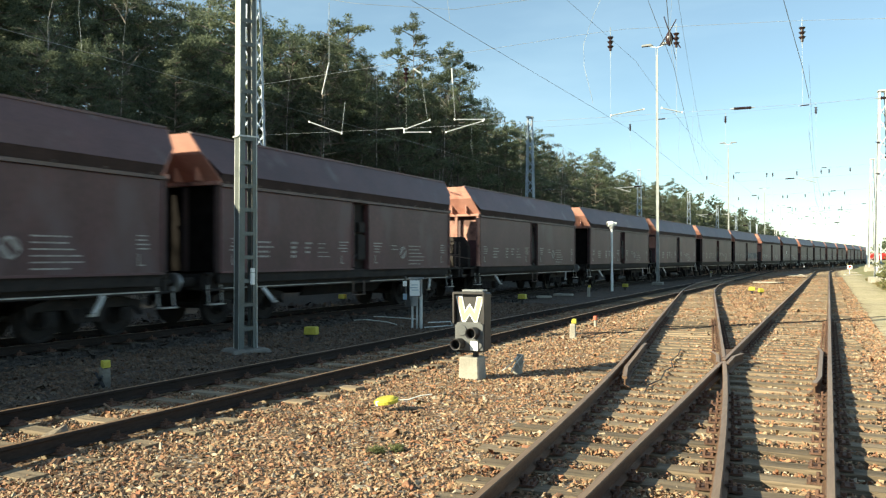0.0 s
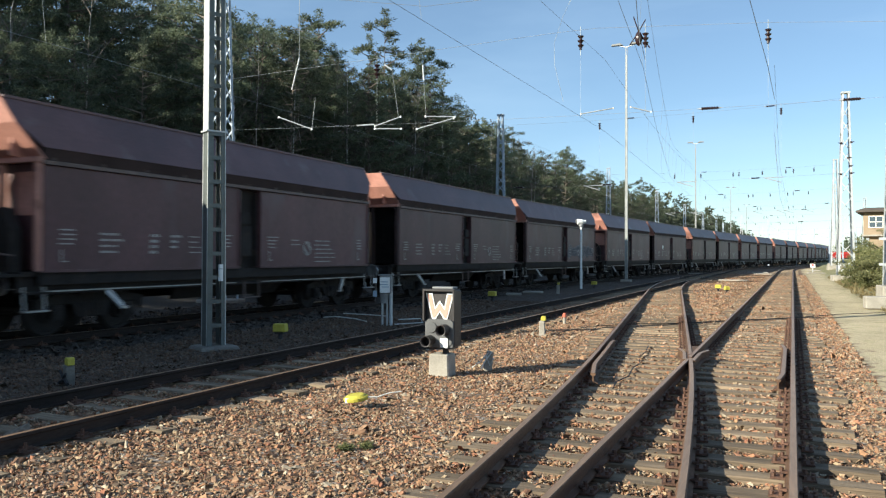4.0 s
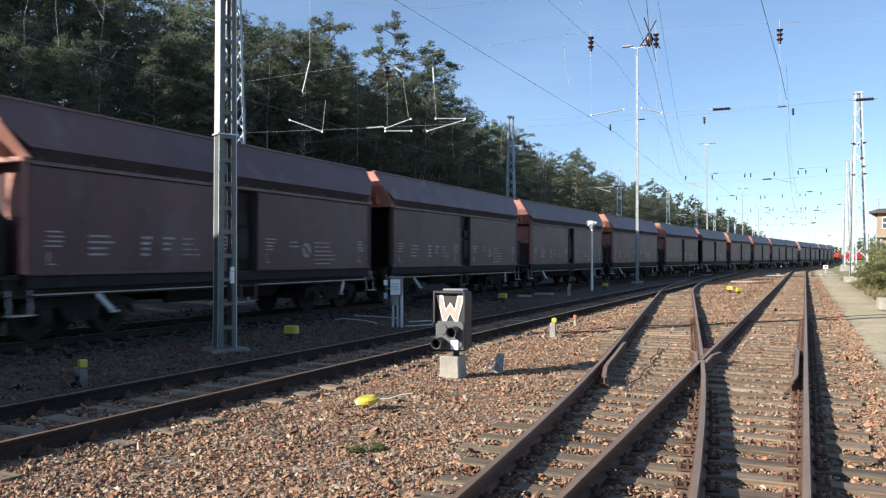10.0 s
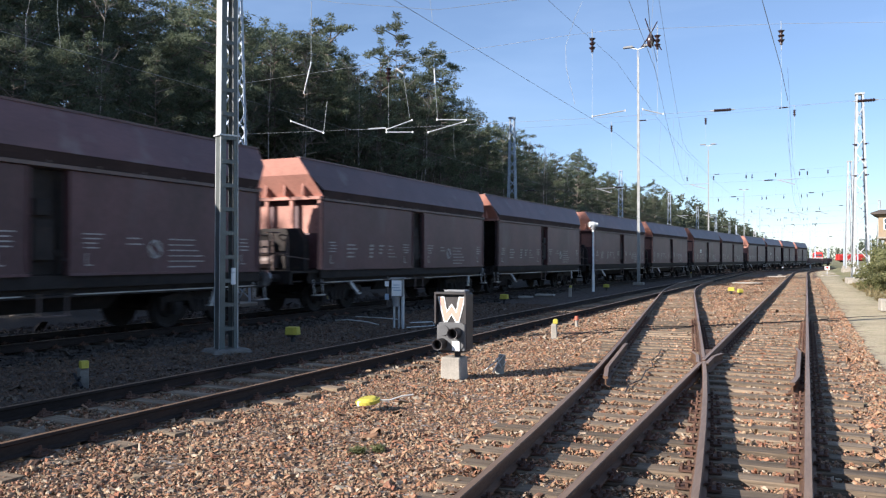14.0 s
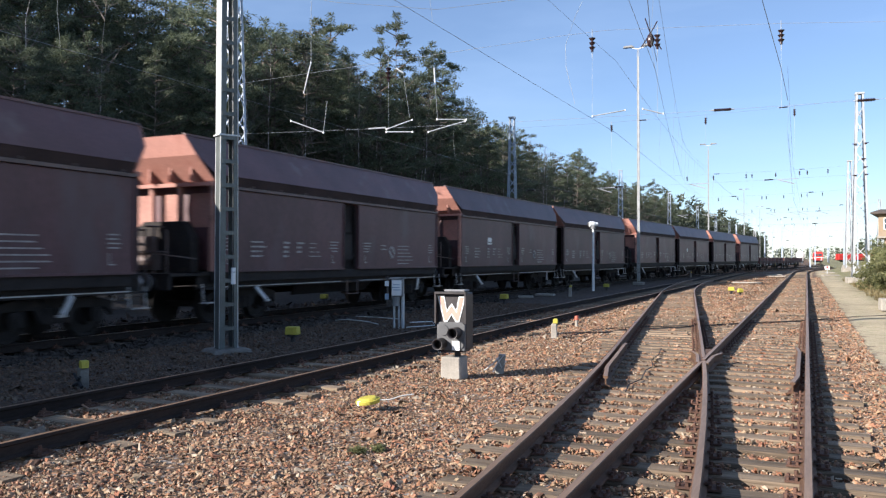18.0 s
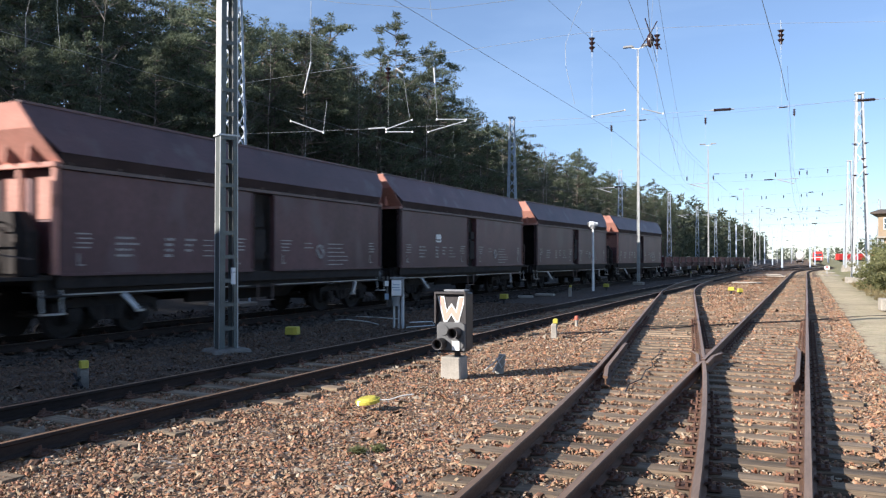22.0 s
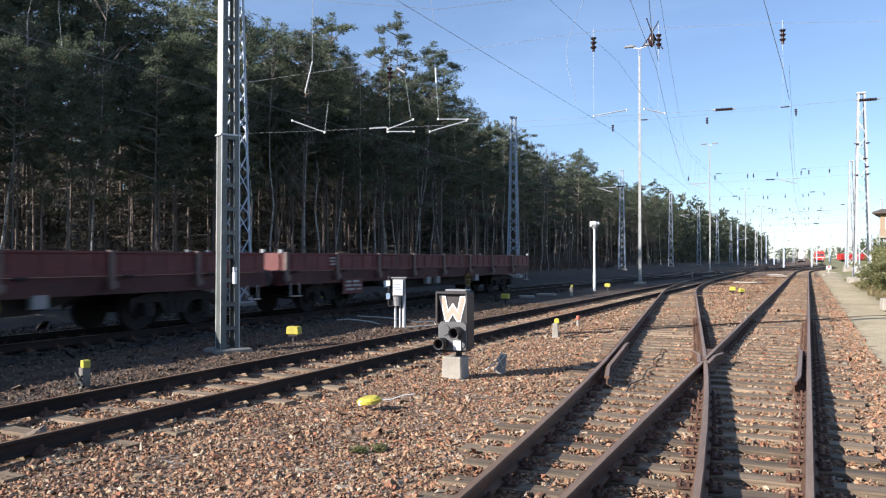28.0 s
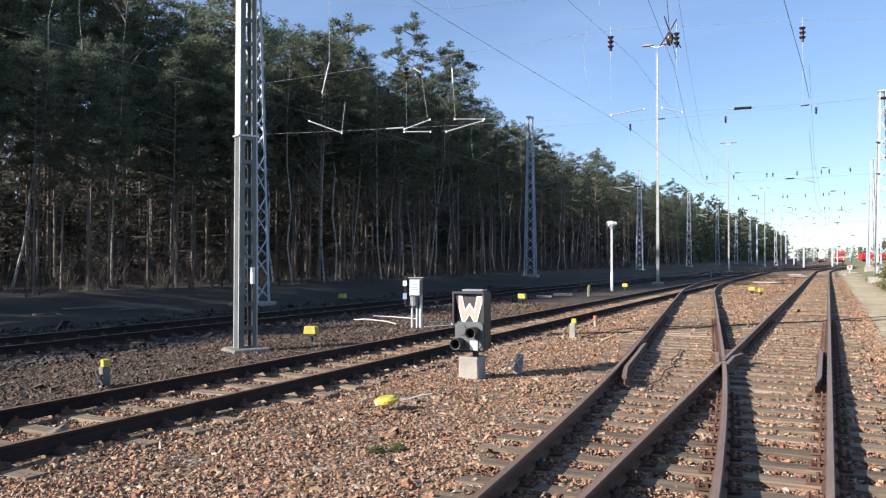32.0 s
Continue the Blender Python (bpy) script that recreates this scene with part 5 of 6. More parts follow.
# ---- masts and lamps ----
def channel_mast(x, y, h):
    """Two channels tied by flat battens, tapering upwards."""
    m = thing("catenary_mast", "grey steel mast of two channels tied by battens", "mast", pose(x, y, 0, 0, 0, 62))
    f = Shape()
    f.add([(-0.42, -0.4, -0.1), (0.42, -0.4, -0.1), (0.42, 0.4, -0.1), (-0.42, 0.4, -0.1), (-0.36, -0.34, 0.02), (0.36, -0.34, 0.03), (0.3, 0.3, 0.05), (-0.34, 0.3, 0.03)],
          [(0, 1, 5, 4), (1, 2, 6, 5), (2, 3, 7, 6), (3, 0, 4, 7), (4, 5, 6, 7), (3, 2, 1, 0)])
    part("foot", f, CONCRETE_OLD, m, bevel=0.02)
    half = lambda z: 0.14 - 0.045 * z / h
    for s in (-1, 1):
        for q in (-1, 1):
            c = Shape()
            a, b = half(0), half(h)
            dy = 0.13
            c.bar((s * (a - 0.005), q * dy, 0.0), (s * (b - 0.005), q * (dy - 0.02), h), 0.11 if s < 0 else 0.07, 0.012, (0, 1, 0))
            part("channel_flange", c, MAST_GREY, m)
        # grey web below the joint, pale web above: sunlight put into the colour
        for z0, z1, dp, mt in ((0.0, 4.15, 0.20, MAST_GREY), (4.15, h, 0.26, MAST_LIT)):
            c = Shape()
            c.bar((s * half(z0) + s * 0.045, 0, z0), (s * half(z1) + s * 0.045, 0, z1), 0.012, dp, (0, 1, 0))
            part("channel_web", c, mt, m)
        for q in (-1, 1):
            c = Shape()
            c.bar((s * half(0) + s * 0.047, q * 0.117, 0.0), (s * half(4.15) + s * 0.047, q * 0.117, 4.15), 0.014, 0.026, (0, 1, 0))
            part("channel_edge", c, MAST_LIT, m)
    z = 0.42
    while z < h - 0.2:
        for q in (-1, 1):
            b = Shape()
            b.box((0, q * 0.142, z), (2 * half(z) + 0.05, 0.01, 0.075))
            part("batten", b, MAST_GREY, m)
        z += 0.46
    s = Shape()
    s.rod((0.07, -0.17, 1.27), (0.07, -0.17, 1.50), 0.045, None, 12)
    s.box((0.07, -0.17, 1.55), (0.07, 0.07, 0.08))
    part("cable_terminal", s, WHITE, m)
    s = Shape()
    s.box((0, 0, 4.15), (0.42, 0.31, 0.03))
    part("clamp_band", s, GALV, m)
    return m


channel_mast(-10.24, 12.2, 11.5)


def lattice_mast(x, y, h, w0, w1, turn=0, mat=GALV, foot=(1.6, 0.5), label="tall grey lattice steel catenary mast", step=1.0, z0=0.0, leg=0.10):
    m = thing("catenary_mast", label, "mast", pose(x, y, z0, 0, 0, turn), "lattice masts")
    f = Shape()
    f.box((0, 0, foot[1] / 2 - 0.25), (w0 * foot[0], w0 * foot[0], foot[1] + 0.5))
    part("foot", f, CONCRETE, m, bevel=0.03)
    at = lambda sx, sy, z: (sx * (w0 + (w1 - w0) * z / h) / 2, sy * (w0 + (w1 - w0) * z / h) / 2, z)
    for sx in (-1, 1):
        for sy in (-1, 1):
            s = Shape()
            p, q = at(sx, sy, foot[1]), at(sx, sy, h)
            s.bar((p[0] - sx * leg / 2, p[1], p[2]), (q[0] - sx * leg / 2, q[1], q[2]), leg, 0.014, (0, 1, 0))
            s.bar((p[0], p[1] - sy * leg / 2, p[2]), (q[0], q[1] - sy * leg / 2, q[2]), 0.014, leg, (0, 1, 0))
            part("leg", s, mat, m)
    for face in range(4):
        z, k = foot[1] + 0.1, 0
        br = None
        c0 = [(-1, -1), (1, -1), (1, 1), (-1, 1)]
        a, b = c0[face], c0[(face + 1) % 4]
        while z + step < h:
            s = Shape()
            p, q = (at(*a, z), at(*b, z + step)) if k % 2 == 0 else (at(*b, z), at(*a, z + step))
            s.bar(p, q, 0.065, 0.012, (0, 1, 0) if face % 2 == 0 else (1, 0, 0))
            part("brace", s, mat, m)
            z += step
            k += 1
    cp = Shape()
    cp.box((0, 0, h), (w1 + 0.12, w1 + 0.12, 0.12))
    part("head_plate", cp, mat, m)
    return m


MAST_BLUE = material("blue_grey_mast_paint", (0.36, 0.42, 0.50), 0.6, 0.15, 0.15, 2, 30, 0.1)
WOOD_MASTS = [(-19.8, 24.0, 12.0), (-22.2, 62.0, 13.2), (-22.4, 105.0, 13.2), (-22.4, 146.0, 13.2), (-22.4, 186.0, 13.2), (-22.6, 228.0, 13.2), (-22.8, 272.0, 13.2)]
RIGHT_MASTS = [(3.6, 32.3, 14.0), (3.6, 66.0, 14.0), (5.0, 113.0, 14.0), (6.5, 152.0, 14.0), (14.0, 190.0, 14.0), (19.0, 235.0, 14.0), (22.0, 280.0, 14.0)]
for k, (x, y, h) in enumerate(WOOD_MASTS):
    lattice_mast(x, y, h, 0.95, 0.42, 8, MAST_BLUE, (1.4, 0.15), "blue-grey lattice mast at the edge of the wood", 0.8 if k < 3 else 1.3, ground_height(x, y))
for k, (x, y, h) in enumerate(RIGHT_MASTS):
    mast = lattice_mast(x, y, h, 1.18, 0.62 if k == 0 else 0.5, 4, GALV, (1.3 if k == 0 else 1.6, 0.75 if k == 0 else 0.4), "bright galvanised lattice mast on a concrete foundation", 1.15 if k < 3 else 1.6, ground_height(x, y), 0.13)
    for z, sx in ((10.2, -1), (10.25, 1), (9.1, 0.4), (8.5, 0.8), (7.9, -1), (7.95, 1)):
        if k > 1:
            break
        f = Shape()
        f.box((sx * 0.34, -0.36, z), (0.16, 0.12, 0.12))
        f.rod((sx * 0.36, -0.4, z), (sx * 0.36 + (0.18 if sx > 0 else -0.18), -0.4, z + 0.04), 0.04, 0.025, 8)
        part("span_clamp", f, INSUL, mast)
x, y, _ = RIGHT_MASTS[0]
stp = Shape()
stp.box((0, 0, 0), (2.3, 0.7, 0.42))
tagged(part("concrete_slab", stp, CONCRETE, bevel=0.03, at=pose(x - 0.2, y - 1.4, 0.2, 0, 0, 4)), "concrete step before the mast foundation", "concrete slab", group="concrete slabs")
cb = thing("switch_cabinet", "grey-green mast cabinet with rails and a handle box", "cabinet", pose(x + 0.05, y - 0.8, 0))
s = Shape()
s.box((0, 0, 2.05), (0.62, 0.36, 0.80))
part("box", s, GREY_BOX, cb, bevel=0.03)
s = Shape()
s.box((0.02, -0.19, 1.95), (0.22, 0.05, 0.3))
part("meter", s, WHITE, cb)
for z in (1.5, 2.4):
    s = Shape()
    s.box((0, 0.12, z), (1.75, 0.06, 0.09))
    part("rail", s, GALV, cb)
s = Shape()
s.rod((0.1, 0.1, 2.4), (0.1, 0.25, 9.5), 0.035, None, 8)
part("operating_rod", s, GALV, cb)


def yard_lamp(x, y, h, label="tall slim yard lamp with two flat heads"):
    m = thing("yard_lamp", label, "lamp post", pose(x, y, 0), "yard lamps")
    f = Shape()
    f.box((0, 0, 0.05), (0.7, 0.7, 0.2))
    part("foot", f, CONCRETE, m, bevel=0.03)
    for s in (-1, 1):
        p = Shape()
        p.bar((s * 0.085, 0, 0.1), (s * 0.05, 0, h), 0.03, 0.10, (0, 1, 0))
        part("stile", p, LAMP_GREY, m)
    z = 0.5
    while z < h - 0.3:
        b = Shape()
        b.box((0, 0, z), (0.15 - 0.07 * z / h, 0.08, 0.60))
        part("batten", b, LAMP_GREY, m)
        z += 0.62
    for s in (-1, 1):
        a = Shape()
        a.bar((0, 0, h), (s * 0.5, 0, h + 0.14), 0.07, 0.06)
        part("arm", a, GALV, m)
        l = Shape()
        l.extrude([(-0.40, -0.03), (0.42, -0.03), (0.36, 0.09), (-0.2, 0.12)], "y", -0.13, 0.13, pose(s * 0.62, 0, h + 0.18, 0, 0, 0 if s > 0 else 180))
        part("lamp_head", l, GREY_BOX, m, bevel=0.02)
    return m


yard_lamp(-10.5, 55.0, 16.2)
yard_lamp(-11.4, 106.0, 16.2, "distant slim yard lamp with two flat heads")
yard_lamp(-12.0, 178.0, 16.2, "distant slim yard lamp with two flat heads")
for x, y, h in ((-11.8, 212.0, 12.0), (-4.6, 300.0, 13.0), (-10.5, 330.0, 13.0)):
    lattice_mast(x, y, h, 0.7, 0.4, 3, GALV, (1.4, 0.2), "distant lattice mast standing between the tracks", 2.4)
yard_lamp(-12.0, 240.0, 16.2, "distant slim yard lamp with two flat heads")


def white_pole(x, y):
    m = thing("camera_pole", "white pole carrying a round white device head", "pole", pose(x, y, 0))
    s = Shape()
    s.rod((0, 0, -0.1), (0, 0, 1.0), 0.075, None, 12)
    s.rod((0, 0, 1.0), (0, 0, 3.45), 0.058, None, 12)
    part("pole", s, WHITE, m, smooth=False)
    hd = Shape()
    hd.rod((-0.20, -0.1, 3.66), (0.04, 0.05, 3.66), 0.15, 0.165, 16)
    hd.rod((0.04, 0.05, 3.66), (0.23, 0.14, 3.68), 0.13, 0.08, 14)
    part("device_head", hd, WHITE, m, bevel=0.02)
    nk = Shape()
    nk.rod((0, 0, 3.4), (0, 0, 3.55), 0.13, None, 12)
    part("neck", nk, GREY_BOX, m)
    ln = Shape()
    ln.rod((-0.26, -0.108, 3.68), (-0.238, -0.099, 3.68), 0.10, None, 14)
    part("lens", ln, GREY_BOX, m)


white_pole(-10.73, 43.2)


# ---- overhead line ----
def wire(name, pts, r, label, group):
    s = Shape()
    s.tube(pts, r, 5)
    return tagged(part(name, s, WIRE), label, "overhead wire", group)


def insulator(at, axis=(0, 0, -1), ln=0.62, parent=None):
    ax = Vector(axis).normalized()
    p = Vector(at)
    i = Shape()
    for k in range(3):
        c = p + ax * (0.10 + k * ln * 0.27)
        i.rod(c, c + ax * 0.07, 0.12, 0.07, 12)
        i.rod(c + ax * 0.07, c + ax * 0.17, 0.05, None, 8)
    ob = part("insulator", i, INSUL, parent)
    r = Shape()
    r.rod(p - ax * 0.25, p + ax * 0.1, 0.012, None, 6)
    r.rod(p + ax * ln, p + ax * (ln + 0.2), 0.012, None, 6)
    part("hanger", r, WIRE, parent)
    return ob


def rod_insulator(at, axis, parent, ln=0.6, r=0.055):
    """A slim ribbed rod insulator lying in a span wire."""
    ax, p = Vector(axis).normalized(), Vector(at)
    s = Shape()
    s.rod(p - ax * ln / 2, p + ax * ln / 2, r * 0.75, None, 8)
    for k in range(7):
        c = p + ax * ln * (k / 6 - 0.5) * 0.86
        s.rod(c - ax * 0.012, c + ax * 0.012, r * 1.15, r, 10)
    part("rod_insulator", s, INSUL, parent)
    for e in (-1, 1):
        s = Shape()
        s.rod(p + ax * e * ln / 2, p + ax * e * (ln / 2 + 0.14), 0.03, 0.014, 6)
        part("end_fitting", s, GALV, parent)


def headspan(pl, pr, ups, lows, tracks, arms=True, detail=True, ins=(), uppers=()):
    """Cross-span wires between two masts, with an insulator and steady arm over each track."""
    h = thing("headspan", "cross-span wires with brown insulators over the tracks", "overhead wire", group="headspans")
    a, b = Vector(pl), Vector(pr)
    at = lambda k, z: Vector((a.x + (b.x - a.x) * k, a.y + (b.y - a.y) * k, z))
    if uppers:
        def up(k):
            for (k0, z0), (k1, z1) in zip(uppers, uppers[1:]):
                if k <= k1:
                    break
            return z0 + (z1 - z0) * (k - k0) / (k1 - k0)
    else:
        up = lambda k: ups[0] + (ups[1] - ups[0]) * k - 1.0 * k * (1 - k)
    lo = lambda k: lows[0] + (lows[1] - lows[0]) * k - 0.5 * k * (1 - k)
    for nm, fn, r in (("upper_wire", up, 0.006), ("lower_wire", lo, 0.0045)):
        s = Shape()
        s.tube([at(k / 16, fn(k / 16)) for k in range(17)], r if detail else 0.010, 4)
        part(nm, s, GALV if uppers else WIRE, h)
    ln = (b - a).length
    for x in tracks:
        k = (x - a.x) / (b.x - a.x)
        insulator(at(k, up(k) - 0.15), (0, 0, -1), 0.62, h)
        if detail:
            s = Shape()
            s.tube([at(k, up(k) - 0.9), at(k, lo(k) - 0.1)], 0.004, 4)
            part("dropper", s, WIRE, h)
        if arms:
            e = 1.25 / ln
            s = Shape()
            s.rod(at(k - e, lo(k - e)), at(k, lo(k) - 0.42), 0.032, None, 6)
            s.rod(at(k - e * 0.9, lo(k) - 0.06), at(k + e * 0.2, lo(k) - 0.02), 0.022, None, 6)
            part("steady_arm", s, GALV, h)
    along = lambda fn, k: at(k + 0.01, fn(k + 0.01)) - at(k - 0.01, fn(k - 0.01))
    rk = random.Random(ln)
    for kx in ins or (0.06, 0.30 + 0.1 * rk.random(), 0.62 + 0.25 * rk.random()):
        rod_insulator(at(kx, lo(kx)), along(lo, kx), h, 0.6 if detail else 0.8, 0.055 if detail else 0.09)
    if not ins:
        for kx in (0.35 + 0.1 * rk.random(), 0.8):
            rod_insulator(at(kx, up(kx)), along(up, kx), h, 0.6 if detail else 0.8, 0.055 if detail else 0.09)
    return h


def zig(line, y0, y1, z, n, sag=0.0):
    pts = []
    for k in range(n + 1):
        y = y0 + (y1 - y0) * k / n
        f = (k / n)
        pts.append((line(y), y, z - sag * 4 * f * (1 - f)))
    return pts


near_span = headspan((-19.8, 24.0, 0), (3.7, 32.32, 0), (9.0, 10.15), (6.5, 7.5), (-14.2, -7.1, -4.9, -0.8), arms=False, ins=(0.726, 0.925), uppers=((0.0, 8.4), (0.29, 9.3), (0.547, 10.1), (0.8, 10.2), (1.0, 10.15)))
for p, q in (((-17.71, 24.74, 6.97), (-16.53, 25.16, 6.51)), ((-14.27, 25.96, 6.60), (-13.36, 26.28, 6.94)), ((-14.27, 25.96, 6.50), (-13.34, 26.29, 6.49)), ((-12.78, 26.49, 6.48), (-11.49, 26.94, 6.86)),
             ((-12.48, 26.59, 6.94), (-11.45, 26.96, 6.92)), ((-7.09, 28.5, 6.97), (-5.99, 28.89, 7.17)), ((-5.39, 29.1, 7.2), (-4.71, 29.34, 7.02))):
    s = Shape()
    s.rod(p, q, 0.021, None, 8)
    for e in (p, q):
        s.box(e, (0.045, 0.045, 0.07))
    part("steady_arm", s, GALV, near_span)
for p, q, r, mt in (((-16.99, 25.0, 11.5), (-16.99, 25.0, 9.1), 0.01, WIRE), ((-16.99, 25.0, 9.2), (-17.25, 24.9, 8.0), 0.025, GALV), ((-13.44, 26.25, 7.0), (-13.68, 26.17, 8.7), 0.008, WIRE), ((-13.68, 26.17, 8.7), (-13.95, 26.1, 8.9), 0.03, GALV),
                    ((-12.46, 26.6, 6.95), (-12.55, 26.57, 8.3), 0.008, WIRE), ((-12.55, 26.57, 8.3), (-12.58, 26.56, 8.86), 0.03, GALV), ((-16.53, 25.16, 6.5), (-16.4, 25.2, 7.7), 0.01, WIRE), ((-14.9, 25.7, 6.62), (-14.3, 25.95, 6.66), 0.03, GALV)):
    s = Shape()
    s.rod(p, q, r, None, 6)
    part("hanger", s, mt, near_span)
# a tensioning weight with two stays where the branch wire is tied to the span
tw = Shape()
tw.loft([[(-5.13 + r * math.cos(a * 0.628), 29.2 + r * math.sin(a * 0.628), z) for a in range(10)] for r, z in ((0.03, 9.98), (0.11, 9.86), (0.14, 9.68), (0.10, 9.52), (0.03, 9.44))])
part("tension_weight", tw, INSUL, near_span, smooth=True)
for p, q in (((-5.13, 29.2, 9.95), (-5.45, 29.1, 9.45)), ((-5.13, 29.2, 9.95), (-4.75, 29.3, 9.35)), ((-5.13, 29.2, 9.95), (-5.3, 29.1, 10.5)), ((-5.13, 29.2, 9.95), (-4.9, 29.3, 10.4))):
    s = Shape()
    s.rod(p, q, 0.022, None, 6)
    part("stay", s, INSUL, near_span)
wire("jumper_wire", [(-7.44, 28.4, 11.2), (-7.7, 28.3, 10.6), (-8.02, 28.2, 9.6), (-8.0, 28.2, 8.8), (-7.7, 28.3, 7.43)], 0.007, "curved jumper wire linking two overhead wires", "tie wires")
for (xl, yl, hl), (xr, yr, hr) in list(zip(WOOD_MASTS, RIGHT_MASTS))[1:]:
    headspan((xl, yl, 0), (xr, yr, 0), (12.6, 13.6), (7.4, 8.0), (-14.2, -7.1, -0.8) if yl < 100 else (-14.2, -11.0, -7.1, -6.4, -3.6, -0.8, 0.1, 2.5), arms=yl < 120, detail=yl < 120)
def through_points(pts):
    """A line of x against y through a few supports."""
    def line(y):
        for (y0, x0), (y1, x1) in zip(pts, pts[1:]):
            if y <= y1:
                break
        return x0 + (x1 - x0) * (y - y0) / (y1 - y0)
    return line


WIRE_C = through_points(((-60, -7.6), (28.0, -6.1), (63.5, -7.3), (108, -6.9), (150, -7.3), (190, -6.9)))
WIRE_A = through_points(((-30, 0.6), (17, -3.0), (29, -4.45), (48.5, -6.6), (63, -7.0)))
WIRE_B = through_points(((31.2, -0.6), (66, -0.9), (110, -0.6)))
for line, z, spans in ((WIRE_C, 6.2, ((-60, 28.0), (28.0, 63.5), (63.5, 108), (108, 150), (150, 190))),
                       (lambda y: D_X, 6.2, ((-60, 26), (26, 63), (63, 106), (106, 147), (147, 187))),
                       (WIRE_B, 6.3, ((31.2, 66), (66, 110))),
                       (WIRE_A, 6.3, ((-30, 29), (29, 63)))):
    for y0, y1 in spans:
        wire("contact_wire", zig(line, y0, y1, z, 6, 0.03), 0.005 if y1 < 70 else 0.008, "overhead contact wire above a track", "contact wires")
        wire("messenger_wire", zig(line, y0, y1, 8.75, 8, 0.3), 0.0048 if y1 < 70 else 0.0075, "sagging messenger wire above a track", "messenger wires")
        for k in range(1, 6):
            f = k / 6
            yy = y0 + (y1 - y0) * f
            if yy < 4 or yy > 110:
                continue
            wire("dropper_wire", [(line(yy), yy, z), (line(yy) - 0.1, yy, 7.0), (line(yy), yy, 8.75 - 1.2 * f * (1 - f))], 0.0035, "thin dropper between contact and messenger wire", "droppers")
wire("tie_wire", [(-1.07, 22.7, 8.75), (-0.75, 28.5, 8.1), (-0.6, 31.2, 7.5)], 0.010, "tie wire slanting down to the cross-span", "tie wires")
wire("tie_wire", [(-3.2, 17.0, 9.3), (-4.33, 24.6, 8.75), (-4.9, 29.2, 8.9)], 0.010, "tie wire slanting to the cross-span", "tie wires")
wire("top_span_wire", [(-19.8, 24.0, 12.2), (-16.0, 25.3, 11.4), (-12.5, 26.6, 11.05), (-8.0, 28.2, 11.5), (-2.0, 30.3, 12.6), (4.2, 32.5, 13.8)], 0.008, "uppermost cross-span wire between the masts", "headspans")


# ---- right side: signal box, bushes, far trains ----
BRICK = material("yellow_brick", (0.28, 0.215, 0.15), 0.9, 0, 0.2, 1.0, 30, 0.5, spots=(0.36, 0.24, 0.13))
ROOF = material("dark_roof_felt", (0.09, 0.075, 0.065), 0.9, 0, 0.2, 2, 20, 0.3)
GLASS = material("dark_window_glass", (0.05, 0.07, 0.09), 0.08, 0, 0.1, 1, 10, 0, spec=0.9)
FRAME = material("white_window_frame", (0.75, 0.74, 0.70), 0.6, 0, 0.06, 3, 30, 0)


def signal_box(x, y):
    w = thing("signal_box", "yellow brick signal box with overhanging upper storey", "building", pose(x, y, -1.0, 0, 0, -8))
    b = Shape()
    b.box((0, 0, 2.4), (4.6, 7.0, 5.2))
    part("lower_wall", b, BRICK, w, bevel=0.03)
    b = Shape()
    b.box((0, 0, 6.3), (5.6, 8.0, 2.5))
    part("upper_wall", b, BRICK, w, bevel=0.03)
    b = Shape()
    b.box((0, 0, 5.05), (5.9, 8.3, 0.18))
    part("cornice", b, CONCRETE, w)
    r = Shape()
    r.add([(-3.5, -4.7, 7.55), (3.5, -4.7, 7.55), (3.5, 4.7, 7.55), (-3.5, 4.7, 7.55), (-3.5, -4.7, 7.72), (3.5, -4.7, 7.72), (3.5, 4.7, 7.72), (-3.5, 4.7, 7.72), (-2.6, -3.8, 8.05), (2.6, -3.8, 8.05), (2.6, 3.8, 8.05), (-2.6, 3.8, 8.05)],
          [(3, 2, 1, 0), (0, 1, 5, 4), (1, 2, 6, 5), (2, 3, 7, 6), (3, 0, 4, 7), (4, 5, 9, 8), (5, 6, 10, 9), (6, 7, 11, 10), (7, 4, 8, 11), (8, 9, 10, 11)])
    part("roof", r, ROOF, w)
    for k, (cx, cy, horiz) in enumerate([(-1.6, -4.0, True), (0, -4.0, True), (1.6, -4.0, True), (-2.8, -2.6, False), (-2.8, 0, False), (-2.8, 2.6, False)]):
        g = Shape()
        g.box((cx, cy, 6.5), (1.3, 0.06, 1.2) if horiz else (0.06, 1.6, 1.2))
        win = part("window", g, GLASS, w)
        f = Shape()
        for dz in (-0.6, 0, 0.6):
            f.box((cx, cy, 6.5 + dz), (1.42, 0.12, 0.08) if horiz else (0.12, 1.72, 0.08))
        for d in (-0.5, 0, 0.5):
            f.box((cx + (d * 1.32 if horiz else 0), cy + (0 if horiz else d * 1.62), 6.5), (0.08, 0.12, 1.25) if horiz else (0.12, 0.08, 1.25))
        part("window_frame", f, FRAME, win)
    g = Shape()
    g.box((0.3, -3.52, 2.6), (0.9, 0.06, 1.3))
    part("window", g, GLASS, w)


signal_box(10.3, 100)
ch = thing("chimney", "tall square brown brick chimney beside the signal box", "chimney", pose(11.6, 110, 0, 0, 0, 42))
s = Shape()
s.box((0, 0, 6.1), (0.95, 0.95, 13.2))
part("stack", s, material("brown_brick", (0.23, 0.19, 0.16), 0.9, 0, 0.25, 2, 30, 0.5), ch, bevel=0.03)
s = Shape()
s.box((0, 0, 12.72), (1.06, 1.06, 0.12))
part("crown_course", s, ROOF, ch)


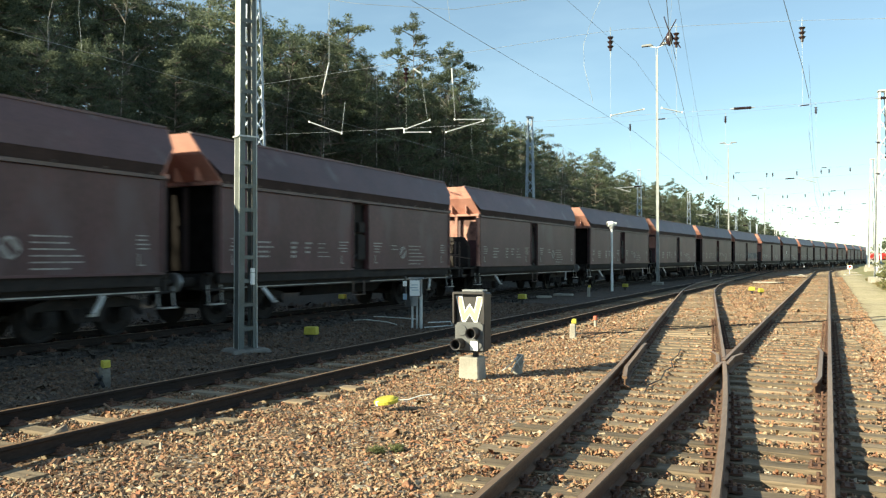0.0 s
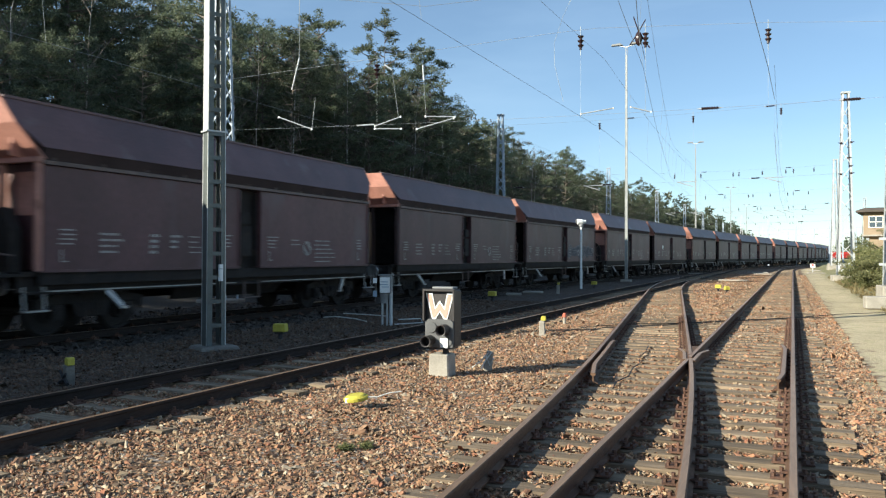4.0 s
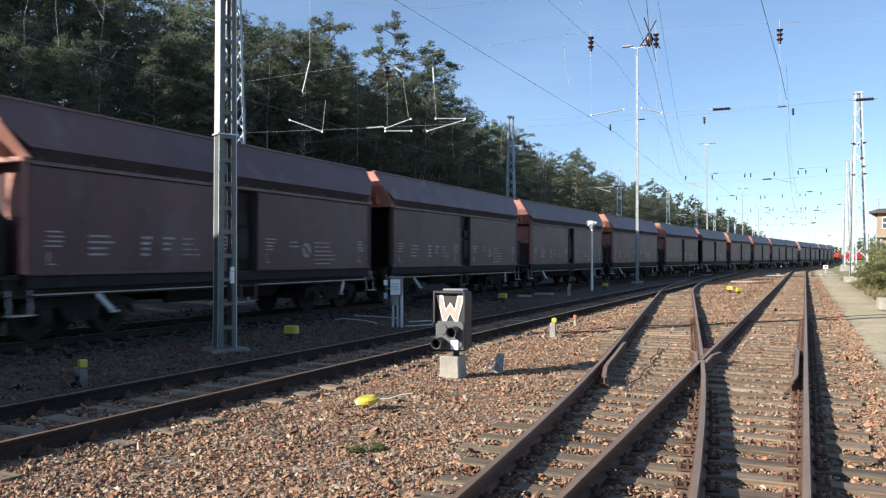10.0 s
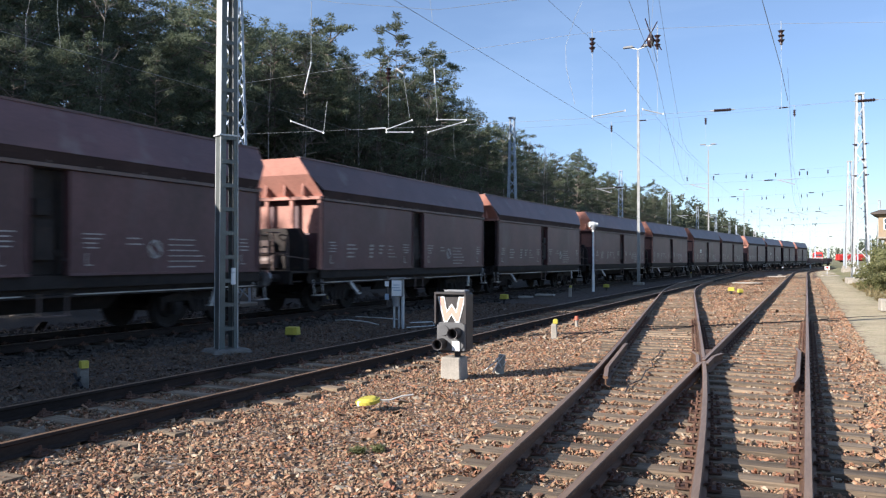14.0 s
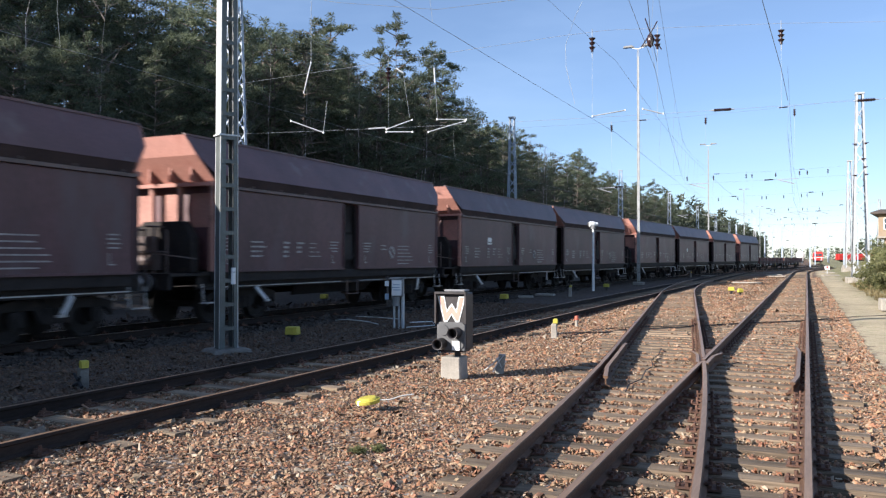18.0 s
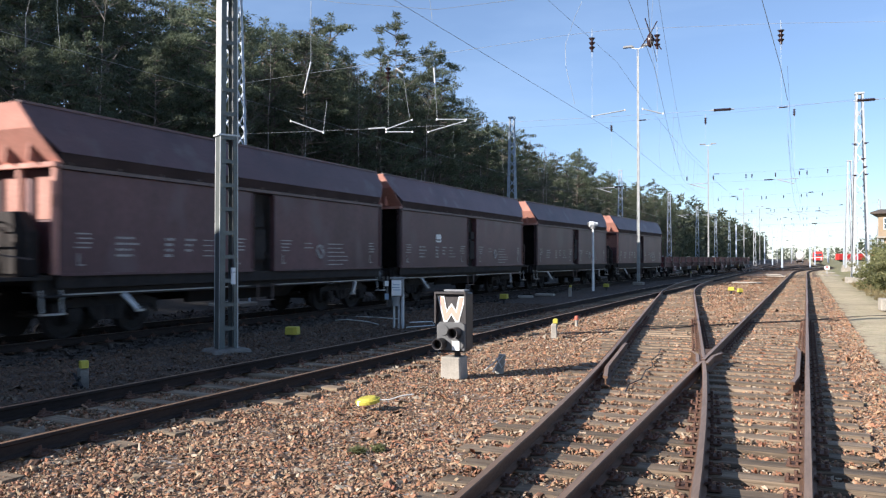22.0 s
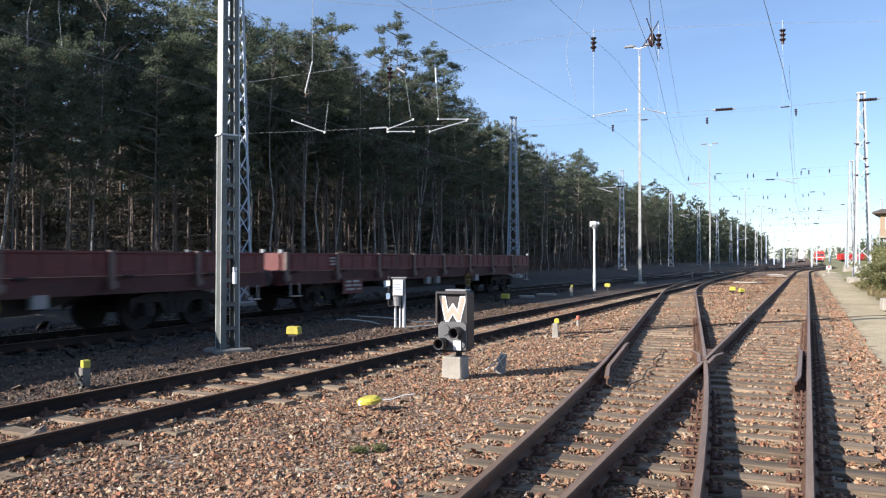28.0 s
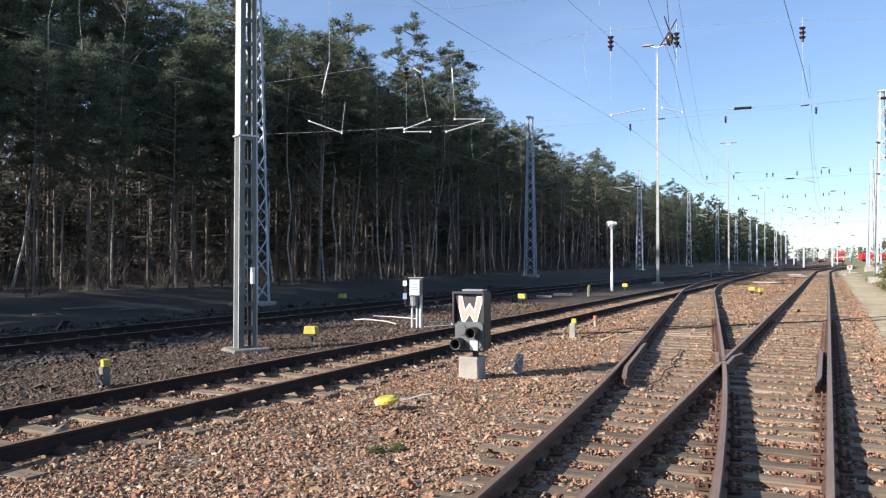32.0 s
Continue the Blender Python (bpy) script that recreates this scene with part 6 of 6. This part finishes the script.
def slim_mast(x, y, h, arm):
    m = thing("catenary_mast", "distant slim steel mast with a short bracket", "mast", pose(x, y, 0), "distant masts")
    p = Shape()
    p.bar((0, 0, -0.2), (0, 0, h), 0.30, 0.22, (0, 1, 0))
    part("pole", p, MAST_BLUE, m)
    p = Shape()
    p.bar((0, 0, h * 0.62), (arm, 0, h * 0.66), 0.06, 0.06)
    p.bar((0, 0, h * 0.80), (arm, 0, h * 0.66), 0.05, 0.05)
    part("bracket", p, MAST_BLUE, m)


for k, (x, y, h, arm) in enumerate(((-3.9, 150, 9, 2.4), (0.6, 172, 9.5, 2.4), (-15.6, 205, 10, 2.4), (7.8, 205, 10, -2.4), (11.5, 222, 12, -2.4), (-8.2, 226, 10, 2.4), (2.0, 232, 10, 2.4), (16.0, 262, 12, -2.4),
                                    (-12.0, 268, 10, 2.4), (6.6, 290, 11, 2.4), (-1.5, 318, 11, 2.4), (21.0, 322, 12, -2.4), (13.5, 345, 12, 2.4), (-6.0, 372, 12, 2.4), (8.5, 395, 12, 2.4), (26.0, 410, 13, -2.4))):
    slim_mast(x, y, h, arm)


def bush(x, y, r, h, seed, label="evergreen bush growing beside the sandy path"):
    rng = np.random.default_rng(seed)
    n = int(70 * r)
    cs = [np.array((rng.normal(0, r * 0.45), rng.normal(0, r * 0.45), abs(rng.normal(0.35, 0.28)) * h)) for _ in range(n)]
    ob = thing("bush", label, "bush", pose(x, y, ground_height(x, y)), "bushes by the path")
    part("foliage", tri_mesh("foliage", spray(rng, cs, [0.32] * n, 60, 0.16, 0.035), SHRUB), None, ob)
    st = Shape()
    for k in range(9):
        a = k * 0.7
        st.rod((0, 0, -0.1), (math.cos(a) * r * 0.6, math.sin(a) * r * 0.6, h * rng.uniform(0.4, 0.8)), 0.02, 0.006, 4, False)
    part("stems", st, TWIG, ob)


for k, (x, y, r, h) in enumerate(((4.2, 50, 1.3, 2.0), (5.3, 46, 1.5, 2.4), (4.1, 56, 1.2, 1.8), (6.0, 40, 1.6, 3.0), (7.2, 36, 1.8, 3.6), (5.0, 62, 1.2, 2.2), (6.8, 52, 1.8, 3.2), (7.5, 30, 1.5, 2.6), (5.6, 70, 1.5, 2.5), (6.5, 85, 1.8, 3.0), (8.8, 44, 1.8, 4.0), (5.9, 34.6, 1.0, 1.6))):
    bush(x, y, r, h, 200 + k)


def grass_tufts(name, n, x0, x1, y0, y1, seed, label):
    rng = np.random.default_rng(seed)
    xs, ys = rng.uniform(x0, x1, n), y0 + (y1 - y0) * rng.random(n) ** 1.6
    out = []
    for x, y in zip(xs, ys):
        z = ground_height(x, y)
        for j in range(7):
            a, ln = rng.uniform(0, 6.28), rng.uniform(0.06, 0.24)
            b = np.array((x + rng.normal(0, 0.04), y + rng.normal(0, 0.04), z))
            t = b + (math.cos(a) * ln * 0.6, math.sin(a) * ln * 0.6, ln)
            w = np.array((math.sin(a), -math.cos(a), 0)) * 0.006 * (1 + y * 0.05)
            out.append([b - w, b + w, t])
    me = tri_mesh(name, out, leaf_material(name + "_blades", (0.22, 0.17, 0.08), (0.40, 0.33, 0.17)))
    return tagged(new(name, me), label, "grass", kind="stuff")


grass_tufts("dry_grass", 4200, 2.7, 9, 18, 75, 31, "dry winter grass beside the sandy path")
TUFT = leaf_material("green_tuft_blades", (0.10, 0.12, 0.05), (0.20, 0.20, 0.09))


def weed(x, y, r, seed):
    rng = np.random.default_rng(seed)
    cs = [np.array((rng.normal(0, r * 0.5), rng.normal(0, r * 0.5), 0.03)) for _ in range(14)]
    ob = part("weed", tri_mesh("weed", spray(rng, cs, [0.04] * 14, 22, 0.05, 0.005), TUFT), None, at=pose(x, y, ground_height(x, y)))
    tagged(ob, "small green weed between ballast stones", "weed", group="weeds")


for k, (x, y, r) in enumerate(((-3.75, 6.3, 0.06), (-3.62, 6.45, 0.04))):
    weed(x, y, r, 300 + k)

DB_RED = material("bright_red_paint", (0.45, 0.035, 0.03), 0.45, 0, 0.1, 1, 20, 0.05)
COACH_WHITE = material("pale_coach_paint", (0.62, 0.58, 0.55), 0.5, 0, 0.12, 1, 20, 0.05)


def locomotive(x, y):
    w = thing("locomotive", "bright red locomotive standing far down the yard", "locomotive", pose(x, y, RAIL_Z))
    b = Shape()
    b.extrude([(-1.48, 1.0), (1.48, 1.0), (1.48, 3.1), (1.15, 3.85), (-1.15, 3.85), (-1.48, 3.1)], "y", -8, 8)
    part("body", b, DB_RED, w, bevel=0.06)
    for s in (-1, 1):
        g = Shape()
        g.box((s * 0.62, -8.02, 2.75), (1.05, 0.06, 0.7))
        part("windscreen", g, GLASS, w)
        l = Shape()
        l.rod((s * 1.0, -8.06, 1.5), (s * 1.0, -7.98, 1.5), 0.14, None, 12)
        part("headlight", l, WHITE, w)
    sk = Shape()
    sk.box((0, 0, 0.72), (2.7, 15.4, 0.55))
    part("underframe", sk, WAGON_DARK, w)
    st = Shape()
    st.box((0, -8.02, 1.9), (2.8, 0.05, 0.16))
    part("stripe", st, WHITE, w)
    buffers(w, -8.0, -1)
    bogie(w, -5)
    bogie(w, 5)


def tank_wagon(x, y):
    w = thing("tank_wagon", "pale tank wagon standing far down the yard", "freight wagon", pose(x, y, RAIL_Z))
    t = Shape()
    t.rod((0, -6, 2.6), (0, 6, 2.6), 1.42, None, 20)
    t.rod((0, -6.35, 2.6), (0, -6, 2.6), 0.9, 1.42, 20)
    part("tank", t, COACH_WHITE, w)
    f = Shape()
    f.box((0, 0, 1.1), (2.5, 13, 0.3))
    part("frame", f, WAGON_DARK, w)
    d = Shape()
    d.rod((0, 0, 3.95), (0, 0, 4.2), 0.35, None, 12)
    part("dome", d, COACH_WHITE, w)
    buffers(w, -6.5, -1)
    bogie(w, -4.3)
    bogie(w, 4.3)


bd = thing("stop_board", "small white board with red field on a short post", "sign", pose(2.1, 100, 0))
s = Shape()
s.box((0, 0, 0.72), (0.52, 0.05, 0.42))
part("board", s, WHITE, bd, bevel=0.01)
s = Shape()
s.extrude([(-0.18, 0.88), (0.18, 0.88), (0.0, 0.58)], "y", -0.045, -0.03)
part("red_field", s, DB_RED, bd)
s = Shape()
s.rod((0, 0.04, -0.1), (0, 0.04, 0.6), 0.04, None, 8)
part("post", s, GALV, bd)
locomotive(3.3, 292)
tank_wagon(-2.0, 285)


def red_coach(x, y, turn):
    w = thing("passenger_coach", "red passenger coach parked behind the yard", "coach", pose(x, y, RAIL_Z, 0, 0, turn), "parked red coaches")
    b = Shape()
    b.extrude([(-1.4, 1.0), (1.4, 1.0), (1.42, 3.0), (0.9, 3.75), (-0.9, 3.75), (-1.42, 3.0)], "y", -9.8, 9.8)
    part("body", b, DB_RED, w, bevel=0.05)
    for k in range(8):
        g = Shape()
        g.box((-1.43, -8 + k * 2.28, 2.5), (0.05, 1.4, 0.75))
        part("window", g, GLASS, w)
    u = Shape()
    u.box((0, 0, 0.8), (2.4, 18, 0.4))
    part("underframe", u, WAGON_DARK, w)
    bogie(w, -6.8)
    bogie(w, 6.8)


for k in range(2):
    red_coach(21.0 + k * 17.6, 405 + k * 10.2, -60)


# ---- the wood ----
def pine_meshes(seed, height=16.0, low=0.5, tufts=160, per=58, spread=0.165):
    """A pine: bare straight trunk with dead stubs, limbs, and a loose crown of needle tufts."""
    rng = np.random.default_rng(seed)
    sh = Shape()
    bend = rng.normal(0, 0.25, 2)
    pts = [Vector((bend[0] * (k / 6) ** 2, bend[1] * (k / 6) ** 2, height * 0.96 * k / 6 - 0.3)) for k in range(7)]
    r0 = 0.0056 * height
    for k in range(6):
        sh.rod(pts[k], pts[k + 1], r0 * (1 - k / 6.6), r0 * (1 - (k + 1) / 6.6), 7, False)
    at = lambda f: pts[min(5, int(f * 6))].lerp(pts[min(5, int(f * 6)) + 1], f * 6 - min(5, int(f * 6)))
    cs, rs = [], []
    limbs = 30
    for k in range(limbs):
        f = low + (0.985 - low) * (k / (limbs - 1)) ** 0.85
        a = k * 2.4 + rng.uniform(-0.7, 0.7)
        ln = (spread * height * (1 - (f - low) / (1.08 - low)) ** 0.75) * rng.uniform(0.45, 1.25) + 0.2
        p = at(f)
        q = p + Vector((math.cos(a) * ln, math.sin(a) * ln, ln * rng.uniform(0.05, 0.5)))
        sh.rod(p, q, 0.045, 0.012, 4, False)
        for j in range(max(2, int(tufts / limbs * (0.5 + ln / (spread * height))))):
            c = p.lerp(q, rng.uniform(0.5, 1.08))
            cs.append(np.array(c) + rng.normal(0, 1, 3) * np.array((0.24, 0.24, 0.10)))
            rs.append(rng.uniform(0.22, 0.46))
    for dz in (-0.1, 0.25, 0.5):
        cs.append(np.array(pts[-1]) + (0, 0, dz))
        rs.append(0.26)
    for k in range(26):
        f = rng.uniform(min(0.10, low * 0.5), low)
        a, ln = rng.uniform(0, 6.28), rng.uniform(0.4, 2.2)
        p = at(f)
        mid = p + Vector((math.cos(a) * ln * 0.6, math.sin(a) * ln * 0.6, rng.uniform(-0.1, 0.25)))
        sh.rod(p, mid, 0.022, 0.013, 3, False)
        for j in range(2):
            sh.rod(mid, mid + Vector((math.cos(a + rng.normal(0, 0.5)), math.sin(a + rng.normal(0, 0.5)), rng.normal(0, 0.3))) * ln * 0.4, 0.010, 0.004, 3, False)
    trunk = sh.mesh("trunk", smooth=True)
    trunk.materials.append(BARK)
    return trunk, tri_mesh("crown", spray(rng, cs, rs, per, 0.165, 0.027), NEEDLE)


def birch_mesh(seed, height=13.0):
    rng = np.random.default_rng(seed)
    sh = Shape()
    lean = rng.normal(0, 0.7, 2)
    pts = [Vector((lean[0] * k / 6 + rng.normal(0, 0.08), lean[1] * k / 6 + rng.normal(0, 0.08), height * k / 6 - 0.3)) for k in range(7)]
    for k in range(6):
        sh.rod(pts[k], pts[k + 1], 0.058 * (1 - k / 6.5), 0.058 * (1 - (k + 1) / 6.5), 7, False)
    trunk = sh.mesh("trunk", smooth=True)
    trunk.materials.append(BIRCH)
    tw = Shape()
    for k in range(34):
        f = rng.uniform(0.3, 0.99)
        i = min(5, int(f * 6))
        p = pts[i].lerp(pts[i + 1], f * 6 - i)
        a, ln = rng.uniform(0, 6.28), rng.uniform(0.8, 2.4) * (1.2 - f)
        q = p + Vector((math.cos(a) * ln, math.sin(a) * ln, ln * rng.uniform(0.7, 1.6)))
        tw.rod(p, q, 0.022, 0.008, 3, False)
        for j in range(4):
            s = p.lerp(q, rng.uniform(0.4, 1))
            d = Vector(rng.normal(0, 0.35, 3)) + Vector((0, 0, 0.25))
            tw.rod(s, s + d, 0.008, 0.003, 3, False)
    tm = tw.mesh("bare_crown")
    tm.materials.append(TWIG)
    return trunk, tm


def plant_tree(name, meshes, at, label, category="tree", second="crown", group="pines of the wood"):
    ob = thing(name, label, category, at, group)
    part("trunk", meshes[0], None, ob)
    part(second, meshes[1], None, ob)
    return ob


PINES = [pine_meshes(20 + k, 15.0, (0.42, 0.5, 0.55, 0.35, 0.6, 0.48)[k], spread=(0.16, 0.18, 0.15, 0.17, 0.19, 0.14)[k]) for k in range(6)]
BIRCHES = [birch_mesh(60 + k) for k in range(4)]
wrand = random.Random(8)


def wood_edge(y):
    """Where the wood begins beside the track."""
    return -24.5 - 2.0 * smoothstep(40, 140, y) + 0.8 * noise.noise((0, y * 0.12, 0))


count = 0
y = -14.0
while y < 190:
    for row in range(7):
        if row > 4 and y > 80:
            continue
        x = wood_edge(y) - 0.6 - row * 2.4 + wrand.uniform(-1.1, 1.1)
        yy = y + wrand.uniform(-1.3, 1.3)
        far = smoothstep(22, 36, yy)
        h = 8.6 + 5.0 * far - 1.0 * smoothstep(33, 36, yy) * smoothstep(43, 40, yy) + 0.2 * smoothstep(41, 45, yy) * smoothstep(72, 60, yy) + row * (1.7 - 1.0 * far) + wrand.uniform(-1.5, 1.3) * (1 + 0.9 * far) + (wrand.random() < 0.3) * far * wrand.uniform(1.0, 3.4) * (1.0 if yy < 62 else 0.5) - 1.3 * smoothstep(61, 68, yy) * smoothstep(104, 88, yy)
        if yy < 14:
            h = min(h, 9.6 + row * 1.5)
        s = h / 15.0
        birch = row < 4 and wrand.random() < (0.22 if row < 2 else 0.16) and yy > 14
        if yy < 12 and row % 2 or row > 1 and wrand.random() < 0.36:
            continue
        m = Matrix.Translation((x, yy, ground_height(x, yy))) @ Euler((0, 0, wrand.uniform(0, 6.28))).to_matrix().to_4x4()
        if birch:
            plant_tree("birch_tree", BIRCHES[wrand.randrange(4)], m, "bare leafless birch with pale trunk at the wood's edge", "tree", "bare_crown", "birches of the wood")
        else:
            ob = plant_tree("pine_tree", PINES[wrand.randrange(6)], m, "tall pine with a bare trunk and dark green crown")
            for c in ob.children:
                c.scale = (s * wrand.uniform(0.9, 1.15),) * 2 + (s,)
        count += 1
    y += 2.0 if y < 60 else (3.6 if y < 110 else 5.0)


# pale birches standing before the pines of the inner bend
brand = random.Random(77)
for k, yy in enumerate((35.5, 38.0, 39.2, 41.5, 43.0, 44.1, 46.5, 48.2, 49.0, 52.5, 55.0, 58.5, 63.0, 67.5, 72.0)):
    x = wood_edge(yy) + brand.uniform(-0.6, 0.5)
    m = Matrix.Translation((x, yy, ground_height(x, yy))) @ Euler((0, 0, brand.uniform(0, 6.28))).to_matrix().to_4x4()
    plant_tree("birch_tree", BIRCHES[k % 4], m, "slim bare birch with pale trunk before the pines", "tree", "bare_crown", "birches of the wood")


def far_wood(name, x0, x1, y0, y1, n, h0, h1, seed, label, base=0.3, clumps=16, mat=NEEDLE, blade=(9, 1.0, 0.28)):
    rng = np.random.default_rng(seed)
    cs, rs = [], []
    sh = []
    for k in range(n):
        x, yy, h = rng.uniform(x0, x1), rng.uniform(y0, y1), rng.uniform(h0, h1)
        g = ground_height(x, yy)
        for j in range(clumps):
            f = rng.uniform(base, 1.0)
            w = 1.7 * (1.15 - f)
            cs.append(np.array((x + rng.normal(0, w), yy + rng.normal(0, w), g + h * f)))
            rs.append(rng.uniform(0.6, 1.1))
        for a in (0, 2.1, 4.2):
            sh.append([(x + 0.12 * math.cos(a), yy + 0.12 * math.sin(a), g), (x + 0.12 * math.cos(a + 2.1), yy + 0.12 * math.sin(a + 2.1), g), (x, yy, g + h)])
    me = tri_mesh(name, np.concatenate([spray(rng, cs, rs, *blade), np.array(sh)]), mat)
    return tagged(new(name, me), label, "trees", kind="stuff")


far_wood("far_wood", -52, -25, 185, 620, 760, 13, 18, 5, "distant pine wood running along the tracks", 0.06)
far_wood("far_wood", -84, -64, 26, 210, 430, 10, 14, 9, "depth of the pine wood behind its edge", 0.0, 14, NEEDLE_SHADED)
far_wood("far_wood", -60, -43, 64, 200, 260, 12, 18, 19, "inner wood along the far tracks", 0.02, 14, NEEDLE_SHADED)
far_wood("far_wood", -62, -43, 24, 180, 200, 17, 23, 12, "inner pines of the wood behind its edge", 0.45, 12, NEEDLE_SHADED, (22, 0.5, 0.10))
far_wood("far_wood", -30, 190, 800, 900, 260, 9, 14, 15, "low distant woods closing the horizon", 0.05, 10)
far_wood("far_wood", -50, -37, -12, 110, 420, 4, 9, 23, "dark young pines filling the depth of the wood", 0.0, 14, NEEDLE_SHADED, (26, 0.38, 0.07))
far_wood("far_wood", 30, 90, 420, 760, 160, 10, 16, 6, "distant pine wood beyond the yard")


def brush(name, n, x0, x1, y0, y1, seed, label):
    """Bare brush, dead wood and young birch stems on the forest floor."""
    rng = np.random.default_rng(seed)
    out = []
    for k in range(n):
        x, y = rng.uniform(x0, x1), rng.uniform(y0, y1)
        z, h = ground_height(x, y), rng.uniform(0.4, 2.6)
        for j in range(6):
            d = np.array((rng.normal(0, 0.35), rng.normal(0, 0.35), 1.0)) * h * rng.uniform(0.4, 1)
            b = np.array((x, y, z))
            w = np.array((0.012, 0.004, 0))
            out.append([b - w, b + w, b + d])
            for i in range(3):
                q = b + d * rng.uniform(0.4, 0.95)
                out.append([q, q + w * 0.8, q + rng.normal(0, 0.28, 3) * h * 0.5])
    return tagged(new(name, tri_mesh(name, out, DEAD_TWIG)), label, "brush", kind="stuff")


brush("brush", 1200, -36, -23.6, 12, 110, 41, "bare brush and dead branches on the forest floor")
for k, (x, y, s) in enumerate(((10.0, 41.0, 0.6), (11.5, 50.0, 0.75), (9.6, 58.0, 0.6), (13.0, 44.0, 0.7), (13.0, 68.0, 0.7), (15.5, 82.0, 0.8))):
    ob = plant_tree("pine_tree", PINES[k % 6], pose(x, y, ground_height(x, y), 0, 0, 50 * k), "pine tree standing beside the signal box path", group="pines by the path")
    for c in ob.children:
        c.scale = (s * 1.35,) * 2 + (s,)
LOW_PINES = [pine_meshes(90 + k, 14.0, 0.10, 150) for k in range(2)]
for k, (x, y, s) in enumerate(((6.5, 44.0, 0.80), (7.5, 49.0, 0.72), (8.4, 40.0, 0.7), (9.4, 55.0, 0.9), (7.4, 62.0, 0.62))):
    ob = plant_tree("pine_tree", LOW_PINES[k % 2], pose(x, y, ground_height(x, y), 0, 0, 70 * k), "dense young pine with boughs down to the ground", group="pines by the path")
    for c in ob.children:
        c.scale = (s * 0.95,) * 2 + (s,)
# fallen pale sticks on the verge
for k, (x, y, ln, turn) in enumerate(((-21.5, 17.0, 2.6, 30), (-20.6, 18.4, 1.8, 62), (-22.5, 21.0, 2.0, 80), (-21.0, 15.6, 1.4, 5))):
    sh = Shape()
    sh.rod((0, 0, 0), (ln * 0.6, 0.05, 0.06), 0.03, 0.024, 6)
    sh.rod((ln * 0.6, 0.05, 0.06), (ln, -0.1, 0.02), 0.024, 0.012, 6)
    tagged(part("fallen_branch", sh, TWIG, at=pose(x, y, ground_height(x, y) + 0.04, 0, 0, turn)), "pale fallen branch on the verge of the wood", "branch", group="fallen branches")


def motions():
    """The train rolls past, towards the camera and on."""
    for ob, start, turned in TRAIN:
        rows = []
        for k in range(33):
            rows.append((float(k), line_d_pose(start - travelled(k)) @ pose(0, 0, 0, 0, 0, 180 if turned else 0)))
        walk(ob, rows)


motions()
